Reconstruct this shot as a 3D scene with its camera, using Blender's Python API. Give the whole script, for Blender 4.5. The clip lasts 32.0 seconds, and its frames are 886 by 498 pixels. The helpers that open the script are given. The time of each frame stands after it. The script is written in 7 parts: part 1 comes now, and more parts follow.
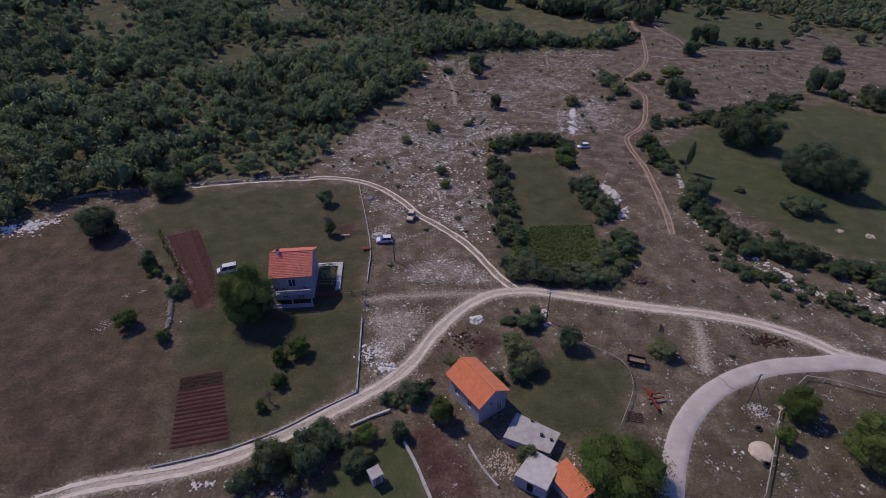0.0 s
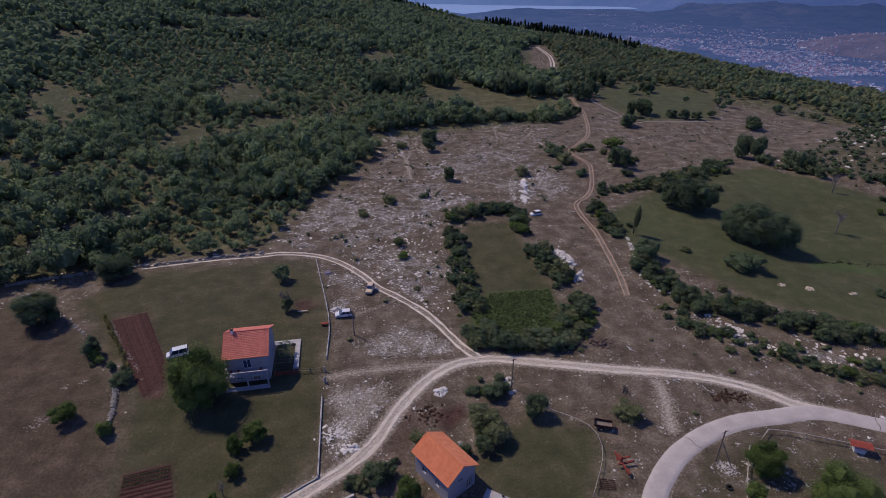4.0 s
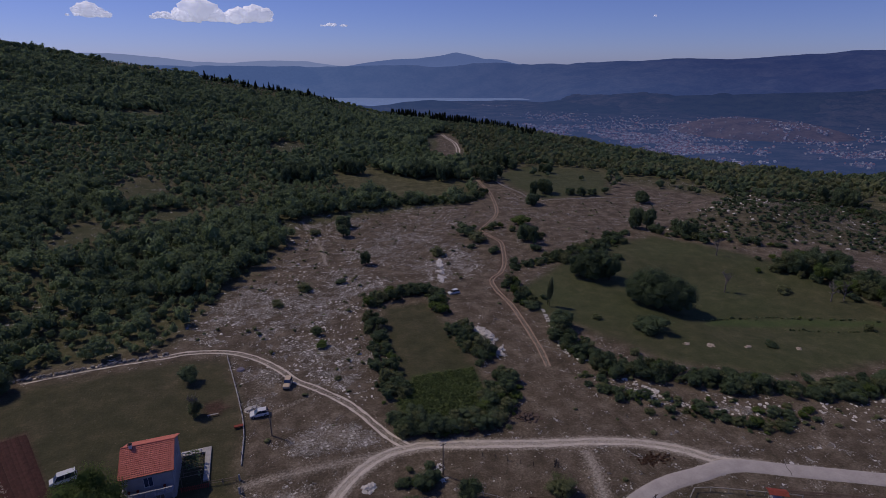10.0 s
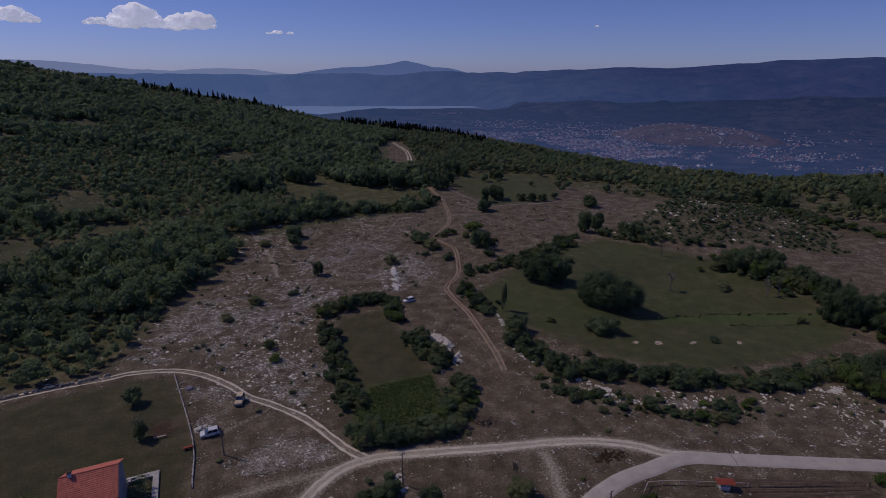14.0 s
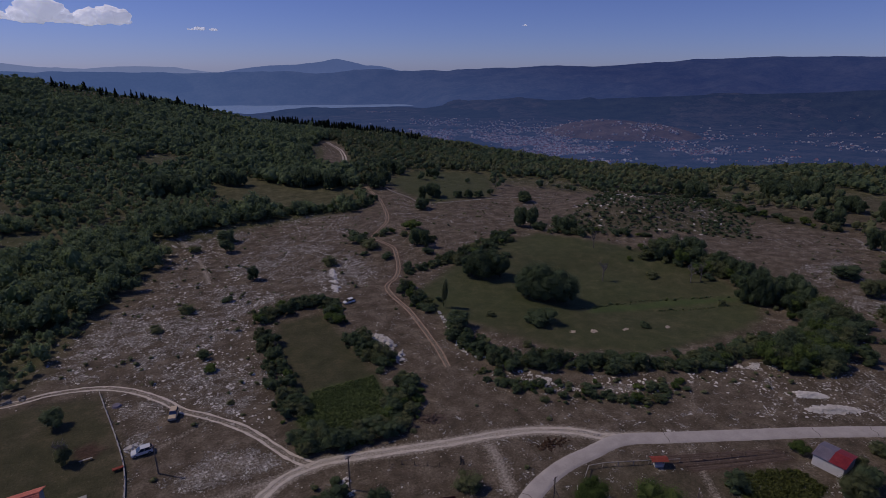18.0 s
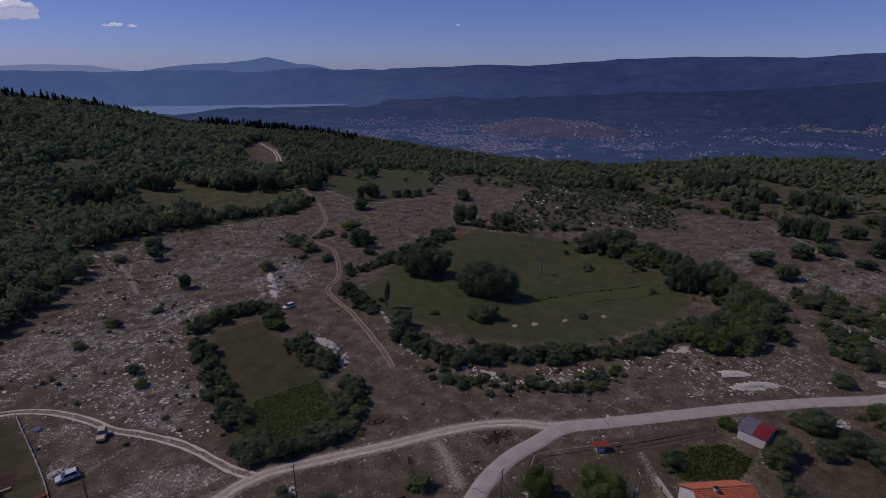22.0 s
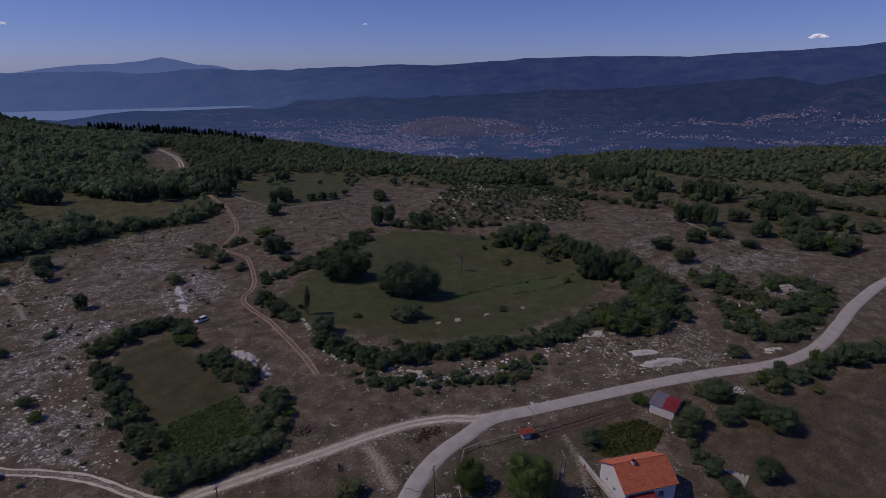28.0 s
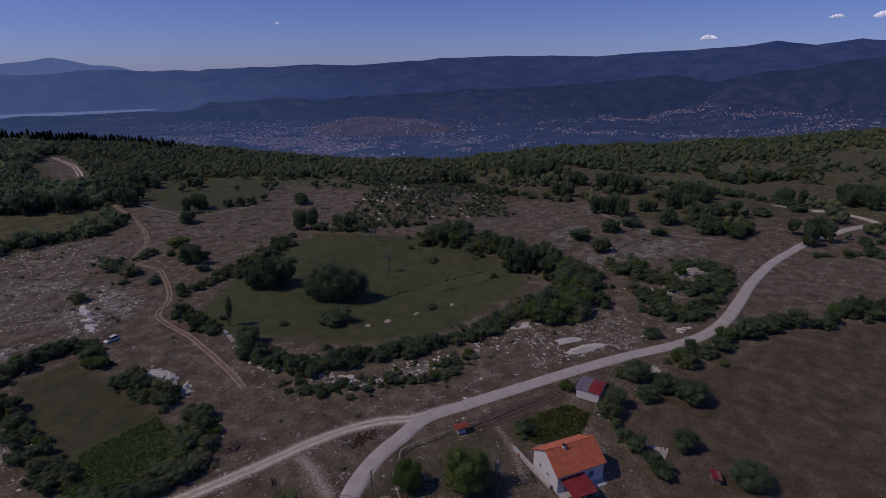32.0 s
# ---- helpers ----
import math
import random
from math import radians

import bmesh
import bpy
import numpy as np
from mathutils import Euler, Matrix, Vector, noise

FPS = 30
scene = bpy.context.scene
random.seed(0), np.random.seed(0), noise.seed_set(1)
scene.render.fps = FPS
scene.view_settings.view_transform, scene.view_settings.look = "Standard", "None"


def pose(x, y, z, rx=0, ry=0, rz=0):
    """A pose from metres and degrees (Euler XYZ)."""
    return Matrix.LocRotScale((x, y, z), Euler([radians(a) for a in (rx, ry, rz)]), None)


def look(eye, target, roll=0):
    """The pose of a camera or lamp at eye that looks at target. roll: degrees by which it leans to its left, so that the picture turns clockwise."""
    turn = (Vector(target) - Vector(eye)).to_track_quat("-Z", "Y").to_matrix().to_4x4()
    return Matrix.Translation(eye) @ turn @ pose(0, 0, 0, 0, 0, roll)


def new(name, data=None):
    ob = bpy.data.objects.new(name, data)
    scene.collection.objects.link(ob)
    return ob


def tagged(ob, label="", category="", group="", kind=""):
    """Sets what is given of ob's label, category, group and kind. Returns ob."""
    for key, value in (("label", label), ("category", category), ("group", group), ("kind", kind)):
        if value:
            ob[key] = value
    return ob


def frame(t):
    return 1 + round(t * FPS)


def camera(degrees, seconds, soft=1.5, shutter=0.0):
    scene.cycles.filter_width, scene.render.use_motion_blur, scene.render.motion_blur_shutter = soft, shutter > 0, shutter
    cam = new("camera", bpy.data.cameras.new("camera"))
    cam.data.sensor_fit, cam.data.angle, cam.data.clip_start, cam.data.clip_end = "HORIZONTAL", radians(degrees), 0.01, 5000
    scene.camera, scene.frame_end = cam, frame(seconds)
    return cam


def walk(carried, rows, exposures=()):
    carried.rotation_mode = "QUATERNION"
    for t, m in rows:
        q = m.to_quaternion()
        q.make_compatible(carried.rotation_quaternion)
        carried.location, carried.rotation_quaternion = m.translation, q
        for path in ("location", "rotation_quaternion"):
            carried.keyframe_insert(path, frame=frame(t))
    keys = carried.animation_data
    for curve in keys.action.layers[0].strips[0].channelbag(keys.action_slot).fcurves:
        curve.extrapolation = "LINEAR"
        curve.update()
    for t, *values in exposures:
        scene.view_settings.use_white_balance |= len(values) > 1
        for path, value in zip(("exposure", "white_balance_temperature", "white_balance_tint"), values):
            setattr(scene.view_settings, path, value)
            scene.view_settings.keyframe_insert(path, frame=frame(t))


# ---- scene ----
# ---- camera: a hovering drone that tilts up, then pans ----
EYE = (0.0, 0.0, 70.0)
TURNS = (
    (0.0, 54.80, 0.20, 0.00),
    (0.5, 55.78, 0.14, -0.61),
    (1.0, 56.71, 0.09, -1.21),
    (1.5, 57.65, 0.12, -2.11),
    (2.0, 58.57, 0.08, -3.00),
    (2.5, 59.48, 0.09, -3.47),
    (3.0, 60.40, 0.09, -4.00),
    (3.5, 61.32, 0.08, -4.57),
    (5.5, 64.66, -0.01, -6.20),
    (6.0, 65.39, -0.06, -7.04),
    (6.5, 66.11, -0.06, -7.88),
    (7.0, 66.83, -0.03, -8.62),
    (7.5, 67.49, -0.02, -9.18),
    (8.0, 68.23, -0.01, -9.89),
    (8.5, 68.89, 0.01, -11.00),
    (9.0, 69.60, 0.06, -12.23),
    (9.5, 70.23, 0.02, -13.32),
    (10.0, 70.87, 0.10, -14.36),
    (10.5, 71.43, 0.14, -15.15),
    (11.0, 71.72, 0.06, -15.59),
    (11.5, 71.73, -0.05, -15.97),
    (12.0, 71.70, -0.07, -16.54),
    (12.5, 71.70, -0.08, -17.10),
    (13.0, 71.68, -0.07, -17.66),
    (13.5, 71.67, -0.00, -18.48),
    (14.0, 71.65, -0.04, -19.45),
    (14.5, 71.65, -0.01, -20.54),
    (16.5, 71.58, -0.04, -23.65),
    (17.0, 71.56, -0.04, -24.36),
    (17.5, 71.53, -0.09, -25.22),
    (18.0, 71.48, -0.07, -26.22),
    (18.5, 71.48, -0.07, -27.10),
    (19.0, 71.48, -0.11, -27.57),
    (19.5, 71.45, -0.21, -27.90),
    (20.0, 71.43, -0.23, -28.45),
    (20.5, 71.45, -0.22, -29.53),
    (21.0, 71.44, -0.28, -30.87),
    (21.5, 71.41, -0.19, -32.13),
    (22.0, 71.40, -0.19, -32.76),
    (22.5, 71.38, -0.15, -33.84),
    (23.0, 71.38, -0.14, -34.84),
    (23.5, 71.37, -0.11, -35.74),
    (24.0, 71.38, -0.02, -36.54),
    (24.5, 71.39, -0.00, -37.41),
    (25.0, 71.40, 0.08, -38.10),
    (25.5, 71.40, 0.06, -38.66),
    (27.5, 71.37, 0.07, -41.45),
    (28.0, 71.38, 0.07, -41.80),
    (28.5, 71.39, 0.11, -42.41),
    (29.0, 71.38, 0.08, -42.98),
    (29.5, 71.38, 0.11, -43.68),
    (30.0, 71.38, 0.10, -44.66),
    (30.5, 71.36, 0.12, -46.01),
    (31.0, 71.37, 0.17, -47.34),
    (31.5, 71.36, 0.26, -48.72),
    (32.0, 71.34, 0.26, -50.05),
)
cam = camera(78.59, 32.0, soft=0.55)
walk(cam, [(t, pose(*EYE, rx, ry, rz)) for t, rx, ry, rz in TURNS],
     exposures=((0.0, -0.14, 7050, 17), (3.5, -0.1, 7050, 17), (6.0, -0.26, 7050, 17), (9.0, -0.74, 7100, 17), (13.0, -1.09, 7150, 17), (20.0, -1.07, 7100, 17), (32.0, -1.04, 7000, 18)))

# ---- sky and sun ----
SUN_UP, SUN_AZ = 49.0, -51.0  # degrees above the horizon; degrees clockwise from +y
world = bpy.data.worlds.new("sky")
scene.world = world
world.use_nodes = True
wn = world.node_tree
sky = wn.nodes.new("ShaderNodeTexSky")
sky.sky_type, sky.sun_disc = "NISHITA", False
sky.sun_elevation, sky.sun_rotation = radians(SUN_UP), radians(SUN_AZ)
sky.air_density, sky.dust_density, sky.ozone_density, sky.altitude = 0.8, 0.5, 4.0, 900
haze = wn.nodes.new("ShaderNodeMix")
haze.data_type = "RGBA"
haze.inputs[0].default_value = 0.04
haze.inputs[7].default_value = (2.6, 4.6, 11.0, 1)
tint = wn.nodes.new("ShaderNodeMix")
tint.data_type, tint.blend_type = "RGBA", "MULTIPLY"
tint.inputs[0].default_value = 1.0
tint.inputs[7].default_value = (0.64, 0.72, 1.26, 1)
wn.links.new(sky.outputs[0], tint.inputs[6])
wn.links.new(tint.outputs[2], haze.inputs[6])
wn.links.new(haze.outputs[2], wn.nodes["Background"].inputs[0])
wn.nodes["Background"].inputs[1].default_value = 0.119
sun = new("sun", bpy.data.lights.new("sun", "SUN"))
sun.data.energy, sun.data.angle, sun.data.color = 3.0, radians(0.6), (1.0, 0.91, 0.775)
sa, se = radians(SUN_AZ), radians(SUN_UP)
sun.matrix_world = look((math.sin(sa) * math.cos(se) * 300, math.cos(sa) * math.cos(se) * 300, math.sin(se) * 300), (0, 0, 0))

# ---- material helpers ----


def material(name, rough=0.9):
    m = bpy.data.materials.new(name)
    m.use_nodes = True
    b = m.node_tree.nodes["Principled BSDF"]
    b.inputs["Roughness"].default_value = rough
    b.inputs["Specular IOR Level"].default_value = 0.25
    return m, m.node_tree, b


def nd(t, kind, **v):
    n = t.nodes.new(kind)
    for k, x in v.items():
        n.inputs[k.replace("_", " ")].default_value = x
    return n


def coords(t):
    return nd(t, "ShaderNodeTexCoord").outputs["Object"]


def world_pos(t):
    return nd(t, "ShaderNodeNewGeometry").outputs["Position"]


def noise_of(t, vec, scale, detail=4.0, rough=0.6):
    n = nd(t, "ShaderNodeTexNoise", Scale=scale, Detail=detail, Roughness=rough)
    t.links.new(vec, n.inputs["Vector"])
    return n.outputs["Fac"]


def ramp(t, fac, stops):
    n = nd(t, "ShaderNodeValToRGB")
    e = n.color_ramp.elements
    while len(e) < len(stops):
        e.new(0.5)
    for el, (p, c) in zip(e, stops):
        el.position = p
        el.color = (*c, 1) if len(c) == 3 else c
    t.links.new(fac, n.inputs[0])
    return n.outputs[0]


def mix(t, fac, a, b):
    n = nd(t, "ShaderNodeMix")
    n.data_type = "RGBA"
    for sock, v in ((n.inputs[0], fac), (n.inputs[6], a), (n.inputs[7], b)):
        if hasattr(v, "is_linked"):
            t.links.new(v, sock)
        else:
            sock.default_value = v if not isinstance(v, tuple) else (*v, 1)
    return n.outputs[2]


def calc(t, op, a, b=0.0, clamp=False):
    n = nd(t, "ShaderNodeMath")
    n.operation, n.use_clamp = op, clamp
    for sock, v in zip(n.inputs, (a, b)):
        if hasattr(v, "is_linked"):
            t.links.new(v, sock)
        else:
            sock.default_value = v
    return n.outputs[0]


def relief(t, b, fac, strength, distance):
    n = nd(t, "ShaderNodeBump", Strength=strength, Distance=distance)
    t.links.new(fac, n.inputs["Height"])
    t.links.new(n.outputs[0], b.inputs["Normal"])


def mottled(name, dark, light, scale=3.0, rough=0.85, bump=0.3, depth=0.02, spread=(0.3, 0.7), metal=0.0, fine=9.0):
    """A surface with two scales of variation between two colours, and a fine relief."""
    m, t, b = material(name, rough)
    v = coords(t)
    big, small = noise_of(t, v, scale, 5), noise_of(t, v, scale * fine, 3)
    f = calc(t, "ADD", calc(t, "MULTIPLY", big, 0.65), calc(t, "MULTIPLY", small, 0.35))
    rnd = nd(t, "ShaderNodeObjectInfo").outputs["Random"]
    f = calc(t, "ADD", f, calc(t, "MULTIPLY", calc(t, "SUBTRACT", rnd, 0.5), 0.16))
    t.links.new(ramp(t, f, ((spread[0], dark), (spread[1], light))), b.inputs["Base Color"])
    b.inputs["Metallic"].default_value = metal
    relief(t, b, small, bump, depth)
    return m


# ---- materials ----


def ground_material():
    m, t, b = material("hillside_ground", 0.95)
    p = world_pos(t)
    cov = nd(t, "ShaderNodeAttribute")
    cov.attribute_name = "cover"
    sep = nd(t, "ShaderNodeSeparateColor")
    t.links.new(cov.outputs["Color"], sep.inputs[0])
    grass, rock, soil = sep.outputs
    cov2 = nd(t, "ShaderNodeAttribute")
    cov2.attribute_name = "cover_more"
    sep2 = nd(t, "ShaderNodeSeparateColor")
    t.links.new(cov2.outputs["Color"], sep2.inputs[0])
    dust, wood, lush = sep2.outputs
    n_big, n_mid, n_fine = noise_of(t, p, 0.035, 5), noise_of(t, p, 0.22, 5, 0.65), noise_of(t, p, 2.2, 5, 0.7)
    n_grain = noise_of(t, p, 7.0, 3, 0.7)
    mixed = calc(t, "ADD", calc(t, "ADD", calc(t, "MULTIPLY", n_mid, 0.44), calc(t, "MULTIPLY", n_fine, 0.34)), calc(t, "MULTIPLY", n_grain, 0.22))
    dry = ramp(t, mixed, ((0.36, (0.048, 0.038, 0.025)), (0.46, (0.094, 0.073, 0.05)), (0.53, (0.154, 0.122, 0.089)), (0.6, (0.245, 0.2, 0.154)), (0.68, (0.41, 0.355, 0.295))))
    # dark tufts of dwarf grass and thyme
    tuft = noise_of(t, p, 0.8, 6, 0.75)
    dry = mix(t, calc(t, "MULTIPLY", calc(t, "MULTIPLY", calc(t, "SUBTRACT", tuft, 0.54), 9.0, True), 0.62), dry, (0.036, 0.036, 0.018))
    sward = ramp(t, mixed, ((0.36, (0.03, 0.032, 0.014)), (0.46, (0.05, 0.05, 0.024)), (0.54, (0.07, 0.064, 0.033)), (0.64, (0.125, 0.104, 0.06))))
    col = mix(t, calc(t, "MULTIPLY", grass, ramp(t, n_big, ((0.25, (0.72,) * 3), (0.6, (1, 1, 1))))), dry, sward)
    green = ramp(t, mixed, ((0.3, (0.04, 0.066, 0.022)), (0.7, (0.085, 0.12, 0.04))))
    col = mix(t, lush, col, green)
    floor_c = ramp(t, mixed, ((0.4, (0.042, 0.046, 0.02)), (0.5, (0.085, 0.084, 0.04)), (0.62, (0.165, 0.15, 0.086))))
    col = mix(t, wood, col, floor_c)
    earth = ramp(t, mixed, ((0.4, (0.042, 0.021, 0.017)), (0.5, (0.082, 0.041, 0.033)), (0.6, (0.155, 0.092, 0.074))))
    col = mix(t, soil, col, earth)
    # limestone breaking through: clustered stones of uneven brightness with dark joints
    v1 = noise_of(t, p, 0.3, 7, 0.72)
    warp = nd(t, "ShaderNodeVectorMath")
    warp.operation = "MULTIPLY_ADD"
    wn_ = nd(t, "ShaderNodeTexNoise", Scale=1.3, Detail=3.0)
    t.links.new(p, wn_.inputs["Vector"])
    t.links.new(wn_.outputs["Color"], warp.inputs[0])
    warp.inputs[1].default_value = (0.9, 0.9, 0.9)
    t.links.new(p, warp.inputs[2])
    masks, tones = [], []
    for size in (1.5, 3.6):
        cell = nd(t, "ShaderNodeTexVoronoi", Scale=size, Randomness=1.0)
        t.links.new(warp.outputs[0], cell.inputs["Vector"])
        cs = nd(t, "ShaderNodeSeparateColor")
        t.links.new(cell.outputs["Color"], cs.inputs[0])
        chance = calc(t, "ADD", calc(t, "MULTIPLY", calc(t, "SUBTRACT", v1, 0.5), 6.0), calc(t, "SUBTRACT", calc(t, "MULTIPLY", rock, 1.2), 0.52))
        is_stone = calc(t, "LESS_THAN", cs.outputs[0], chance)
        body = calc(t, "MULTIPLY", calc(t, "SUBTRACT", calc(t, "ADD", 0.3, calc(t, "MULTIPLY", cs.outputs[2], 0.3)), cell.outputs["Distance"]), 9.0, True)
        masks.append(calc(t, "MULTIPLY", is_stone, body))
        tones.append(cs.outputs[1])
    lime_m = calc(t, "MULTIPLY", calc(t, "MAXIMUM", masks[0], masks[1]), calc(t, "MULTIPLY", rock, 4.0, True))
    tone = mix(t, masks[0], tones[1], tones[0])
    lime = ramp(t, calc(t, "ADD", calc(t, "MULTIPLY", tone, 0.7), calc(t, "MULTIPLY", n_fine, 0.3)), ((0.12, (0.17, 0.154, 0.135)), (0.5, (0.35, 0.33, 0.3)), (0.85, (0.78, 0.75, 0.7))))
    gravel = calc(t, "MULTIPLY", calc(t, "MULTIPLY", calc(t, "SUBTRACT", calc(t, "ADD", calc(t, "MULTIPLY", v1, 1.2), calc(t, "MULTIPLY", n_fine, 0.6)), calc(t, "SUBTRACT", 1.17, calc(t, "MULTIPLY", rock, 0.38))), 5.0, True), 0.55)
    col = mix(t, gravel, col, (0.275, 0.25, 0.218))
    col = mix(t, lime_m, col, lime)
    powder = ramp(t, n_fine, ((0.25, (0.3, 0.255, 0.205)), (0.7, (0.58, 0.52, 0.44))))
    rough_n = calc(t, "ADD", calc(t, "MULTIPLY", n_fine, 0.6), calc(t, "MULTIPLY", n_grain, 0.4))
    d_f = calc(t, "MULTIPLY", calc(t, "SUBTRACT", calc(t, "ADD", calc(t, "MULTIPLY", dust, 0.9), rough_n), 0.74), 3.0, True)
    col = mix(t, d_f, col, powder)
    # scattered pale pebbles
    peb = nd(t, "ShaderNodeTexVoronoi", Scale=1.1, Randomness=1.0)
    t.links.new(p, peb.inputs["Vector"])
    sepc = nd(t, "ShaderNodeSeparateColor")
    t.links.new(peb.outputs["Color"], sepc.inputs[0])
    small = calc(t, "LESS_THAN", peb.outputs["Distance"], calc(t, "MULTIPLY", sepc.outputs[0], 0.2))
    few = calc(t, "GREATER_THAN", calc(t, "ADD", sepc.outputs[1], calc(t, "MULTIPLY", n_big, 0.3)), 0.78)
    bare = calc(t, "SUBTRACT", 1.0, calc(t, "ADD", calc(t, "ADD", grass, lush), calc(t, "ADD", calc(t, "MULTIPLY", soil, 2.2), wood)), True)
    peb_f = calc(t, "MULTIPLY", calc(t, "MULTIPLY", small, few), calc(t, "ADD", 0.1, bare, True))
    col = mix(t, peb_f, col, (0.46, 0.418, 0.3528))
    t.links.new(col, b.inputs["Base Color"])
    hgt = calc(t, "ADD", n_fine, calc(t, "MULTIPLY", lime_m, 1.2))
    relief(t, b, hgt, 0.9, 0.3)
    return m


def leaf_material(name, dark, mid, light, scale=0.16):
    m, t, b = material(name, 0.85)
    b.inputs["Specular IOR Level"].default_value = 0.12
    g = nd(t, "ShaderNodeNewGeometry")
    f = calc(t, "ADD", calc(t, "MULTIPLY", g.outputs["Random Per Island"], 0.32), calc(t, "MULTIPLY", noise_of(t, g.outputs["Position"], scale, 2), 0.7))
    rnd = nd(t, "ShaderNodeObjectInfo").outputs["Random"]
    f = calc(t, "ADD", f, calc(t, "MULTIPLY", calc(t, "SUBTRACT", rnd, 0.5), 0.25))
    c = ramp(t, f, ((0.25, dark), (0.5, mid), (0.78, light)))
    t.links.new(c, b.inputs["Base Color"])
    tr = nd(t, "ShaderNodeBsdfTranslucent")
    t.links.new(c, tr.inputs[0])
    mx = nd(t, "ShaderNodeMixShader", Fac=0.5)
    t.links.new(b.outputs[0], mx.inputs[1])
    t.links.new(tr.outputs[0], mx.inputs[2])
    t.links.new(mx.outputs[0], t.nodes["Material Output"].inputs[0])
    return m


def distance_material(name, dark, light, air_haze, scale, sunward_haze=(0.075, 0.15, 0.38), reach=0.4, spread=(0.42, 0.62)):
    """Far land seen through kilometres of air: its colours, with the air's blue haze painted in as emission."""
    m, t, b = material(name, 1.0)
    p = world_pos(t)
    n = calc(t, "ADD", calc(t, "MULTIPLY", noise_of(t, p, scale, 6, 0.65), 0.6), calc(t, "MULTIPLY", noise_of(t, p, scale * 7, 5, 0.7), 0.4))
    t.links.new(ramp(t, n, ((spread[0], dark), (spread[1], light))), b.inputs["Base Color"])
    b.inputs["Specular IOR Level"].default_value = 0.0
    # the painted haze is brighter and paler towards the sun
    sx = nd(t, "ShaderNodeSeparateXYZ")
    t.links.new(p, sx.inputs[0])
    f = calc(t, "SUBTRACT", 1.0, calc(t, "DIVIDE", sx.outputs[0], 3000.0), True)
    t.links.new(mix(t, calc(t, "MULTIPLY", f, reach), air_haze, sunward_haze), b.inputs["Emission Color"])
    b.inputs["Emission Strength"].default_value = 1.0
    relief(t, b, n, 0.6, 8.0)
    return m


M_GROUND = ground_material()
M_LEAF = leaf_material("young_oak_leaves", (0.155, 0.208, 0.108), (0.2, 0.265, 0.135), (0.26, 0.33, 0.17))
# oak leaves in a darker tone than M_LEAF, for single trees, bushes and scrub
M_OAK = leaf_material("dark_oak_leaves", (0.068, 0.1, 0.058), (0.108, 0.153, 0.084), (0.165, 0.218, 0.122))
M_WOODOAK = leaf_material("hillside_oak_leaves", (0.115, 0.162, 0.09), (0.148, 0.203, 0.11), (0.195, 0.255, 0.138))
M_LEAF_DRY = leaf_material("dusty_leaves", (0.105, 0.128, 0.065), (0.165, 0.192, 0.097), (0.24, 0.26, 0.14))
M_LEAF_FRESH = leaf_material("walnut_leaves", (0.066, 0.105, 0.032), (0.112, 0.168, 0.05), (0.18, 0.24, 0.08))
M_CONIFER = leaf_material("pine_needles", (0.008, 0.015, 0.009), (0.015, 0.026, 0.014), (0.03, 0.043, 0.022))
M_CROP = leaf_material("crop_leaves", (0.07, 0.105, 0.042), (0.125, 0.175, 0.066), (0.18, 0.235, 0.095), 0.4)
M_BARK = mottled("bark", (0.05, 0.04, 0.03), (0.14, 0.115, 0.09), 4.0, 0.95, 0.8, 0.05)
M_DEADWOOD = mottled("grey_deadwood", (0.12, 0.105, 0.09), (0.26, 0.235, 0.21), 5.0, 0.95, 0.5, 0.03)
M_LIME = mottled("limestone", (0.5, 0.47, 0.43), (0.84, 0.81, 0.76), 1.4, 0.95, 0.8, 0.1)
M_LIME_GREY = mottled("weathered_limestone", (0.2024, 0.1845, 0.1618), (0.46, 0.432, 0.386), 1.4, 0.95, 0.8, 0.1)
M_DUST = mottled("limestone_dust", (0.4, 0.345, 0.285), (0.68, 0.61, 0.53), 0.7, 0.98, 0.6, 0.06)
M_REDDUST = mottled("reddish_dust", (0.2352, 0.1522, 0.1012), (0.448, 0.3413, 0.2576), 0.5, 0.98, 0.6, 0.06)
M_ROAD = mottled("pale_worn_asphalt", (0.37, 0.335, 0.315), (0.53, 0.49, 0.46), 0.35, 0.92, 0.4, 0.01, (0.3, 0.72))
M_ROADCRACK = mottled("road_joint", (0.10, 0.09, 0.085), (0.16, 0.15, 0.14), 2.0, 0.95)
M_TILE_WARM = mottled("warm_red_roof_tile", (0.42, 0.105, 0.055), (0.7, 0.22, 0.12), 1.6, 0.8, 0.4, 0.02)
M_VEG = leaf_material("vegetable_leaves", (0.0585, 0.0722, 0.0208), (0.1014, 0.1216, 0.036), (0.156, 0.171, 0.06), 0.4)
M_ROWS = mottled("brown_garden_rows", (0.065, 0.045, 0.036), (0.17, 0.125, 0.1), 1.2, 0.98, 0.9, 0.1)
M_CONCRETE = mottled("pale_concrete", (0.30, 0.285, 0.275), (0.52, 0.505, 0.49), 0.9, 0.9, 0.4, 0.02)
M_PLASTER = mottled("grey_white_plaster", (0.264, 0.2574, 0.28), (0.376, 0.3666, 0.392), 0.8, 0.9, 0.3, 0.01)
M_WHITEWALL = mottled("white_render", (0.56, 0.55, 0.55), (0.75, 0.74, 0.74), 0.8, 0.88, 0.3, 0.01)
M_TILE = mottled("red_roof_tile", (0.468, 0.123, 0.0855), (0.684, 0.2378, 0.18), 1.3, 0.8, 0.4, 0.02)
M_TILE_ORANGE = mottled("orange_roof_tile", (0.52, 0.15, 0.07), (0.70, 0.25, 0.125), 1.3, 0.8, 0.4, 0.02)
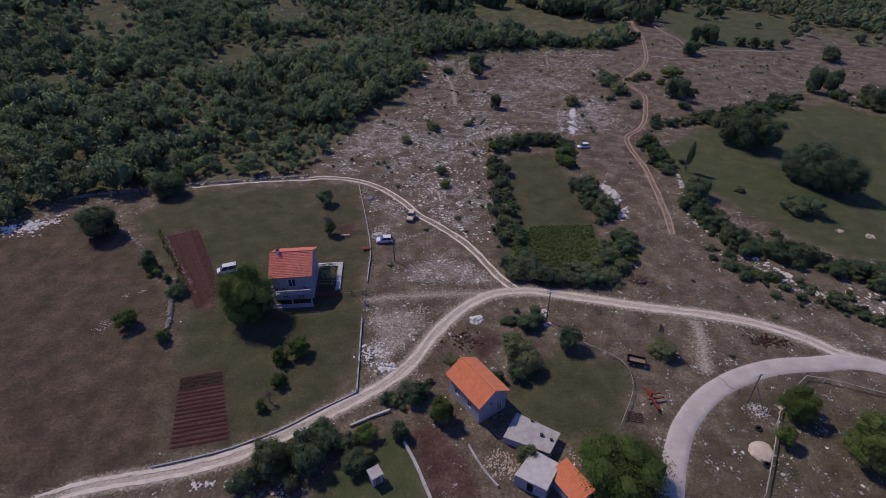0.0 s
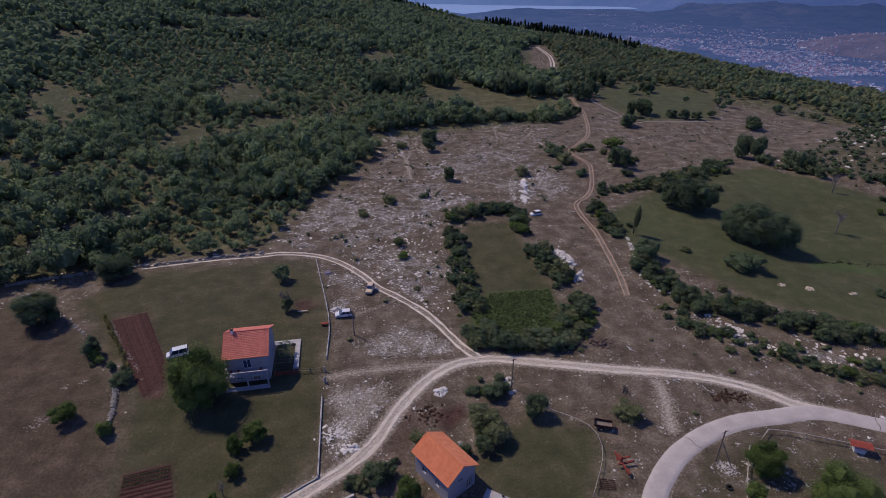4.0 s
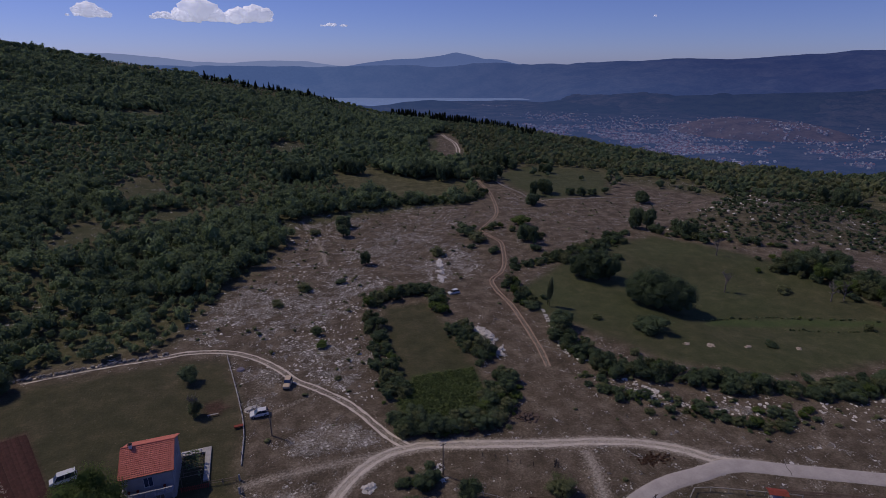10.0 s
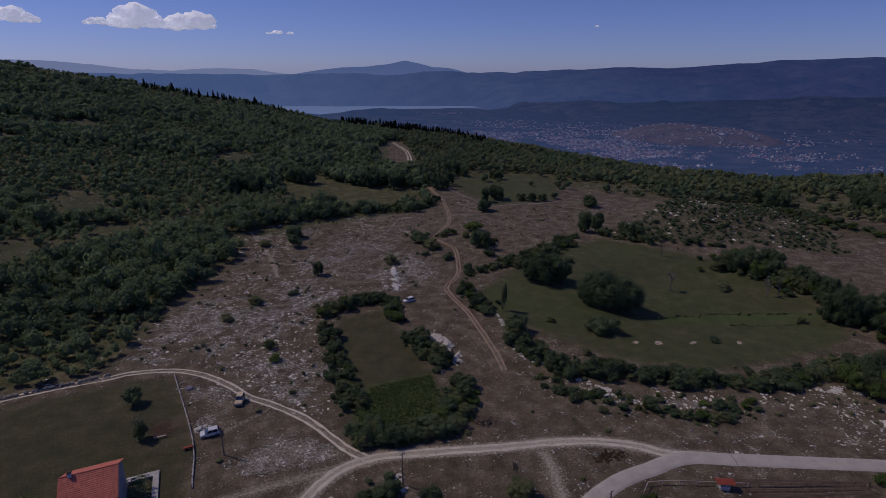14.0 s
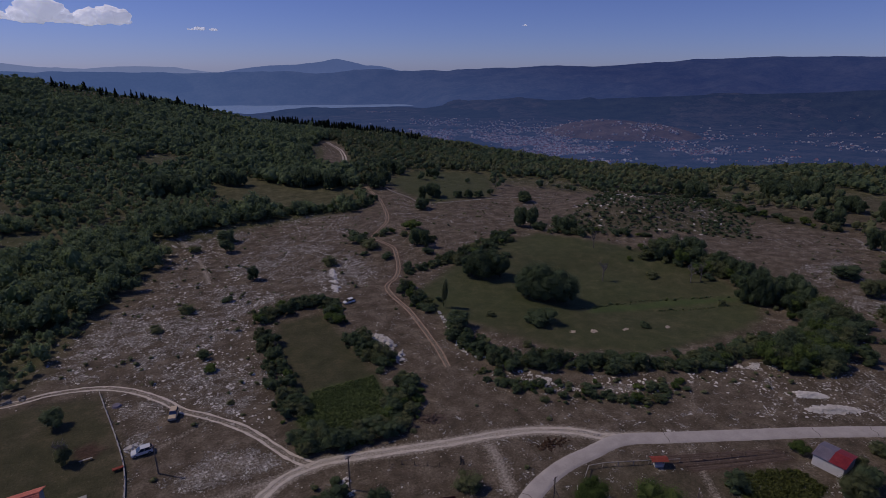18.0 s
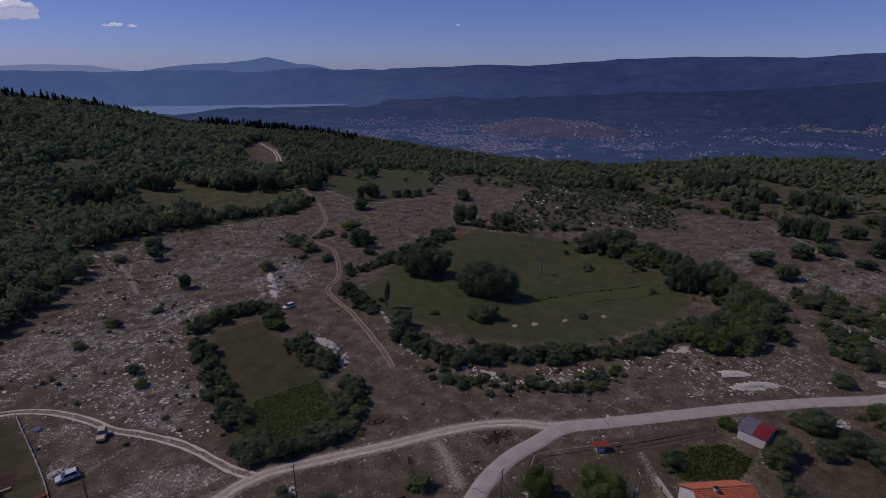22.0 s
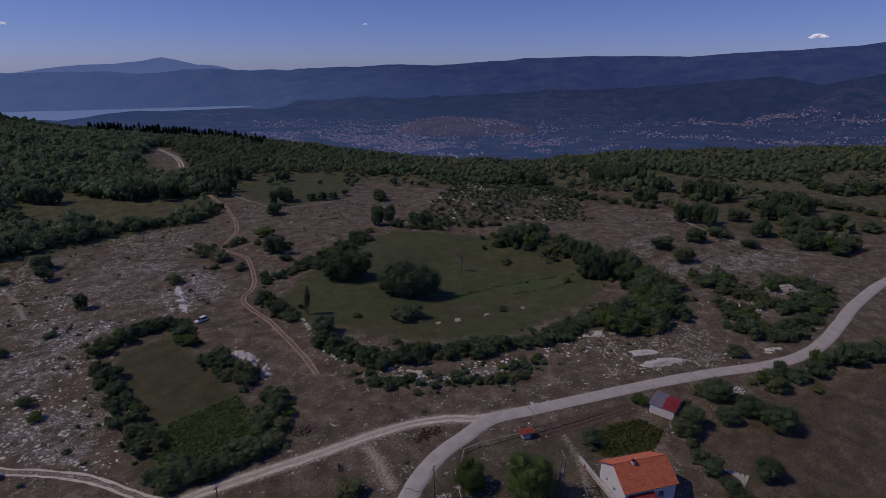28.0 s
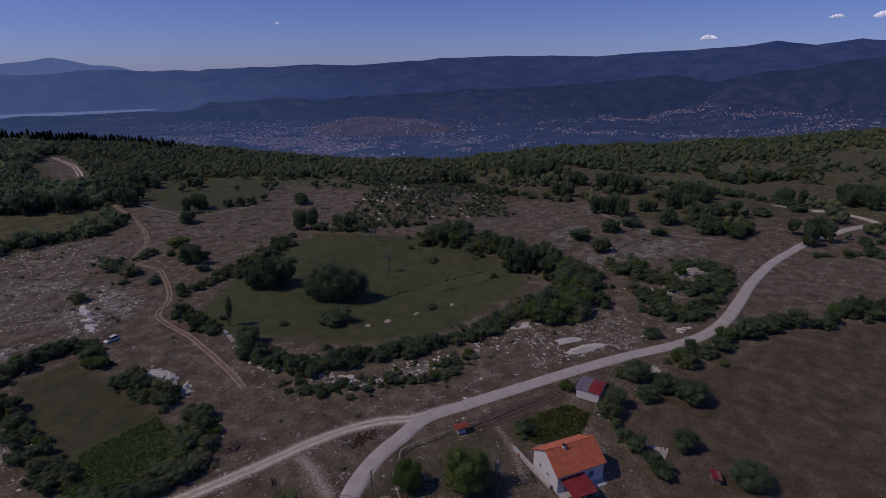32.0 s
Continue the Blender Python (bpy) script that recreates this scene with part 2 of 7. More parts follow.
M_REDSHEET = mottled("dark_red_sheet_metal", (0.17, 0.02, 0.026), (0.32, 0.042, 0.045), 0.8, 0.5, 0.1, 0.01)
M_SHEETGREY = mottled("purple_grey_sheet_metal", (0.13, 0.115, 0.15), (0.22, 0.20, 0.24), 0.8, 0.5, 0.1, 0.01)
M_WOOD = mottled("weathered_wood", (0.10, 0.075, 0.055), (0.26, 0.21, 0.17), 2.5, 0.92, 0.6, 0.02)
M_PALEWOOD = mottled("sun_bleached_rail", (0.28, 0.25, 0.215), (0.50, 0.47, 0.43), 1.5, 0.92, 0.5, 0.02)
M_DARK = mottled("dark_opening", (0.012, 0.012, 0.014), (0.03, 0.03, 0.034), 2.0, 0.7)
M_RUST = mottled("rusty_red_iron", (0.16, 0.03, 0.022), (0.33, 0.075, 0.05), 2.5, 0.75, 0.4, 0.02)
M_TYRE = mottled("tyre_rubber", (0.012, 0.012, 0.012), (0.035, 0.034, 0.033), 3.0, 0.9)
M_WHITEPAINT = mottled("white_car_paint", (0.58, 0.60, 0.63), (0.72, 0.74, 0.77), 0.5, 0.3, 0.02, 0.002)
M_BEIGEPAINT = mottled("beige_car_paint", (0.54, 0.43, 0.3), (0.68, 0.57, 0.42), 0.6, 0.4, 0.02, 0.002)
M_GLASS = mottled("dark_car_glass", (0.03, 0.05, 0.09), (0.05, 0.08, 0.13), 0.5, 0.08, 0.0, 0.001)
M_BLUEGLASS = mottled("sky_blue_windscreen", (0.10, 0.17, 0.34), (0.16, 0.25, 0.44), 0.5, 0.08, 0.0, 0.001)
M_STEEL = mottled("galvanised_steel", (0.25, 0.25, 0.26), (0.42, 0.42, 0.43), 2.0, 0.5, 0.1, 0.005, metal=0.6)
M_TURNED = mottled("turned_red_earth", (0.04, 0.0175, 0.0145), (0.092, 0.042, 0.034), 1.2, 0.98, 0.9, 0.1)
M_SAND = mottled("pale_sand", (0.3749, 0.306, 0.2372), (0.5534, 0.476, 0.3901), 1.2, 0.97, 0.5, 0.03)

# ---- lie of the land: flat shelf, wooded hill, rim above the valley ----
RIM_AZ = (-180, -110, -70, -45, -25, -13, 0, 8, 17, 25, 32, 40, 51, 61, 73, 82, 89, 110, 180)
RIM_R = (650, 680, 700, 700, 700, 680, 650, 620, 600, 560, 520, 465, 455, 485, 540, 585, 620, 650, 650)
RIM_Z = (0, 60, 107, 109, 91, 64.3, 33.6, 15, 6, -3, -8, -9, -9, -3, -1, 4, 12, 14, 0)
FOOT_R = (250, 200, 150, 140, 150, 170, 200, 230, 240, 240, 240, 240, 240, 240, 240, 250, 260, 260, 250)
VALLEY_Z = -190.0


def height(x, y):
    x, y = np.asarray(x, float), np.asarray(y, float)
    r, az = np.hypot(x, y), np.degrees(np.arctan2(x, y))
    rim, top, foot = (np.interp(az, RIM_AZ, v) for v in (RIM_R, RIM_Z, FOOT_R))
    u = np.clip((r - foot) / (rim - foot), 0, 1)
    z = top * u ** 1.4
    over = np.clip(r - rim, 0, None)
    z = z - over * over / (over + 60) * 0.34
    knoll = 4.0 * np.exp(-(((x - 215) / 34) ** 2 + ((y - 205) / 26) ** 2))
    hollow = -2.6 * np.exp(-((np.hypot(x - 128, y - 128) / 30) ** 4))
    rough = (0.5 * np.sin(x * 0.043 + 1.3) * np.sin(y * 0.051) + 0.22 * np.sin(x * 0.13 + y * 0.07) * np.sin(y * 0.11 - 0.4 * x * 0.1)) * np.clip((r - 110) / 150, 0, 1)
    return np.maximum(z + knoll + hollow + rough, VALLEY_Z)

# ---- plan, metres from the point below the camera ----
PLAN = dict(
    road=((30.7, 40.5), (32.1, 44), (33.9, 47.6), (36.4, 51.7), (40.1, 55.7), (43.7, 58.6), (48.4, 61.2), (53, 63.1), (58.5, 64.3), (63.4, 64.6), (71.6, 64.9), (80.4, 61.3), (93.6, 55.7), (108, 49.6), (123, 42.5), (137.7, 34.4), (149.7, 30), (161.9, 28.5), (177.1, 28.7), (196.7, 29.3), (220.3, 28.5), (242.2, 25.3), (260.9, 21.2), (276, 16), (292.7, 9.4), (312, -2), (330, -15)),
    track=((76.5, 63.6), (73.1, 65.3), (69.6, 66.8), (65, 71), (58.5, 74.7), (50, 77.3), (39.9, 79.3), (29.5, 81.8), (19.8, 84.1), (15.3, 84.5), (9.5, 83.5), (3.7, 79.4), (-1.7, 72.4), (-5.5, 65.4), (-10, 60.4), (-15.1, 56.7), (-19.9, 53.5), (-24.4, 50.4), (-28.8, 47.9), (-33.2, 46.1), (-39, 44.4), (-46.3, 43), (-51.2, 41.8), (-55.5, 40)),
    track_up=((14.7, 84.7), (11.1, 89.7), (5.6, 100.3), (-0.8, 108.3), (-6.4, 114), (-11, 121), (-17.5, 127.9), (-24, 131.8), (-32.1, 133.5), (-38.2, 132.9), (-53.4, 131.5), (-67.8, 128.9)),
    path=((53.1, 104.9), (54.9, 115), (56.1, 126.5), (57.2, 140), (56.8, 152.7), (58.1, 160.6), (63.4, 166.5), (67.5, 173.8), (71.8, 186.2), (74.6, 197.4), (73.1, 206.9), (72, 214.8), (79.4, 225.1), (87.6, 238.5), (94, 258.8), (99.3, 283.5), (101.8, 313.1)),
    path_far=((104.2, 368.9), (109, 384), (114.7, 402.7), (119.5, 419), (123, 435.9), (125.6, 452), (126.2, 468.3), (125.2, 481), (125.6, 493.9)),
    footway=((11.8, 84.3), (3.8, 83.7), (-5.2, 83.2), (-10.8, 82.7), (-15.2, 81.8)),
    spur=((-11.1, 102.2), (-6.7, 104.7), (-2.1, 107.6)),
    trail=((4.2, 189.7), (3.3, 209.1), (-0, 228.4), (-3.8, 245.8)),
    far_lane=((322, 44), (317.6, 30.3), (320.8, 16.6), (314, 3.5), (306, 0.5)),
    yard=((-75.7, 113), (-66.9, 126.4), (-34.4, 129.3), (-23.2, 128), (-17.2, 101.3), (-16.1, 87.4), (-15.6, 77), (-14.5, 59), (-24.9, 52.2), (-32.3, 48.5), (-41, 47.3), (-47.2, 64.3), (-50.2, 79.6), (-58.4, 91.4)),
    left_field=((-131.6, 92.8), (-102.3, 103.1), (-92.3, 113), (-74.2, 105.5), (-58, 87.6), (-50.5, 71.1), (-39.5, 44.2), (-61.8, 42.5), (-82.4, 39.3)),
    bush_field=((19.2, 147.2), (33.4, 147.2), (34.9, 131.4), (36, 110.7), (33.7, 99.3), (14.2, 91.1), (14.3, 108.8)),
    crop=((20.5, 108.7), (35.2, 109.1), (34.7, 99.3), (30.3, 90.6), (16.8, 92.6), (15.1, 99.4)),
    hollow=((68.3, 154.1), (88.6, 168.6), (122.5, 185.6), (140.1, 189), (161.7, 156.7), (168, 127.8), (161.8, 99.8), (146.2, 87.4), (123.2, 86), (103.2, 88.3), (82.6, 100.2), (71.5, 119), (61.6, 140.4)),
    hollow_strip=((111.7, 121.9), (140.7, 113.6), (155.1, 104.7), (159.7, 97.3), (133.9, 110.3), (107.4, 116)),
    garden_grass=((11, 59.2), (21.6, 69.4), (30, 64.7), (30.5, 59.1), (26.5, 51.5), (20.5, 49.5), (17, 51.5), (10.4, 54.2)),
    orchard=((37.7, 51.5), (46.5, 59.1), (58, 61.7), (71, 57.3), (64.2, 39), (32.6, 39.1)),
    h3_yard=((58.1, 60.7), (69.9, 56.6), (85.8, 48.1), (92.8, 45.2), (89.9, 41), (77.8, 43.2), (63.8, 39.2), (52.7, 52.6)),
    red_field=((101.7, 31.3), (115, 28.6), (133.8, 25.1), (165.5, 10.3), (186.4, -7.1), (198, -28.9), (109.8, -19.8), (79.9, 16.2), (91.5, 24.1)),
    lower_grass=((-8.3, 51.6), (-3.9, 47.7), (-2.1, 40.6), (-14.1, 39.2), (-17.9, 43.2)),
    far_field_a=((119, 329), (155, 361), (209, 340), (162, 265), (124, 261), (118, 293)),
    far_field_b=((15, 343), (39, 360), (61, 324), (97, 316), (85, 276), (43, 275), (18, 293)),
    far_field_c=((302, 115), (325, 100), (322, 75), (276, 55), (250, 70), (256, 91)),
    far_field_d=((335, 81), (357, 62), (349, 36), (306, 23), (280, 46)),
    far_field_e=((350, 176), (362, 139), (314, 123), (305, 145)),
    far_field_f=((375, 76), (392, 47), (372, 7), (339, 15), (346, 40)),
    far_field_g=((271, 188), (308, 144), (283, 128), (260, 134), (251, 170)),
    far_field_h=((296, 115), (325, 97), (266, 73), (250, 88)),
    plot_a=((-65.1, 105.5), (-58.5, 108), (-45.4, 85), (-44.6, 78.8), (-47.7, 78.6)),
    plot_b=((-44.6, 62), (-37.8, 63.6), (-32.1, 49.9), (-40.7, 48)),
    plot_c=((-5.5, 50.8), (-1.5, 52.4), (3.5, 45.4), (4.8, 40.5), (-1.9, 40.6)),
    plot_d=((4.3, 70.9), (9.7, 72.6), (10, 69.5), (6.3, 66.1)),
    plot_e=((73.9, 58.5), (85, 53.2), (97.1, 49.4), (97.2, 46.2), (86.8, 47.9), (76.6, 52.3)),
    veg_patch=((83.5, 48.2), (94.3, 44.5), (94.7, 38.9), (87.2, 37.6), (79, 42.7), (78.9, 47.5)),
    rocks_a=((-38.2, 136.9), (-30.2, 164.5), (-17.6, 192.8), (-2.5, 249.5), (30.2, 258.5), (57.2, 262.7), (82.9, 259.2), (69.7, 210.4), (57.6, 168.8), (40.4, 161.7), (14.9, 157.4), (14.3, 128.4), (11.9, 91.1), (1.8, 104), (-12.8, 125.4), (-29.2, 135.1)),
    rocks_b=((-15.2, 79.5), (0.4, 80.6), (-4.8, 70.9), (-9.2, 62.3), (-13.4, 61.4)),
    rocks_g=((-17.5, 103), (-11, 105), (-7, 117), (-12, 124), (-18, 120)),
    rocks_c=((-11.7, 93.2), (1.8, 99.4), (11.1, 89.1), (8.5, 85.4), (-7.6, 85.1)),
    knoll_rock=((195.6, 223.6), (255.3, 268.7), (298.1, 255.7), (279.2, 194.6), (218.2, 140.9), (196.7, 166.8), (167.5, 175.1), (150.4, 195.7)),
    rocks_d=((227, 140.8), (258.8, 122), (236.5, 82.8), (233.2, 62.1), (238.3, 51.7), (192.1, 38.8), (156.3, 47.4), (151.5, 51.1), (171.1, 64.3), (187.7, 95.9)),
    rocks_e=((123.4, 72.2), (136.5, 66.7), (160, 62.5), (156.3, 47.4), (142.7, 39.6), (117.3, 46.3), (101.8, 57.8)),
    hedge_rock=((61.9, 120.9), (69.1, 94.9), (89.6, 80), (121.8, 71.6), (136.7, 62.9), (122.8, 61.9), (90.9, 70.2), (72.8, 78.4), (58.7, 94.2)),
    left_rock=((-103.7, 105.3), (-96.4, 112.9), (-93.3, 114.8), (-92.3, 111.8), (-99.2, 104.4)),
    wood_edge=((-132.4, 100.8), (-106.7, 109.9), (-102.3, 115.9), (-91.7, 123.8), (-69.3, 132.9), (-52.8, 134.8), (-38.7, 139.3), (-32.8, 158.1), (-27.7, 173.9), (-17.8, 195.6), (-10.3, 217.9), (-2.5, 249.5)),
    wood_edge2=((-3, 236), (29, 251), (52, 257), (84, 265), (94, 298)),
    hedge_b1=((15.7, 150), (20.7, 154), (30.6, 156.5), (37.8, 152.4), (34.8, 140.8)),
    hedge_b2=((36.7, 128.2), (38, 119.3), (39.9, 112.4)),
    hedge_b3=((39.7, 102.6), (38.3, 94.6), (32.4, 89.4), (26.2, 87.7), (20.4, 88.1), (15.9, 89.5), (14.8, 93)),
    hedge_b4=((15.4, 141.7), (15.5, 128.3), (14.9, 113.9), (14.7, 101.6)),
    hedge_c1=((62.8, 118), (63.5, 112), (65.8, 102.3), (70.7, 97.1), (79.8, 94.6), (83.5, 90.1), (91, 87.3), (95.6, 85.6)),
    hedge_c2=((164.8, 146.4), (169.9, 132.2), (171.7, 116.7), (168.9, 102.1), (166.6, 89.2), (162.6, 78.6), (152, 70), (136.5, 68), (127.2, 71.4)),
    hedge_c3=((146.2, 75.3), (134, 79.5), (118.9, 78.9), (107.6, 80)),
    hedge_c4=((87.6, 171.7), (98.8, 177.9), (111.6, 181.9), (122.5, 185.6)),
    hedge_c5=((63.3, 155.6), (62.8, 144.7), (62.6, 136.9)),
    hedge_c6=((59.7, 98.2), (63.9, 90.2), (70.3, 87.7), (76.3, 82.3), (81.6, 76.2), (86.8, 72.9), (92.8, 73.6)),
    hedge_d=((178.8, 162.5), (163.1, 176.4), (148, 184.5), (143.5, 193.6)),
    hedge_e=((165.7, 53.2), (152.9, 45.1), (154.6, 39.9), (160.8, 35.4), (171.7, 31.9), (193, 35.3), (201.4, 46.8), (190.4, 55.2)),
    hedge_f=((128, 31.5), (131.7, 31.3), (143.3, 26.3), (155.8, 20.8), (168.3, 13.4), (183.3, 4.3), (193.4, -6.8)),
    hedge_g=((114.1, 41.4), (116.7, 37.5), (116.9, 31.5), (112.9, 24.6)),
    hedge_h=((106.4, 39), (97.1, 36.9), (90.7, 31.6), (88.1, 28.2), (87.7, 23.8), (85.3, 19.9)),
    hedge_i=((-27.4, 43.3), (-24.7, 45), (-22.1, 47.7), (-19, 48.7), (-15.5, 47.7), (-12.3, 48.7)),
    hedge_j=((-11.4, 55.8), (-7.9, 57.5), (-3.3, 57.5)),
    hedge_k=((11.5, 74.6), (14.7, 74.6), (17.6, 76.9), (11.4, 68.1), (13.4, 64.1), (8.9, 62.8)),
    hedge_l=((83.2, 210.2), (89.4, 201.5), (91.7, 195.6), (90.3, 214.7), (70.5, 215.5), (62.9, 221.1)),
    hedge_m=((-64.1, 93.4), (-59.4, 89.4), (-54.5, 84.8)),
    hedge_n=((242.9, 17.1), (252.2, 7.2), (257.9, -4.3), (266, 2.8), (280.7, -3.5)),
    fence_a=((-22.9, 129.2), (-16.9, 101.8), (-15.9, 87.4), (-15.6, 76.3), (-14.3, 58.7), (-20.2, 54.8), (-24.7, 51.6), (-28.5, 49.7), (-32.2, 48), (-37.4, 46.4), (-41.9, 45.2)),
    fence_b=((20.5, 71.6), (25.1, 69.1), (30.5, 64.9), (30.9, 59.4), (26.8, 51.8)),
    fence_d=((54.9, 58.2), (51, 52.5), (47.3, 46.6), (43.3, 40.6)),
    fence_e=((57.9, 59.6), (60.4, 61.4), (71, 57.5), (76.6, 55.2)),
    fence_g=((78.4, 54.6), (81.3, 53.6), (97.2, 48.3)),
    fence_f=((27.7, 78.8), (31.1, 76.9), (35.9, 74.1)),
    drywall_a=((-55, 83.9), (-53.2, 79.6), (-52.2, 76.4), (-51.6, 73.6)),
    drywall_b=((-73.8, 105.5), (-70.8, 102.5), (-68, 99.8), (-64.3, 94.4)),
    drywall_c=((-97, 121.6), (-87, 124.8), (-68.1, 129.6), (-53.5, 132.1), (-37.7, 134.2)),
    drywall_d=((-64.7, 104.3), (-59.3, 96.5), (-51.8, 86.6), (-50.2, 83.9)),
    drywall_e=((107.7, 329.3), (110.9, 320.9), (112.6, 299.6), (115.8, 279.1), (116.4, 265.8), (124.4, 260.2), (138.3, 257.9), (158.5, 258.1), (168.4, 256.2), (187, 251)),
    drywall_f=((258.8, 122), (234.9, 82.2), (236.5, 63.2), (241.9, 52.7)),
    drywall_g=((65, 134.6), (60.2, 109.7), (63.6, 104.8), (67.3, 95.9), (72.3, 88.8)),
    wall_plot=((-6, 49.1), (-4.2, 45.8), (-2.7, 42.2), (-1.7, 39.9)),
    wall_lane=((3.6, 48.6), (5.1, 45.4), (7.3, 42.2)),
    wall_track=((-35, 42.3), (-31.2, 42.7), (-27.6, 43.7)),
    wall_i=((-14.4, 52.1), (-12, 53.5), (-8.6, 55)),
    meadow_line=((109.1, 120.5), (125.4, 118.3), (140.3, 113.3), (155.1, 104.7)),
    meadow_line_b=((128.4, 109.4), (142, 102.3), (156.6, 95.9)),
    streak=((116.3, 85.9), (101.6, 73.4), (91.6, 64.8)),
    streak_b=((47, 74.5), (46.2, 69.3), (44.5, 63.4)),
    drive=((81.8, 57.1), (78, 50.8), (74.2, 44.8), (69.4, 39.8)),
    orange=((-1.7, 70.9), (4.7, 77), (7.1, 71.2), (1.3, 65.4), (-1.5, 59.2), (-6.7, 60.2)),
    red_patch=((-25.2, 109.5), (-21.9, 110.2), (-19.4, 106.5), (-21.5, 104.1), (-24.5, 105.3)),
    bare_far=((123.7, 506.1), (104.6, 455.6), (94.8, 422.7), (98.8, 373.7), (108.2, 371), (122.9, 424.2), (131.5, 455), (133.5, 495.6)),
    wood_far=((100, 338), (107, 352), (124, 342), (145, 368), (190, 335), (206, 322), (240, 300), (279, 263.5), (320, 262.6), (353.3, 217.4), (370.6, 181.3), (365.4, 142.8), (389.7, 123.4), (436, 103.7), (454, 90.7), (489.9, 62.2), (501.4, 52.9), (640, 40), (640, 200), (560, 380), (330, 560), (140, 640), (134, 520), (133.5, 470), (126, 424), (112, 378)),
    hedge_r=((-2, 258), (10, 264), (22.4, 266), (42.4, 269), (62.5, 268), (83.5, 268.6), (96, 285)),
    hedge_diag=((70, 168.5), (82.1, 172.7), (89.1, 176.6), (98, 180), (107.1, 184.1), (118, 190), (130.5, 195.7)),
    hedge_shelf_a=((268.6, 219.9), (259.6, 183.8), (260.2, 162.7), (265.3, 134.7)),
    hedge_shelf_d=((308.4, 98.6), (301.2, 86.6), (279.9, 71.4), (253.8, 58.8), (257.2, 52.6), (253.7, 44.8)),
    hedge_shelf_e=((340, 86), (336.5, 81.9), (333.1, 68.9), (331.7, 54.3), (325.2, 42.5), (312, 30)),
    hedge_shelf_f=((402, 100), (372, 84), (379, 67.2), (401.3, 55.8), (415, 40)),
    stony=((75, 225), (95, 262), (111, 300), (118, 262), (187, 250), (207, 226), (160, 206), (140, 200), (110, 186), (80, 175), (66, 172)),
)

# ---- mesh helpers ----
RNG = np.random.default_rng(7)


def H(x, y):
    return float(height(x, y))


def tri_mesh(name, v, f, mat, smooth=False):
    """A mesh from arrays of vertices and of triangles or quads."""
    v, f = np.asarray(v, np.float32), np.asarray(f, np.int32)
    k = f.shape[1]
    me = bpy.data.meshes.new(name)
    me.vertices.add(len(v))
    me.vertices.foreach_set("co", v.ravel())
    me.loops.add(f.size)
    me.loops.foreach_set("vertex_index", f.ravel())
    me.polygons.add(len(f))
    me.polygons.foreach_set("loop_start", np.arange(0, f.size, k, dtype=np.int32))
    me.polygons.foreach_set("use_smooth", np.full(len(f), smooth))
    me.update(calc_edges=True)
    if mat:
        me.materials.append(mat)
    return me


def bm_mesh(name, bm, mat, smooth=False):
    me = bpy.data.meshes.new(name)
    bm.normal_update()
    bm.to_mesh(me)
    bm.free()
    me.materials.append(mat)
    if smooth:
        me.polygons.foreach_set("use_smooth", np.full(len(me.polygons), True))
    return me


def part(name, bm, mat, parent, label="", smooth=False):
    """One mesh object under a thing; bm may be a bmesh or a finished mesh."""
    ob = new(name, bm if isinstance(bm, bpy.types.Mesh) else bm_mesh(name, bm, mat, smooth))
    ob.parent = parent
    if label:
        ob["label"] = label
    return ob


def thing(name, x, y, yaw=0.0, z=None, label="", category="", group="", kind=""):
    ob = new(name)
    ob.empty_display_size = 0.3
    ob.matrix_world = pose(x, y, H(x, y) if z is None else z, 0, 0, yaw)
    return tagged(ob, label, category, group, kind)


def box(bm, x0, x1, y0, y1, z0, z1, bevel=0.0):
    m = Matrix.Translation(((x0 + x1) / 2, (y0 + y1) / 2, (z0 + z1) / 2)) @ Matrix.Diagonal((x1 - x0, y1 - y0, z1 - z0, 1))
    got = bmesh.ops.create_cube(bm, size=1, matrix=m)
    if bevel:
        edges = list({e for v in got["verts"] for e in v.link_edges})
        bmesh.ops.bevel(bm, geom=edges, offset=bevel, segments=2, affect="EDGES")
    return bm


def boxes(*specs, bevel=0.0):
    bm = bmesh.new()
    for s in specs:
        box(bm, *s, bevel=bevel)
    return bm


def rod(bm, a, b, r0, r1=None, n=8):
    """A tapered round bar from a to b."""
    a, b = Vector(a), Vector(b)
    d = b - a
    m = Matrix.Translation((a + b) / 2) @ d.to_track_quat("Z", "Y").to_matrix().to_4x4()
    bmesh.ops.create_cone(bm, cap_ends=True, segments=n, radius1=r0, radius2=r0 if r1 is None else r1, depth=d.length, matrix=m)
    return bm


def quad_prism(bm, pts, z0, z1):
    """A slab over a polygon of (x, y) points."""
    lo = [bm.verts.new((x, y, z0)) for x, y in pts]
    hi = [bm.verts.new((x, y, z1)) for x, y in pts]
    bm.faces.new(lo[::-1])
    bm.faces.new(hi)
    for i in range(len(pts)):
        j = (i + 1) % len(pts)
        bm.faces.new((lo[i], lo[j], hi[j], hi[i]))
    return bm


def value_noise(x, y, size, seed=0):
    """Smooth noise from 0 to 1 on a lattice of that many metres."""
    u, w = np.asarray(x, float) / size, np.asarray(y, float) / size
    i, j = np.floor(u), np.floor(w)
    a, b = u - i, w - j
    a, b = a * a * (3 - 2 * a), b * b * (3 - 2 * b)

    def h(p, q):
        s = np.sin(p * 127.1 + q * 311.7 + seed * 74.7) * 43758.5453
        return s - np.floor(s)
    return (h(i, j) * (1 - a) + h(i + 1, j) * a) * (1 - b) + (h(i, j + 1) * (1 - a) + h(i + 1, j + 1) * a) * b


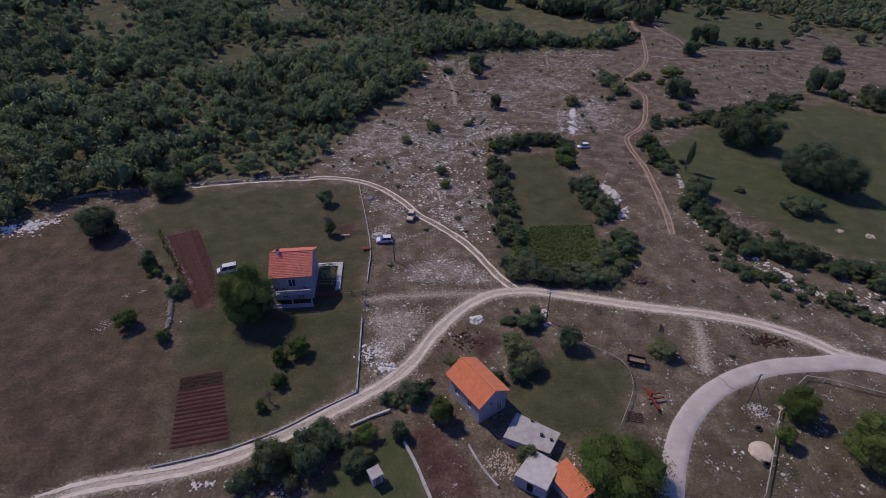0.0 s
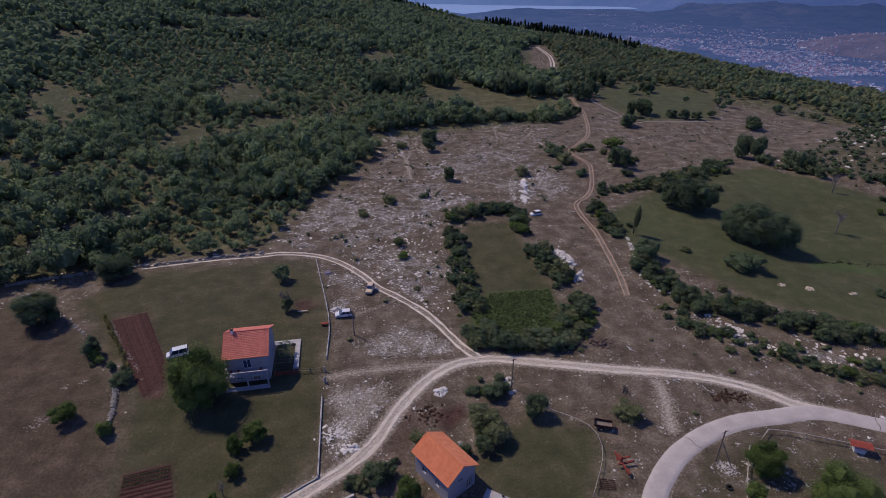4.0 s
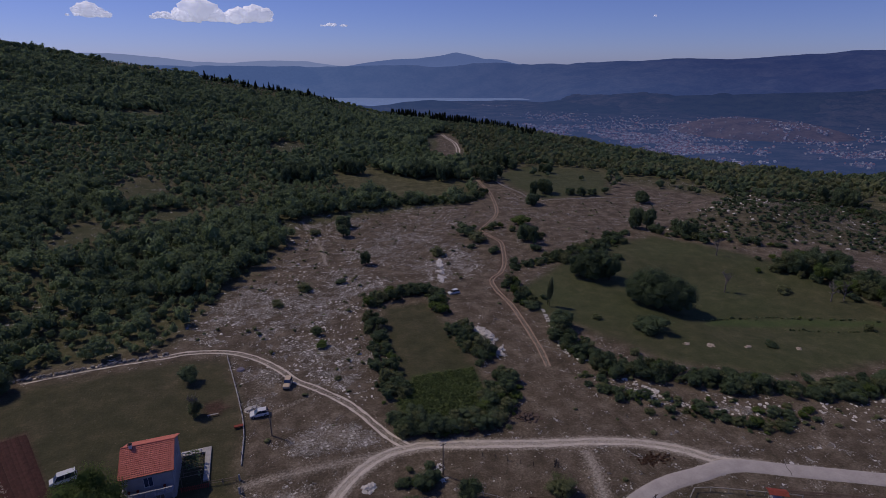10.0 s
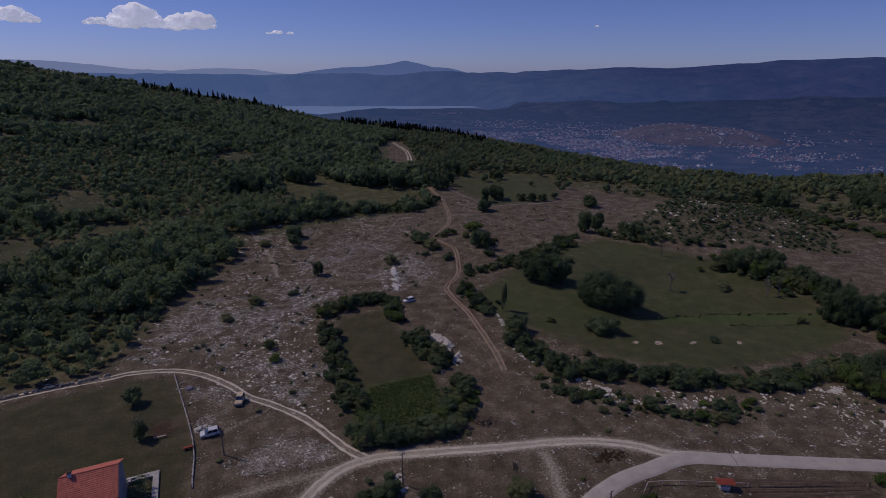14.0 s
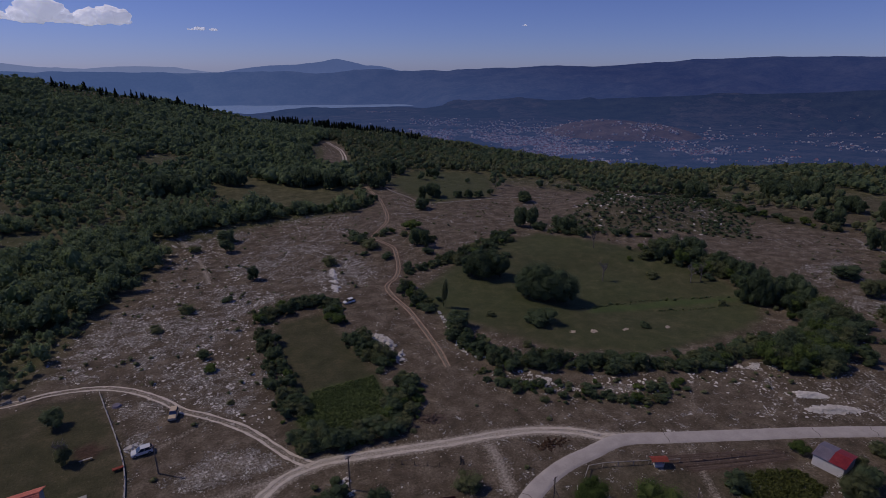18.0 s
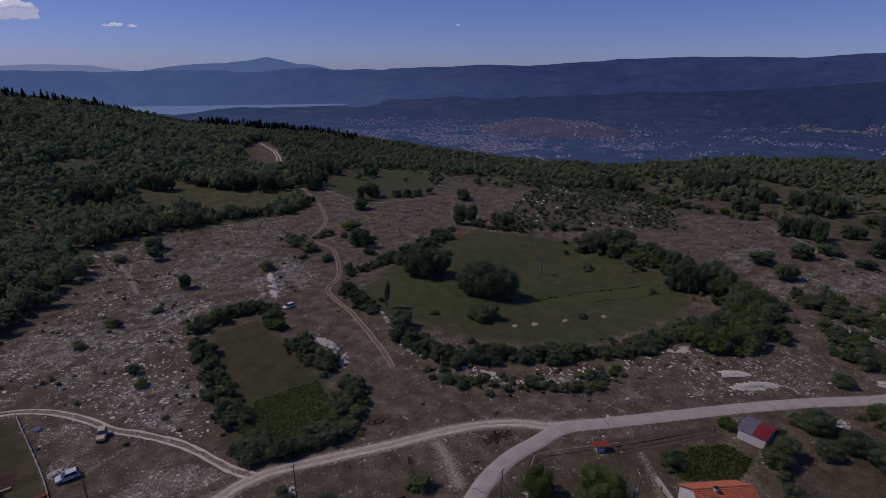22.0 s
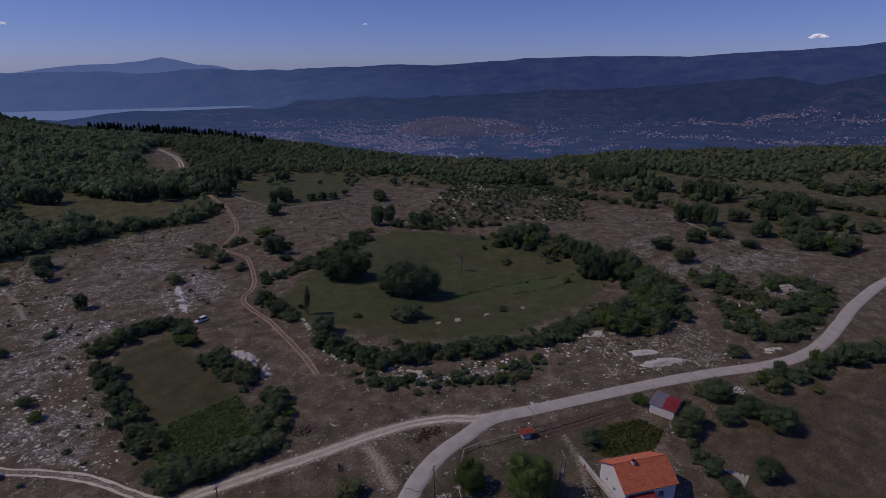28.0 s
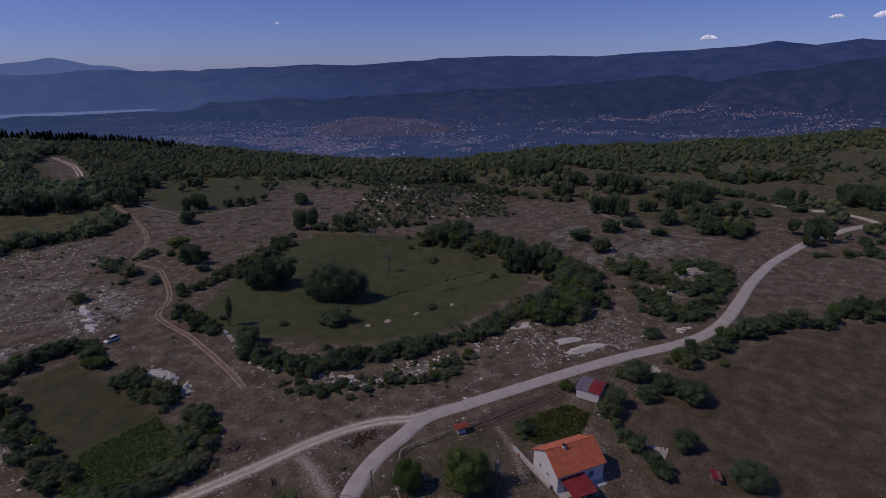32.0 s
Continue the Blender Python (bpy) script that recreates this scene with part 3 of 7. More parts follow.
def fractal(x, y, size, seed=0):
    return 0.55 * value_noise(x, y, size, seed) + 0.3 * value_noise(x, y, size / 2.3, seed + 1) + 0.15 * value_noise(x, y, size / 5.1, seed + 2)


def line_distance(x, y, line):
    d = np.full(np.shape(x), 1e9)
    for (ax, ay), (bx, by) in zip(line, line[1:]):
        dx, dy = bx - ax, by - ay
        t = np.clip(((x - ax) * dx + (y - ay) * dy) / (dx * dx + dy * dy + 1e-9), 0, 1)
        d = np.minimum(d, np.hypot(x - ax - t * dx, y - ay - t * dy))
    return d


def inside(x, y, ring):
    hit = np.zeros(np.shape(x), bool)
    for (ax, ay), (bx, by) in zip(ring, (*ring[1:], ring[0])):
        if ay != by:
            hit ^= ((ay > y) != (by > y)) & (x < (bx - ax) * (y - ay) / (by - ay) + ax)
    return hit


def area(x, y, ring, soft=1.0):
    """1 inside a ring of points, 0 outside, with an edge that is soft by that many metres."""
    d = line_distance(x, y, (*ring, ring[0]))
    return np.clip(0.5 + np.where(inside(x, y, ring), d, -d) / (2 * soft), 0, 1)


def smooth_line(line, step):
    """Points at even steps along a smooth curve through a line's points."""
    p = np.array(line, float)
    p = np.vstack((2 * p[0] - p[1], p, 2 * p[-1] - p[-2]))
    out = []
    for a, b, c, d in zip(p, p[1:], p[2:], p[3:]):
        n = max(2, int(np.hypot(*(c - b)) / step * 2))
        t = np.linspace(0, 1, n, endpoint=False)[:, None]
        out.append(0.5 * (2 * b + (c - a) * t + (2 * a - 5 * b + 4 * c - d) * t ** 2 + (3 * b - a - 3 * c + d) * t ** 3))
    q = np.vstack((*out, p[-2:-1]))
    s = np.concatenate(([0], np.cumsum(np.hypot(*np.diff(q, axis=0).T))))
    at = np.linspace(0, s[-1], max(2, int(s[-1] / step) + 1))
    return np.stack((np.interp(at, s, q[:, 0]), np.interp(at, s, q[:, 1])), 1)


def normals2(q):
    d = np.gradient(q, axis=0)
    d /= np.hypot(d[:, 0], d[:, 1])[:, None] + 1e-9
    return np.stack((-d[:, 1], d[:, 0]), 1)


# ---- woods: where trees stand ----
WOOD = ((-700, 60), (-330, 70), (-180, 95), *PLAN["wood_edge"][1:], *PLAN["wood_edge2"], (150, 620), (60, 700), (-350, 700), (-750, 450))
CLEARINGS = ((-106, 132, 7, 3), (-99, 139, 7, 3), (-92, 149, 7, 4), (-85, 156, 6, 3), (-108, 126, 5, 2), (106, 450, 3, 28), (-151, 260, 10, 22), (-77, 286, 10, 16), (-186, 354, 12, 17), (-9, 402, 14, 16), (-83, 156, 10, 5), (-85, 190, 5, 4), (-88, 230, 5, 5), (-59, 258, 6, 4), (-97, 140, 7, 5), (-80, 291, 10, 10), (-11, 396, 12, 13), (-148, 405, 10, 9), (-114, 464, 12, 10), (-89, 219, 6, 7), (-57, 254, 6, 7), (-135, 190, 8, 10), (-85, 229, 8, 9), (-60, 254, 8, 8), (-10, 236, 6, 6))  # x, y, half width across the view line, half depth along it
FIELDS = ("far_field_a", "far_field_b", "far_field_c", "far_field_d", "far_field_e", "far_field_f", "far_field_g", "far_field_h", "hollow", "red_field", "rocks_d")


def clearing(x, y):
    c = np.zeros(np.shape(x))
    for cx, cy, a, b in CLEARINGS:
        r = math.hypot(cx, cy)
        u, v = ((x - cx) * cy - (y - cy) * cx) / r, ((x - cx) * cx + (y - cy) * cy) / r
        c = np.maximum(c, np.clip(1.7 - np.hypot(u / a, v / b) * (0.75 + 0.5 * value_noise(x, y, 9, 5)), 0, 1))
    return c


# ---- ground ----
AZ = np.radians(np.concatenate((np.arange(-180, -50, 5.0), np.arange(-50, 97, 0.28), np.arange(97, 180, 5.0))))
RADII = np.concatenate((np.geomspace(14, 760, 400), np.linspace(775, 1400, 26)))
gr, ga = np.meshgrid(RADII, AZ, indexing="ij")
gx, gy = (gr * np.sin(ga)).ravel(), (gr * np.cos(ga)).ravel()
na, nr = len(AZ), len(RADII)
verts = np.stack((gx, gy, height(gx, gy)), 1)
verts = np.vstack((verts, ((0, 0, H(0, 0)),)))
i, j = np.meshgrid(np.arange(nr - 1), np.arange(na), indexing="ij")
i, j = i.ravel(), j.ravel()
k = (j + 1) % na
faces = np.stack((i * na + j, (i + 1) * na + j, (i + 1) * na + k, i * na + k), 1)
j = np.arange(na)
me = tri_mesh("ground", verts, faces[:, ::-1], M_GROUND, True)
ground = tagged(new("ground", me), "dry brown stony pasture with short grass and limestone", "ground", kind="structure")
hubme = tri_mesh("ground_under", np.vstack((verts[:na], verts[-1:])), np.stack((np.full(na, na), j, (j + 1) % na), 1)[:, ::-1], M_GROUND, True)
tagged(new("ground_inner", hubme), "dry brown pasture", "ground", kind="structure")

wob = (fractal(gx, gy, 6, 3) - 0.5) * 3.0
wx, wy = gx + wob, gy + (fractal(gx, gy, 6, 9) - 0.5) * 3.0
near = np.hypot(gx, gy) < 420


def cover(name, soft=1.0, wobble=True):
    out = np.zeros(len(gx))
    out[near] = area((wx if wobble else gx)[near], (wy if wobble else gy)[near], PLAN[name], soft)
    return out


def along(name, width, soft):
    out = np.zeros(len(gx))
    pts = [tuple(p) for p in smooth_line(PLAN[name], 4.0)]
    out[near] = np.clip((width - line_distance(gx[near] + wob[near] * 0.12, gy[near], pts)) / soft + 0.5, 0, 1)
    return out


grass = np.zeros(len(gx))
for n, w in (("yard", 1.0), ("left_field", 0.8), ("bush_field", 1.0), ("hollow", 0.9), ("garden_grass", 1.0), ("orchard", 0.45), ("h3_yard", 0.5), ("lower_grass", 1.0), ("red_field", 0.45), ("knoll_rock", 0.5)):
    grass = np.maximum(grass, w * cover(n, 2.0))
for n in FIELDS[:8]:
    grass = np.maximum(grass, (0.95 if n in ("far_field_a", "far_field_b") else 0.55) * cover(n, 4.0) if np.hypot(*PLAN[n][0]) < 400 else area(wx, wy, PLAN[n], 5.0))
wood = area(wx, wy, WOOD, 4.0)
far_r = np.hypot(gx, gy)
wood = np.maximum(wood, np.clip((far_r - np.interp(np.degrees(np.arctan2(gx, gy)), (-20, 10, 25, 40, 60, 90), (150, 330, 360, 330, 330, 300))) / 25, 0, 1) * (1 - grass) * 0.9)
rock = np.zeros(len(gx))
# ledges of bedrock: uneven patches, drawn out along the slope
ledge = 0.55 * fractal(gx * 0.6 + gy * 0.25, gy * 1.3 - gx * 0.3, 10, 21) + 0.45 * fractal(gx, gy, 26, 23)
patchy = np.clip(0.28 + 0.7 * np.clip((ledge - 0.42) / 0.2, 0, 1), 0, 1.2)
for n, w in (("rocks_a", 1.0), ("orchard", 0.4), ("orange", 0.7), ("rocks_b", 1.6), ("rocks_c", 1.4), ("rocks_g", 1.5), ("knoll_rock", 0.6), ("rocks_d", 1.1), ("rocks_e", 0.95), ("hedge_rock", 1.0), ("left_rock", 1.0), ("stony", 0.62)):
    rock = np.maximum(rock, w * cover(n, 2.0) * np.clip(0.3 + 1.2 * (fractal(gx, gy, 7, 55) - 0.3), 0.2, 0.95) if n in ("rocks_b", "rocks_c", "rocks_g") else w * cover(n, 5.0) * patchy)
rock = np.maximum(rock, 0.36 * (1 - cover("red_field", 3.0)) * (1 - np.clip(grass * 1.4, 0, 1)) * fractal(gx, gy, 24, 31) * 1.4)
soil = np.zeros(len(gx))
for n in ("plot_a", "plot_b", "plot_c", "plot_d", "plot_e"):
    soil = np.maximum(soil, cover(n, 0.8, False) * (0.5 if n == "plot_e" else 0.95))
soil = np.maximum.reduce((soil, 0.32 * cover("orange", 2.0), 0.8 * cover("red_patch", 0.8)))
soil = np.maximum(soil, 0.5 * along("path", 1.5, 2.4) * np.clip((gy - 118) / 20, 0, 1) * np.clip((232 - gy) / 20, 0, 1))
soil = np.maximum.reduce((soil, 0.2 * cover("red_field", 3.0), 0.4 * cover("left_field", 4.0) * (0.6 + 0.6 * fractal(gx, gy, 30, 71)), 0.05 * cover("yard", 3.0)))
dust = np.maximum.reduce((0.42 * cover("rocks_b", 3.0), 0.36 * cover("rocks_c", 4.0), 0.3 * cover("rocks_g", 3.0), along("track", 1.7, 2.4) * 0.7, along("track_up", 1.1, 1.6) * 0.4, along("path", 1.0, 1.6) * 0.36, along("path_far", 2.0, 2.0) * 0.9,
                          along("footway", 1.5, 3.5) * 0.52, along("spur", 1.0, 1.4) * 0.4, along("trail", 1.0, 1.6) * 0.5, along("road", 2.3, 1.2) * 0.35, along("streak", 1.0, 2.0) * 0.34, along("streak_b", 1.3, 4.0) * 0.66, along("drive", 1.2, 2.4) * 0.42, along("far_lane", 1.8, 1.5)))
lush = np.maximum.reduce((cover("yard", 2.0) * 0.12, cover("bush_field", 2.0) * 0.12, 0.36 * clearing(gx, gy) * area(gx, gy, WOOD, 4.0), cover("garden_grass", 2.0) * 0.15, cover("hollow", 2.0) * 0.4 * (0.5 + fractal(gx, gy, 22, 97)), cover("lower_grass", 1.0) * 0.5, cover("knoll_rock", 4.0) * 0.12, cover("far_field_a", 4.0) * 0.42, cover("far_field_b", 4.0) * 0.36, cover("far_field_c", 4.0) * 0.2, cover("crop", 0.8) * 0.9, cover("hollow_strip", 1.5) * 0.95, cover("veg_patch", 1.0) * 0.7))
wood = np.maximum(wood, area(wx, wy, PLAN["wood_far"], 5.0)) * (1 - area(wx, wy, PLAN["bare_far"], 2.0)) * (1 - clearing(gx, gy)) * (1 - np.clip(dust * 2, 0, 1))
grass = np.maximum(grass * (1 - dust), 0.75 * clearing(gx, gy) * area(gx, gy, WOOD, 4.0))
for nm, chan in (("cover", (grass, rock, soil)), ("cover_more", (dust, wood, lush))):
    att = me.color_attributes.new(nm, "FLOAT_COLOR", "POINT")
    vals = np.ones((len(verts), 4), np.float32)
    for c, v in enumerate(chan):
        vals[:-1, c] = np.clip(v, 0, 1)
    vals[-1, :3] = 0
    att.data.foreach_set("color", vals.ravel())

# ---- the valley, its lake and the mountains ----
SKY_AZ = (-180, -60, -30, -14, -6.6, 1, 4, 9.5, 15, 21, 26, 34, 42, 50, 56, 65, 70, 77, 80, 83, 86, 90, 120, 180)
SKY_EL = (0.4, 0.4, -0.2, -0.3, -0.45, -0.5, -0.45, -0.4, -0.4, -0.22, -0.3, 0.12, 0.22, 0.72, 0.98, 0.86, 1.2, 1.47, 1.9, 1.53, 2.0, 1.4, 0.8, 0.4)
RISE_AZ = (-180, -10, 22, 27, 35, 50, 70, 78, 90, 180)
RISE_R = (3000, 4260, 4200, 3300, 2900, 2900, 3000, 2400, 2200, 2600)
RIDGE_R = 4720.0


def valley_height(x, y):
    r, az = np.hypot(x, y), np.degrees(np.arctan2(x, y))
    top = EYE[2] + RIDGE_R * np.tan(np.radians(np.interp(az, SKY_AZ, SKY_EL)))
    top = top + 15 * (fractal(az * 30, az * 0, 50, 3) - 0.5) + np.interp(az, (14, 34), (34, 6)) * (fractal(az * 30, az * 0, 110, 8) - 0.5)
    rise = np.interp(az, RISE_AZ, RISE_R)
    u = np.clip((r - rise) / (RIDGE_R - rise), 0, 1.0)
    z = VALLEY_Z + (top - VALLEY_Z) * (0.45 * u + 0.55 * u ** 1.7)
    folds = (fractal(x, y, 420, 41) - 0.5) * 130 * np.sin(np.clip(u, 0, 1) * math.pi) + (fractal(x, y, 120, 47) - 0.5) * 36 * np.sin(np.clip(u, 0, 1) * math.pi)
    return np.where(r > RIDGE_R + 1, z - (r - RIDGE_R) * 1.2, z + folds * np.interp(az, (22, 40), (0.15, 1.0)))


va = np.radians(np.concatenate((np.arange(-180, -40, 6.0), np.arange(-40, 96, 0.3), np.arange(96, 180, 6.0))))
vr = np.concatenate((np.linspace(1150, 2100, 20), np.linspace(2130, RIDGE_R, 130), (RIDGE_R + 3, RIDGE_R + 130)))
rr, aa = np.meshgrid(vr, va, indexing="ij")
vx, vy = (rr * np.sin(aa)).ravel(), (rr * np.cos(aa)).ravel()
vn, vm = len(va), len(vr)
i, j = np.meshgrid(np.arange(vm - 1), np.arange(vn), indexing="ij")
i, j = i.ravel(), j.ravel()
k = (j + 1) % vn
vf = np.stack((i * vn + j, i * vn + k, (i + 1) * vn + k, (i + 1) * vn + j), 1)
vz = valley_height(vx, vy) - np.where(rr.ravel() < 1300, 14.0, 0.0)
mid = vr[i] + 40
# haze painted into valley and mountains: bluish base colours and blue emission
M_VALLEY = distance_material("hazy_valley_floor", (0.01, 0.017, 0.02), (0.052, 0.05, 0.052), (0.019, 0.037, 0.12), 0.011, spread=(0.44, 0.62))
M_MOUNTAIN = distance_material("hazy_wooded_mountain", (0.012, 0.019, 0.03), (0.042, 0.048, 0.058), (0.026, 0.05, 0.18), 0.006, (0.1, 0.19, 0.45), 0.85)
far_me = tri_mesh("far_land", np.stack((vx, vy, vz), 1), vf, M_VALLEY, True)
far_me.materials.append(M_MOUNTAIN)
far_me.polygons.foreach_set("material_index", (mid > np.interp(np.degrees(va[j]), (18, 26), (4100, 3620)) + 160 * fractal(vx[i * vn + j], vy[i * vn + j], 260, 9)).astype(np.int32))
tagged(new("backdrop_valley", far_me), "valley with wooded mountains behind, painted hazy blue", "mountains", kind="structure")


def range_mesh(name, az0, az1, step, r, els, mat, low, seed, depth=60, rugged=20):
    """A far mountain range: a crest and a front slope."""
    az = np.radians(np.arange(az0, az1, step))
    e = np.interp(np.degrees(az), *els) + 0.10 * (fractal(np.degrees(az) * 40, az * 0, 40, seed) - 0.5)
    rows = []
    for u in np.linspace(0, 1, 25):
        z = low + (EYE[2] + r * np.tan(np.radians(e)) - low) * u
        q = r - depth * (1 - u) ** 1.5 + (fractal(np.degrees(az) * 40, az * 0 + u * 60, 30, seed + 3) - 0.5) * rugged * (1 - u)
        rows.append(np.stack((q * np.sin(az), q * np.cos(az), z), 1))
    n = len(az)
    i, j = np.meshgrid(np.arange(24), np.arange(n - 1), indexing="ij")
    i, j = i.ravel(), j.ravel()
    return tri_mesh(name, np.vstack(rows), np.stack((i * n + j, i * n + j + 1, (i + 1) * n + j + 1, (i + 1) * n + j), 1), mat, True)


# far ranges: a paler, stronger haze painted into colour and emission
M_FARRANGE = distance_material("hazy_far_range", (0.02, 0.03, 0.06), (0.05, 0.06, 0.09), (0.11, 0.185, 0.43), 0.004, (0.16, 0.26, 0.56))
M_FARTHEST = distance_material("hazy_farthest_range", (0.05, 0.06, 0.1), (0.07, 0.08, 0.12), (0.22, 0.31, 0.56), 0.004, (0.27, 0.37, 0.66))
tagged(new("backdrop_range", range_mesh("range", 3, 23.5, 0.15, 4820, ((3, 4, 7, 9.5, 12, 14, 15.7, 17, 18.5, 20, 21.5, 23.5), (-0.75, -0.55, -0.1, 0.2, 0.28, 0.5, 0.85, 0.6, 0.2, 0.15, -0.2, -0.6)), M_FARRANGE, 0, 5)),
       "mountain with a rounded peak, painted pale blue with haze", "mountains", kind="structure")
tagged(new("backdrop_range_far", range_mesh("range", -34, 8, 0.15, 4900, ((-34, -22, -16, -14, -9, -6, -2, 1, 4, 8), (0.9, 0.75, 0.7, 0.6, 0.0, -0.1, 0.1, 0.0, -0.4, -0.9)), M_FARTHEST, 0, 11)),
       "mountain chain on the horizon, painted faint blue with haze", "mountains", kind="structure")

# foothill and headland: weaker painted haze, again as blue emission
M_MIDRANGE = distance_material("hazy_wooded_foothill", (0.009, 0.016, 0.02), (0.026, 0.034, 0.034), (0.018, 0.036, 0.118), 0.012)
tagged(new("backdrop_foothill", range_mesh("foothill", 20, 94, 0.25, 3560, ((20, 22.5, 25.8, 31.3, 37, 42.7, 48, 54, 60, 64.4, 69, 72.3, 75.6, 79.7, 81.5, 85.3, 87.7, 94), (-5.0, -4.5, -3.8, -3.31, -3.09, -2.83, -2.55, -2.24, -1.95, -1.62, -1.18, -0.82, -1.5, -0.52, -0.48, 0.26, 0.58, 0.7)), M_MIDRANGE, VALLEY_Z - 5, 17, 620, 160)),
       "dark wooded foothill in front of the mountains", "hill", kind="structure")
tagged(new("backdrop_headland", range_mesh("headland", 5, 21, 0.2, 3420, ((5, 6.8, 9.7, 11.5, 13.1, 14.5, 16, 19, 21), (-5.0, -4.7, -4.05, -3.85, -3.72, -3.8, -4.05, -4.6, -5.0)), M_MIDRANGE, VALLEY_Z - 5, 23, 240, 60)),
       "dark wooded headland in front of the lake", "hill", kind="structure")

# lake; its pale hazy brightness is painted in as blue emission
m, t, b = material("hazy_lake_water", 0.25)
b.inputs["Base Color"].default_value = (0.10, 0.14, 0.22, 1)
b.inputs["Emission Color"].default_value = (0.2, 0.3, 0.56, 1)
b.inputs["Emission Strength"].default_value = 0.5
la = np.radians(np.linspace(-12, 25.5, 120))
deg = np.degrees(la)
near_r = np.interp(deg, (-12, 2, 4, 7, 9, 10.8, 18.9, 24.4, 25.5), (3250, 3600, 3680, 3400, 3560, 3775, 3860, 4030, 4140)) + 50 * (value_noise(deg * 10, deg * 0, 9, 2) - 0.5)
far_r2 = np.interp(deg, (-12, 2, 8.5, 16, 25.5), (4400, 4380, 4150, 4125, 4150)) + 30 * (value_noise(deg * 10, deg * 0, 7, 4) - 0.5)
rows = [np.stack((q * np.sin(la), q * np.cos(la), np.full(120, VALLEY_Z + 3)), 1) for q in (near_r, (near_r + far_r2) / 2, far_r2)]
j = np.arange(119)
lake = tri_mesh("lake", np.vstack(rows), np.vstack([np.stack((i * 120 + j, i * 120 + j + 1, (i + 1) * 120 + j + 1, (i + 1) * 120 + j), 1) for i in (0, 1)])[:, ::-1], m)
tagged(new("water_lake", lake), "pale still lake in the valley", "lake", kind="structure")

# town in the valley: many small houses, and a few long halls
CUBE_V = np.array([(-1, -1, 0), (1, -1, 0), (1, 1, 0), (-1, 1, 0), (-1, -1, 1), (1, -1, 1), (1, 1, 1), (-1, 1, 1), (-1, 0, 1.6), (1, 0, 1.6)], float) * (0.5, 0.5, 1)
WALL_F = np.array([(0, 1, 5), (0, 5, 4), (1, 2, 6), (1, 6, 5), (2, 3, 7), (2, 7, 6), (3, 0, 4), (3, 4, 7), (4, 7, 8), (5, 9, 6)])
ROOF_F = np.array([(4, 5, 9), (4, 9, 8), (6, 7, 8), (6, 8, 9)])
# town walls and roofs carry a thin painted haze as emission
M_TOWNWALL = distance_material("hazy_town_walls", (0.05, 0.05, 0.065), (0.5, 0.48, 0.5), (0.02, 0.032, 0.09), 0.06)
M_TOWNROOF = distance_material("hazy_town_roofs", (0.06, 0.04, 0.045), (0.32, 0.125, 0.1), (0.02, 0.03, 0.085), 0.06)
rng = np.random.default_rng(3)


def bare_hill(x, y):
    """The low brown hill behind the town, as a height over its plan."""
    a, r = radians(44.0), 2420.0
    u, w = (x - r * math.sin(a)) * math.cos(a) - (y - r * math.cos(a)) * math.sin(a), (x - r * math.sin(a)) * math.sin(a) + (y - r * math.cos(a)) * math.cos(a)
    d = np.hypot(u / 330, w / 260) * (0.8 + 0.4 * fractal(x, y, 150, 51))
    return VALLEY_Z - 8 + 56 * np.clip(1 - d * d, 0, 1) ** 0.8 * (0.8 + 0.4 * fractal(x, y, 90, 53))


spots = []
# azimuth, distance, spread in degrees, spread in metres, houses
for az, r, sa_, sr, n in ((24, 2330, 3, 170, 260), (29, 2080, 3, 150, 420), (34, 1980, 3, 160, 560), (39, 1880, 3, 120, 520), (45, 1830, 3, 90, 420), (50, 1850, 3, 90, 260), (36, 2450, 4, 200, 240), (27, 2700, 4, 180, 150), (49, 2330, 2.2, 110, 240),
                          (56, 1980, 3, 90, 130), (64.7, 3120, 1.6, 50, 150), (68.5, 2980, 1.8, 60, 170), (73.5, 3080, 1.8, 60, 130), (80, 2850, 3, 100, 130), (84, 2450, 4, 140, 170), (87, 2650, 3, 120, 80), (65, 2350, 2.5, 60, 70), (74, 2300, 2.5, 60, 80), (60, 2700, 4, 160, 90), (19, 3480, 1.2, 30, 34)):
    n = int(n * 2.3)
    a, q = np.radians(rng.normal(az, sa_, n)), rng.normal(r, sr, n)
    spots.append(np.stack((q * np.sin(a), q * np.cos(a)), 1))
spots = np.vstack(spots)
spots = spots[fractal(spots[:, 0], spots[:, 1], 110, 77) > 0.47]
n = len(spots)
size = np.stack((rng.uniform(3.6, 8, n), rng.uniform(3.2, 6, n), rng.uniform(2.4, 4.6, n)), 1)
halls = rng.random(n) < 0.05
size[halls] *= (3.0, 1.6, 0.8)
turn = rng.uniform(0, math.pi, n)
v = CUBE_V[None] * size[:, None]
c, s = np.cos(turn)[:, None], np.sin(turn)[:, None]
v = np.stack((v[..., 0] * c - v[..., 1] * s + spots[:, :1], v[..., 0] * s + v[..., 1] * c + spots[:, 1:], v[..., 2] + np.maximum(valley_height(spots[:, 0], spots[:, 1]), bare_hill(spots[:, 0], spots[:, 1]))[:, None] - 1), -1).reshape(-1, 3)
f = np.vstack(((WALL_F[None] + 10 * np.arange(n)[:, None, None]).reshape(-1, 3), (ROOF_F[None] + 10 * np.arange(n)[:, None, None]).reshape(-1, 3)))
town = tri_mesh("town", v, f, M_TOWNWALL)
town.materials.append(M_TOWNROOF)
pale = np.repeat(halls | (rng.random(n) < 0.45), 4)
town.polygons.foreach_set("material_index", np.concatenate((np.zeros(n * 10, np.int32), np.where(pale, 0, 1))).astype(np.int32))
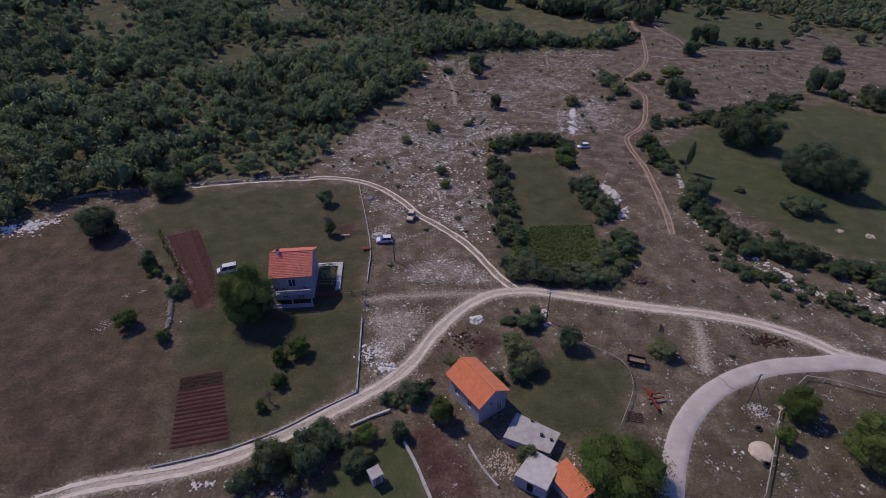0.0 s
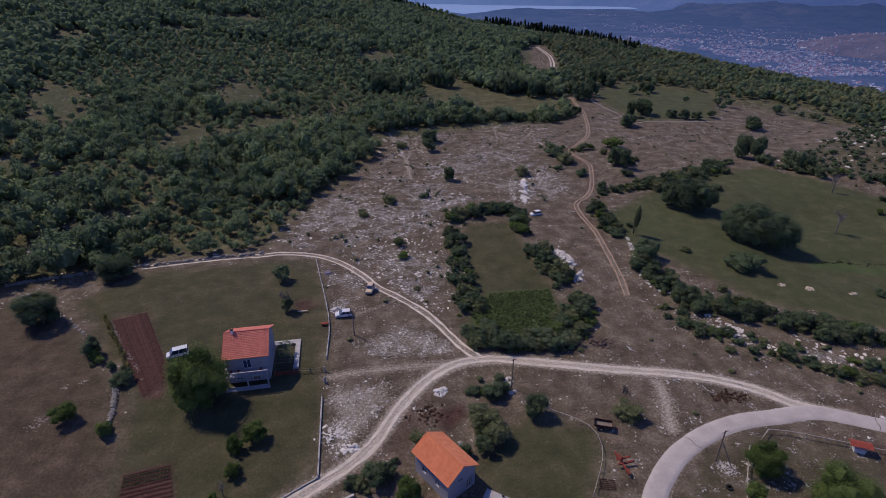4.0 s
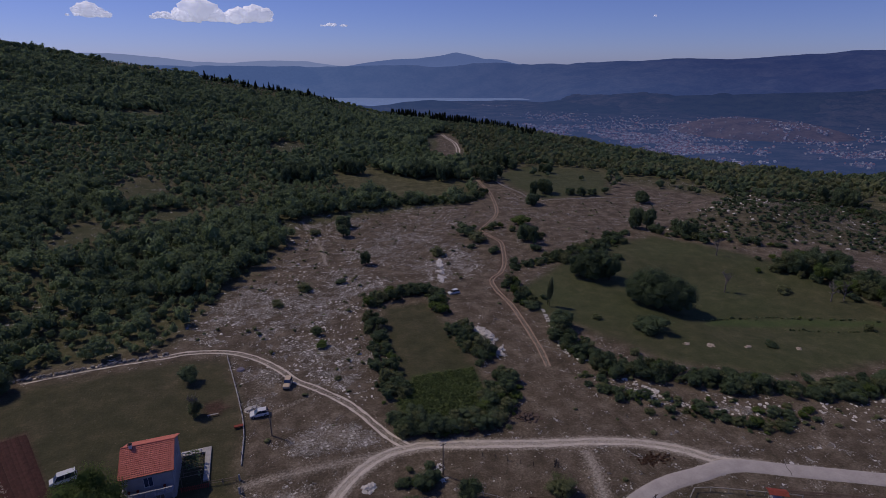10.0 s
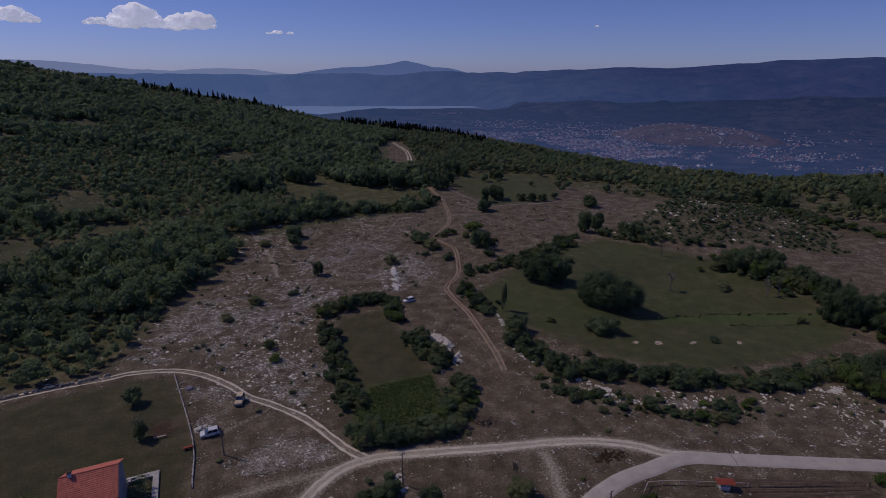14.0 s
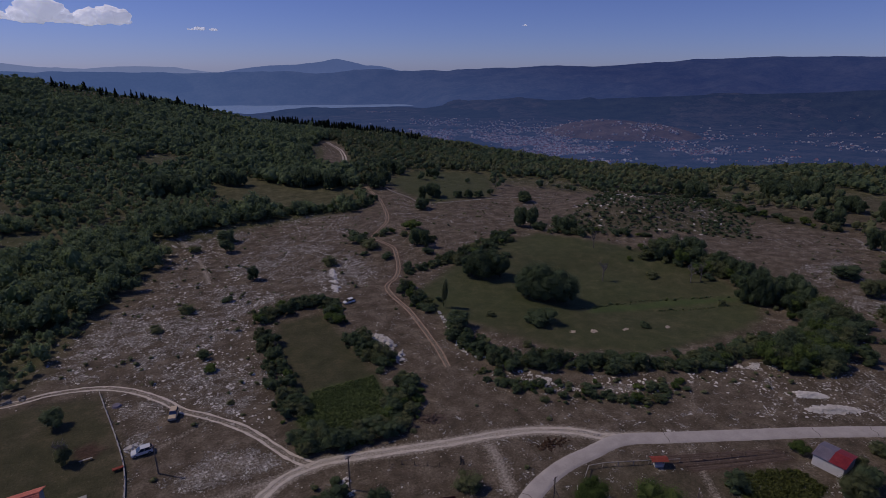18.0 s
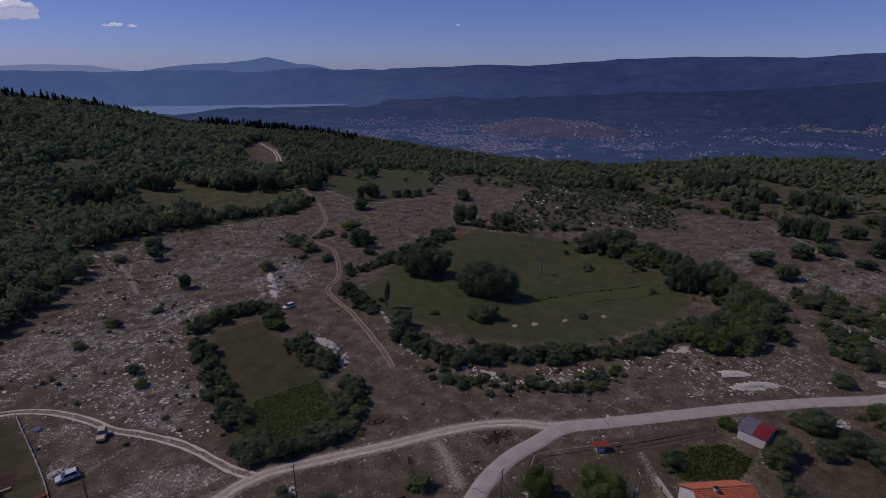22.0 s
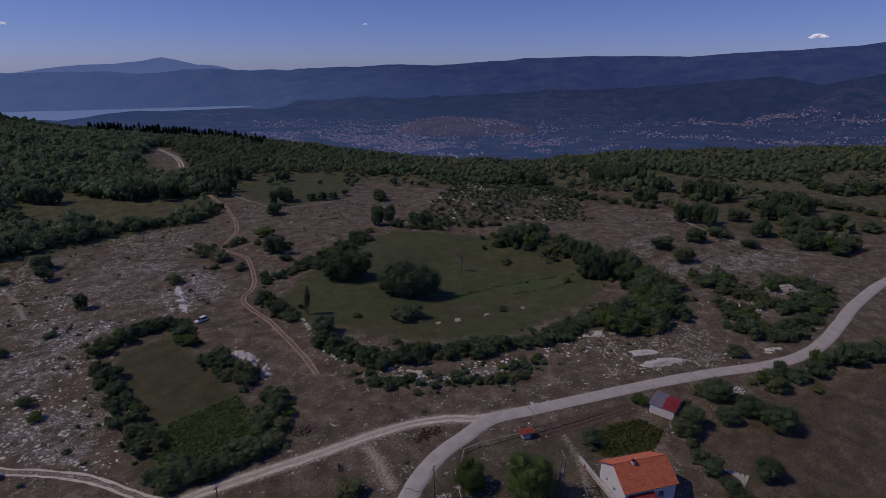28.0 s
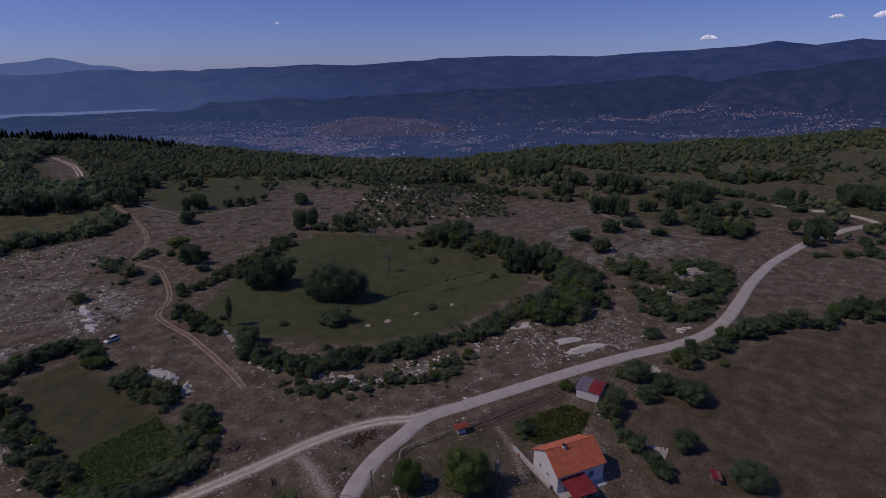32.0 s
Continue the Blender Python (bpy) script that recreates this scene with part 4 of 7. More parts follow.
tagged(new("town", town), "far town of small red-roofed houses in the valley", "town", kind="stuff")

# bare brown hill behind the town
hu, hw_ = np.meshgrid(np.linspace(-430, 430, 70), np.linspace(-340, 340, 50))
a = radians(44.0)
hx = (2420 * math.sin(a) + hu * math.cos(a) + hw_ * math.sin(a)).ravel()
hy = (2420 * math.cos(a) - hu * math.sin(a) + hw_ * math.cos(a)).ravel()
i, j = np.meshgrid(np.arange(49), np.arange(69), indexing="ij")
i, j = i.ravel(), j.ravel()
# brown hill colours, with faint blue haze painted in as emission
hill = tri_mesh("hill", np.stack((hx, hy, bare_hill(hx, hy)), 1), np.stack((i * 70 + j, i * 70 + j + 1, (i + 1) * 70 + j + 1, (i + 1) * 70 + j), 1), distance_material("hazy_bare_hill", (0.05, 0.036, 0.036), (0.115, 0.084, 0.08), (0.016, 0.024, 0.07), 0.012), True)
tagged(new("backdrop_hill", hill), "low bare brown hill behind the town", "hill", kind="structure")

# clouds over the far range; emission stands in for light scattered inside them
m, t, b = material("cloud", 1.0)
b.inputs["Base Color"].default_value = (0.8, 0.8, 0.82, 1)
b.inputs["Emission Color"].default_value = (0.6, 0.66, 0.84, 1)
b.inputs["Emission Strength"].default_value = 0.72
thin = nd(t, "ShaderNodeMixShader")
veil = ramp(t, noise_of(t, coords(t), 0.006, 2, 0.5), ((0.35, (0.5,) * 3), (0.6, (0.85,) * 3)))
t.links.new(veil, thin.inputs[0])
t.links.new(nd(t, "ShaderNodeBsdfTransparent").outputs[0], thin.inputs[1])
t.links.new(b.outputs[0], thin.inputs[2])
t.links.new(thin.outputs[0], t.nodes["Material Output"].inputs[0])


def cloud(az, el, wide, tall, puffs, seed):
    r, g = 4880.0, random.Random(seed)
    bm = bmesh.new()
    for q in range(puffs * 2):
        u = g.uniform(-1, 1)
        s = tall * (0.22 + 0.42 * g.random()) * (1.05 - 0.6 * abs(u))
        got = bmesh.ops.create_icosphere(bm, subdivisions=3, radius=1, matrix=Matrix.Translation((u * wide, g.uniform(-20, 20), s * 0.55 + tall * 0.35 * g.random() * (1 - abs(u)))) @ Matrix.Diagonal((s * 1.5, s * 1.2, s * 0.8, 1)))
        for w in got["verts"]:
            w.co += (w.co - Vector((u * wide, 0, 0))).normalized() * s * 0.34 * noise.fractal(w.co / (s * 0.8) + Vector((seed, 0, 0)), 0.8, 2.0, 4)
    ob = new("cloud", bm_mesh("cloud", bm, m, True))
    a = radians(az)
    ob.matrix_world = pose(r * math.sin(a), r * math.cos(a), EYE[2] + r * math.tan(radians(el)), 0, 0, -az)
    tagged(ob, "small white cumulus cloud above the mountains", "cloud", "fair-weather clouds", "structure")


for c in ((-8.2, 3.55, 150, 150, 12, 1), (-3.8, 3.5, 190, 130, 14, 9), (-16.8, 3.6, 130, 80, 10, 2), (-11.2, 3.55, 120, 50, 8, 3), (3.8, 3.2, 110, 32, 8, 4), (34.2, 3.85, 14, 14, 4, 5), (74.7, 2.2, 52, 34, 8, 6), (84.0, 3.6, 50, 24, 6, 7), (87.2, 3.5, 70, 40, 7, 8)):
    cloud(*c)

# ---- road and tracks ----


def ribbon(line, half, up, step=0.7, wobble=0.0, offset=0.0, seed=0, thick=0.0):
    q = smooth_line(line, step)
    nn = normals2(q)
    s = np.arange(len(q)) * step
    wl = half + wobble * (fractal(s, s * 0, 1.5, seed) - 0.5) * 2
    wr = half + wobble * (fractal(s, s * 0 + 50, 1.5, seed + 5) - 0.5) * 2
    sway = wobble * 1.2 * (fractal(s, s * 0 + 90, 7, seed + 8) - 0.5)
    mid = q + nn * (offset + sway)[:, None]
    rows = [mid + nn * wl[:, None], mid + nn * (wl * 0.5)[:, None], mid, mid - nn * (wr * 0.5)[:, None], mid - nn * wr[:, None]]
    crown = (0.0, 0.6, 1.0, 0.6, 0.0)
    v = [np.stack((p[:, 0], p[:, 1], height(p[:, 0], p[:, 1]) + up + thick * c), 1) for p, c in zip(rows, crown)]
    if thick:
        for p in (rows[0] + nn * 0.12, rows[-1] - nn * 0.12):
            v.append(np.stack((p[:, 0], p[:, 1], height(p[:, 0], p[:, 1]) - 0.05), 1))
        order = (5, 0, 1, 2, 3, 4, 6)
        v = [v[o] for o in order]
    n, m_ = len(q), len(v)
    i = np.arange(n - 1)
    f = np.vstack([np.stack((c * n + i, (c + 1) * n + i, (c + 1) * n + i + 1, c * n + i + 1), 1) for c in range(m_ - 1)])
    return np.vstack(v), f


road = tagged(new("road", tri_mesh("road", *ribbon(PLAN["road"], 1.66, 0.07, 0.8, 0.1, thick=0.05), M_ROAD, True)), "narrow pale worn asphalt road", "road", kind="structure")
rq = smooth_line(PLAN["road"], 0.5)
rn = normals2(rq)
for d in (26, 61, 92, 104, 151, 190):
    p, w = rq[d * 2], rn[d * 2]
    along_d = np.array((w[1], -w[0])) * 0.06
    pts = [p + w * u + along_d * (1 if e else -1) + np.array((w[1], -w[0])) * 0.25 * math.sin(u * 3 + d) for e, us in ((0, (-1.58, -0.6, 0.5, 1.58)), (1, (1.58, 0.5, -0.6, -1.58))) for u in us]
    v = [(x, y, H(x, y) + 0.135) for x, y in pts]
    ob = new("crack", tri_mesh("crack", v, [(0, 1, 6, 7), (1, 2, 5, 6), (2, 3, 4, 5)], M_ROADCRACK))
    ob.parent = road


def rutted(name, line, gauge, half, mat, label, seed, up=0.05):
    top = thing(name, *PLAN[line][0], label=label, category="dirt track", kind="structure")
    for sgn in (-1, 1):
        me_ = tri_mesh("rut", *ribbon(PLAN[line], half, up, 0.35, half * 0.85, sgn * gauge / 2, seed + sgn), mat, True)
        ob = new("rut", me_)
        ob.parent = top
        ob.matrix_parent_inverse = top.matrix_world.inverted()
    return top


rutted("track_main", "track", 1.5, 0.31, M_DUST, "pale rutted dirt track of crushed limestone", 10)
rutted("track_upper", "track_up", 1.45, 0.25, M_DUST, "rutted dirt track climbing to the wood", 20, 0.03)
rutted("track_hill", "path", 1.2, 0.22, M_REDDUST, "eroded reddish dirt path up the slope", 30)
rutted("track_far", "path_far", 2.2, 0.55, M_DUST, "pale dirt track on the far crest", 40)
tagged(new("lane_far", tri_mesh("lane", *ribbon(PLAN["far_lane"], 2.0, 0.1, 1.0, 0.4), M_DUST, True)), "pale far gravel lane between bushes", "road", kind="structure")

# ---- trees, bushes and woods ----
PHI = (1 + 5 ** 0.5) / 2
ICO_V = np.array([(-1, PHI, 0), (1, PHI, 0), (-1, -PHI, 0), (1, -PHI, 0), (0, -1, PHI), (0, 1, PHI), (0, -1, -PHI), (0, 1, -PHI), (PHI, 0, -1), (PHI, 0, 1), (-PHI, 0, -1), (-PHI, 0, 1)]) / math.hypot(1, PHI)
ICO_F = np.array([(0, 11, 5), (0, 5, 1), (0, 1, 7), (0, 7, 10), (0, 10, 11), (1, 5, 9), (5, 11, 4), (11, 10, 2), (10, 7, 6), (7, 1, 8), (3, 9, 4), (3, 4, 2), (3, 2, 6), (3, 6, 8), (3, 8, 9), (4, 9, 5), (2, 4, 11), (6, 2, 10), (8, 6, 7), (9, 8, 1)])


def finer(v, f):
    v, seen, out = list(map(tuple, v)), {}, []

    def mid(a, b):
        key = (min(a, b), max(a, b))
        if key not in seen:
            p = (np.array(v[a]) + v[b]) / 2
            seen[key] = len(v)
            v.append(tuple(p / np.linalg.norm(p)))
        return seen[key]
    for a, b, c in f:
        x, y, z = mid(a, b), mid(b, c), mid(c, a)
        out += [(a, x, z), (b, y, x), (c, z, y), (x, y, z)]
    return np.array(v), np.array(out)


ICO2_V, ICO2_F = finer(ICO_V, ICO_F)


def leaves(rng, lobes, count, size, fill=0.25):
    """Bent leaf sprays scattered over the skins of several lobes (x, y, z, rx, rz)."""
    w = np.array([l[3] * l[3] for l in lobes])
    pick = rng.choice(len(lobes), count, p=w / w.sum())
    lob = np.array(lobes)[pick]
    d = rng.normal(size=(count, 3))
    d /= np.linalg.norm(d, axis=1)[:, None]
    low = d[:, 2] < -0.35
    d[low, 2] *= -0.6
    d /= np.linalg.norm(d, axis=1)[:, None]
    r = 1 - fill * rng.random(count) ** 1.5 + 0.15 * rng.normal(size=count)
    c = lob[:, :3] + d * np.stack((lob[:, 3], lob[:, 3], lob[:, 4]), 1) * r[:, None]
    nrm = d + 0.42 * rng.normal(size=(count, 3))
    nrm /= np.linalg.norm(nrm, axis=1)[:, None]
    a = np.cross(nrm, rng.normal(size=(count, 3)))
    a /= np.linalg.norm(a, axis=1)[:, None] + 1e-9
    b = np.cross(nrm, a)
    s = (size * rng.uniform(0.55, 1.35, count))[:, None]
    v = np.stack((c - a * s, c + b * s * 0.55 + nrm * s * 0.12, c + a * s, c - b * s * 0.55 - nrm * s * 0.1), 1).reshape(-1, 3)
    k = 4 * np.arange(count)[:, None]
    return v, np.concatenate((k + (0, 1, 2), k + (0, 2, 3)))


def cores(rng, lobes, shrink=0.8, fine=False):
    """Dense hearts of the lobes, knobbly."""
    bv, bf = (ICO2_V, ICO2_F) if fine else (ICO_V, ICO_F)
    vs, fs = [], []
    for q, (x, y, z, rx, rz) in enumerate(lobes):
        k = shrink * (1 + 0.22 * rng.normal(size=(len(bv), 1)).clip(-1.3, 1.3))
        vs.append(bv * k * (rx, rx, rz) + (x, y, z))
        fs.append(bf + q * len(bv))
    return np.vstack(vs), np.vstack(fs)


def join(*pairs):
    vs, fs, n = [], [], 0
    for v, f in pairs:
        vs.append(v)
        fs.append(f + n)
        n += len(v)
    return np.vstack(vs), np.vstack(fs)


def crown_lobes(rng, width, tall, base, n):
    """Lobes that fill a crown of that width and height above base, its skirt near the ground."""
    out = [(0, 0, base + tall * 0.46, width * 0.37, tall * 0.46)]
    for q in range(n):
        a, e = rng.uniform(0, 2 * math.pi), rng.uniform(-1.0, 0.85)
        rad = width * 0.5 * rng.uniform(0.45, 0.74) * math.sqrt(1 - (0.75 if e > 0 else 0.3) * e * e)
        s = width * rng.uniform(0.13, 0.24)
        out.append((math.cos(a) * rad, math.sin(a) * rad, base + max(s * 0.55, tall * (0.5 + 0.37 * e)), s, s * tall / width * rng.uniform(0.85, 1.3)))
    return out


def trunk_mesh(rng, tall, r, reach, n, name="trunk", mat=None, twigs=0):
    bm = bmesh.new()
    bend = Vector((rng.uniform(-0.2, 0.2), rng.uniform(-0.2, 0.2), 0)) * tall * 0.3
    mid = Vector((0, 0, tall * 0.45)) + bend * 0.5
    rod(bm, (0, 0, -0.15), mid, r * 1.15, r * 0.8)
    rod(bm, mid, Vector((0, 0, tall)) + bend, r * 0.8, r * 0.3)
    for q in range(n):
        a, u = rng.uniform(0, 6.28), rng.uniform(0.35, 0.9)
        s = Vector((0, 0, tall * u)) + bend * u
        e = s + Vector((math.cos(a) * reach, math.sin(a) * reach, tall * rng.uniform(0.2, 0.5))) * rng.uniform(0.6, 1.0)
        rod(bm, s, e, r * 0.42, r * 0.14, 6)
        for w in range(twigs):
            o = Vector((rng.normal(), rng.normal(), abs(rng.normal()))) * reach * 0.35
            m_ = s.lerp(e, rng.uniform(0.4, 1.0))
            rod(bm, m_, m_ + o, r * 0.16, r * 0.05, 4)
    return bm_mesh(name, bm, mat or M_BARK)


TREES, BUSHES = {}, []
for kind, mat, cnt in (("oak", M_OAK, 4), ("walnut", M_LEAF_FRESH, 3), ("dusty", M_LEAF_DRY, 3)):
    TREES[kind] = []
    for q in range(cnt):
        g = np.random.default_rng(100 + q + 10 * len(kind))
        lobes = crown_lobes(g, 1.0, 0.95, 0.02, 18)
        v, f = join(leaves(g, lobes, 3200, 0.026, 0.32), cores(g, lobes, 0.72))
        stem = trunk_mesh(g, 0.5, 0.03, 0.26, 6)
        big = crown_lobes(g, 1.0, 0.95, 0.02, 46)
        bv, bf = join(leaves(g, big, 17000, 0.0125, 0.26), cores(g, big, 0.62))
        TREES[kind].append((stem, tri_mesh("crown", v, f, mat), tri_mesh("crown", bv, bf, mat)))
for q in range(7):
    g = np.random.default_rng(300 + q)
    lobes = crown_lobes(g, 1.0, 0.78, 0.0, 11)
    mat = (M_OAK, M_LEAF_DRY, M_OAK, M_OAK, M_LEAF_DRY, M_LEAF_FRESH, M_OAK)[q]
    BUSHES.append(tri_mesh("bush", *join(leaves(g, lobes, 1600, 0.028, 0.35), cores(g, lobes, 0.72)), mat))
STEMS = trunk_mesh(np.random.default_rng(5), 0.34, 0.02, 0.2, 7, "stems")
BARE = [trunk_mesh(np.random.default_rng(60 + q), 0.75, 0.032, 0.26, 13, "trunk", M_DEADWOOD, 7) for q in range(3)]


def spawn(name, x, y, label, category, group, meshes, s, tall=None, sink=0.0):
    top = thing(name, x, y, float(RNG.uniform(0, 360)), label=label, category=category, group=group)
    top.matrix_world = top.matrix_world @ Matrix.Translation((0, 0, -sink)) @ Matrix.Diagonal((s, s, tall or s, 1))
    for nm, me_ in meshes:
        ob = new(nm, me_)
        ob.parent = top
    return top


def tree(kind, x, y, wide, tall, label):
    tr, small, big = TREES[kind][int(RNG.integers(len(TREES[kind])))]
    cr = big if wide > 6.5 and math.hypot(x, y) < 190 else small
    return spawn("tree", x, y, label, "tree", "single trees", (("trunk", tr), ("crown", cr)), wide * 0.87, tall)


def bush(x, y, wide, tall, label="round dark green bush on stony ground"):
    return spawn("bush", x, y, label, "bush", "single bushes", (("stems", STEMS), ("foliage", BUSHES[int(RNG.integers(7))])), wide, tall, 0.1)


def bare_tree(x, y, tall, label="leafless grey tree standing in the grass"):
    return spawn("dead_tree", x, y, label, "tree", "bare trees", (("trunk", BARE[int(RNG.integers(3))]),), tall, tall * 1.2)


def hedge(line, wide, lo, hi, every, label, tall=0.85, name="hedge"):
    """A strip of bushes, each a mesh of its own, along a line."""
    q = smooth_line(line, every)
    nn = normals2(q)
    top = thing(name, *q[0], label=label, category="hedge", group="field hedges")
    inv = top.matrix_world.inverted()
    rows = max(1, round(wide / every))
    for p, w in zip(q, nn):
        for r in range(rows):
            o = (r - (rows - 1) / 2) * every + RNG.normal() * every * 0.35
            x, y = p + w * o + RNG.normal(size=2) * every * 0.25
            s = RNG.uniform(lo, hi) * (1 if RNG.random() < 0.8 else 0.6)
            if line_distance(x, y, PLAN["road"]) < 2.6 + s * 0.5 or line_distance(x, y, PLAN["track"]) < 1.5 + s * 0.4:
                continue
            for k in range(2 if lo > 1.5 and RNG.random() < 0.75 else 1):
                if k:
                    x, y = np.array((x, y)) + RNG.normal(size=2) * max(wide * 0.3, s * 0.45)
                    s *= RNG.uniform(0.28, 0.6)
                    if line_distance(x, y, PLAN["road"]) < 2.6 + s * 0.5 or line_distance(x, y, PLAN["track"]) < 1.6 + s * 0.5:
                        continue
                ob = new("bush", BUSHES[int(RNG.integers(7))])
                ob.parent = top
                ob.matrix_basis = inv @ pose(x, y, H(x, y) - 0.12, 0, 0, RNG.uniform(0, 360)) @ Matrix.Diagonal((s, s * RNG.uniform(0.8, 1.2), s * tall * RNG.uniform(0.7, 1.35), 1))
    return top


# woods: one joined stand each, since the trees cannot be counted
WOODTREES = []
for q in range(10):
    g = np.random.default_rng(500 + q)
    lobes = crown_lobes(g, 1.0, 0.8, 0.12, 4)
    st = trunk_mesh(g, 0.5, 0.04, 0.2, 0, "t")
    WOODTREES.append(join(leaves(g, lobes, 56, 0.1, 0.25), cores(g, lobes[:3], 0.85)))
NEARTREES, FARTREES = [], []
for q in range(8):
    g = np.random.default_rng(540 + q)
    lobes = crown_lobes(g, 1.0, 1.0, 0.05, 7)
    NEARTREES.append(join(leaves(g, lobes, 190, 0.066, 0.35), cores(g, lobes[:1], 0.7), cores(g, lobes[1:4], 0.6)))
    lobes = crown_lobes(g, 1.0, 0.85, 0.1, 3)
    FARTREES.append(join(leaves(g, lobes, 22, 0.135, 0.2), cores(g, lobes[:2], 0.85)))
PINES = []
for q in range(4):
    g = np.random.default_rng(600 + q)
    vs, fs = [], []
    for lev in range(5):
        n, z0, z1, r = 7, 0.12 + lev * 0.17, 0.36 + lev * 0.17, 0.34 * (1 - lev * 0.17)
        a = np.arange(n) / n * 6.283 + g.uniform(0, 6)
        rr_ = r * g.uniform(0.7, 1.2, n)
        vs += [(math.cos(t_) * w, math.sin(t_) * w, z0 - 0.03 * g.random()) for t_, w in zip(a, rr_)] + [(0, 0, z1)]
        o = lev * (n + 1)
        fs += [(o + e, o + (e + 1) % n, o + n) for e in range(n)]
    PINES.append((np.array(vs), np.array(fs)))


def stand(name, xy, sizes, protos, mat, label, tall=(0.8, 1.15)):
    """Many trees as one mesh."""
    rng = np.random.default_rng(len(name) * 13)
    vs, fs, n = [], [], 0
    which = rng.integers(0, len(protos), len(xy))
    ang = rng.uniform(0, 6.283, len(xy))
    hs = sizes * rng.uniform(*tall, len(xy))
    zz = height(xy[:, 0], xy[:, 1]) - 0.15
    for q, (pv, pf) in enumerate(protos):
        k = np.nonzero(which == q)[0]
        if not len(k):
            continue
        c, s = np.cos(ang[k])[:, None], np.sin(ang[k])[:, None]
        v = np.stack(((pv[:, 0] * c - pv[:, 1] * s) * sizes[k][:, None] + xy[k, :1], (pv[:, 0] * s + pv[:, 1] * c) * sizes[k][:, None] + xy[k, 1:], pv[:, 2] * hs[k][:, None] + zz[k][:, None]), -1)
        vs.append(v.reshape(-1, 3))
        fs.append((pf[None] + n + len(pv) * np.arange(len(k))[:, None, None]).reshape(-1, 3))
        n += len(pv) * len(k)
    return tagged(new(name, tri_mesh(name, np.vstack(vs), np.vstack(fs), mat)), label, "woods", kind="stuff")


def jittered(x0, x1, y0, y1, step, seed):
    rng = np.random.default_rng(seed)
    x, y = np.meshgrid(np.arange(x0, x1, step), np.arange(y0, y1, step))
    return np.stack((x.ravel(), y.ravel()), 1) + rng.uniform(-0.62, 0.62, (x.size, 2)) * step, rng


def in_view(x, y):
    a = np.degrees(np.arctan2(x, y))
    return (a > -47) & (a < 93)


xy, rng = jittered(-560, 360, 90, 720, 3.5, 1)
x, y = xy.T
r, az = np.hypot(x, y), np.degrees(np.arctan2(x, y))
rim = np.interp(az, RIM_AZ, RIM_R)
dens = area(x, y, WOOD, 2.0) * np.clip(np.interp(r, (200, 350), (1.05, 1.3)) + 2.6 * (fractal(x, y, 22, 61) - 0.44), 0.08, 1.1) * (1 - clearing(x, y)) * np.interp(r, (150, 300, 700), (1.25, 1.0, 0.8))
for n_ in ("far_field_a", "far_field_b", "rocks_a", "bare_far"):
    dens = dens * (1 - area(x, y, PLAN[n_], 2.0))
for n_, w_ in (("path_far", 5.0), ("path", 3.5)):
    dens = np.where(line_distance(x, y, PLAN[n_]) < w_, 0, dens)
keep = (rng.random(len(x)) < dens) & (r < rim + 25) & in_view(x, y)
xy1 = xy[keep]
groves = np.clip((fractal(xy1[:, 0], xy1[:, 1], 38, 17) - 0.40) / 0.2, 0, 1)
far_off = np.hypot(*xy1.T) > 310
size = (rng.uniform(2.1, 3.9, len(xy1)) * (0.85 + 0.95 * groves) * np.where(rng.random(len(xy1)) < 0.06, 1.6, 1.0) * np.where(far_off, 1.4, 1.0) * np.interp(np.hypot(*xy1.T) - np.interp(np.degrees(np.arctan2(xy1[:, 0], xy1[:, 1])), RIM_AZ, RIM_R), (-60, -15), (1.0, 0.55))).clip(1.6, 9)
pale = rng.random(len(xy1)) < np.where(far_off, 0.45, 0.3) + 0.5 * (groves < 0.4)
for nm_, mat_, pick_, lab_ in (("oak_wood", M_WOODOAK, ~pale, "dense low oak wood on the hillside"), ("hornbeam_wood", M_LEAF, pale, "lighter green young trees mixed into the hillside wood")):
    stand(nm_, xy1[pick_ & ~far_off], size[pick_ & ~far_off] * 1.06, NEARTREES, mat_, lab_, (0.85, 1.2))
    stand(nm_ + "_upper", xy1[pick_ & far_off], size[pick_ & far_off], FARTREES, mat_, lab_ + ", towards the crest")

# undergrowth between the trees of the near wood
xy, rng = jittered(-240, 110, 95, 300, 2.7, 5)
x, y = xy.T
dens = area(x, y, WOOD, 1.5) * (1 - clearing(x, y)) * np.clip(0.28 + 1.6 * (fractal(x, y, 17, 67) - 0.4), 0.03, 0.7)
dens = dens * (1 - area(x, y, PLAN["far_field_b"], 2.0)) * (1 - area(x, y, PLAN["rocks_a"], 1.0))
xy = xy[(rng.random(len(x)) < dens) & in_view(x, y) & (line_distance(x, y, PLAN["path"]) > 3)]
stand("wood_undergrowth", xy, rng.uniform(0.8, 2.3, len(xy)), WOODTREES, M_LEAF_DRY, "pale green scrub between the trees of the wood", (0.7, 1.1))

# scrub and copses of the far shelf
xy, rng = jittered(20, 680, -10, 560, 4.2, 2)
x, y = xy.T
r, az = np.hypot(x, y), np.degrees(np.arctan2(x, y))
rim = np.interp(az, RIM_AZ, RIM_R)
start = np.interp(az, (0, 14, 20, 28, 38, 50, 62, 75, 90), (330, 330, 330, 310, 330, 335, 300, 262, 250))
dens = np.clip((r - start) / 30, 0, 1) * np.clip(2.6 * (fractal(x, y, 30, 91) - 0.44), 0, 0.95) + np.clip((r - rim + 75) / 50, 0, 0.8)
thick_wood = area(x, y, PLAN["wood_far"], 6.0) * np.clip(1.1 + 2.2 * (fractal(x, y, 24, 93) - 0.44), 0.2, 1)
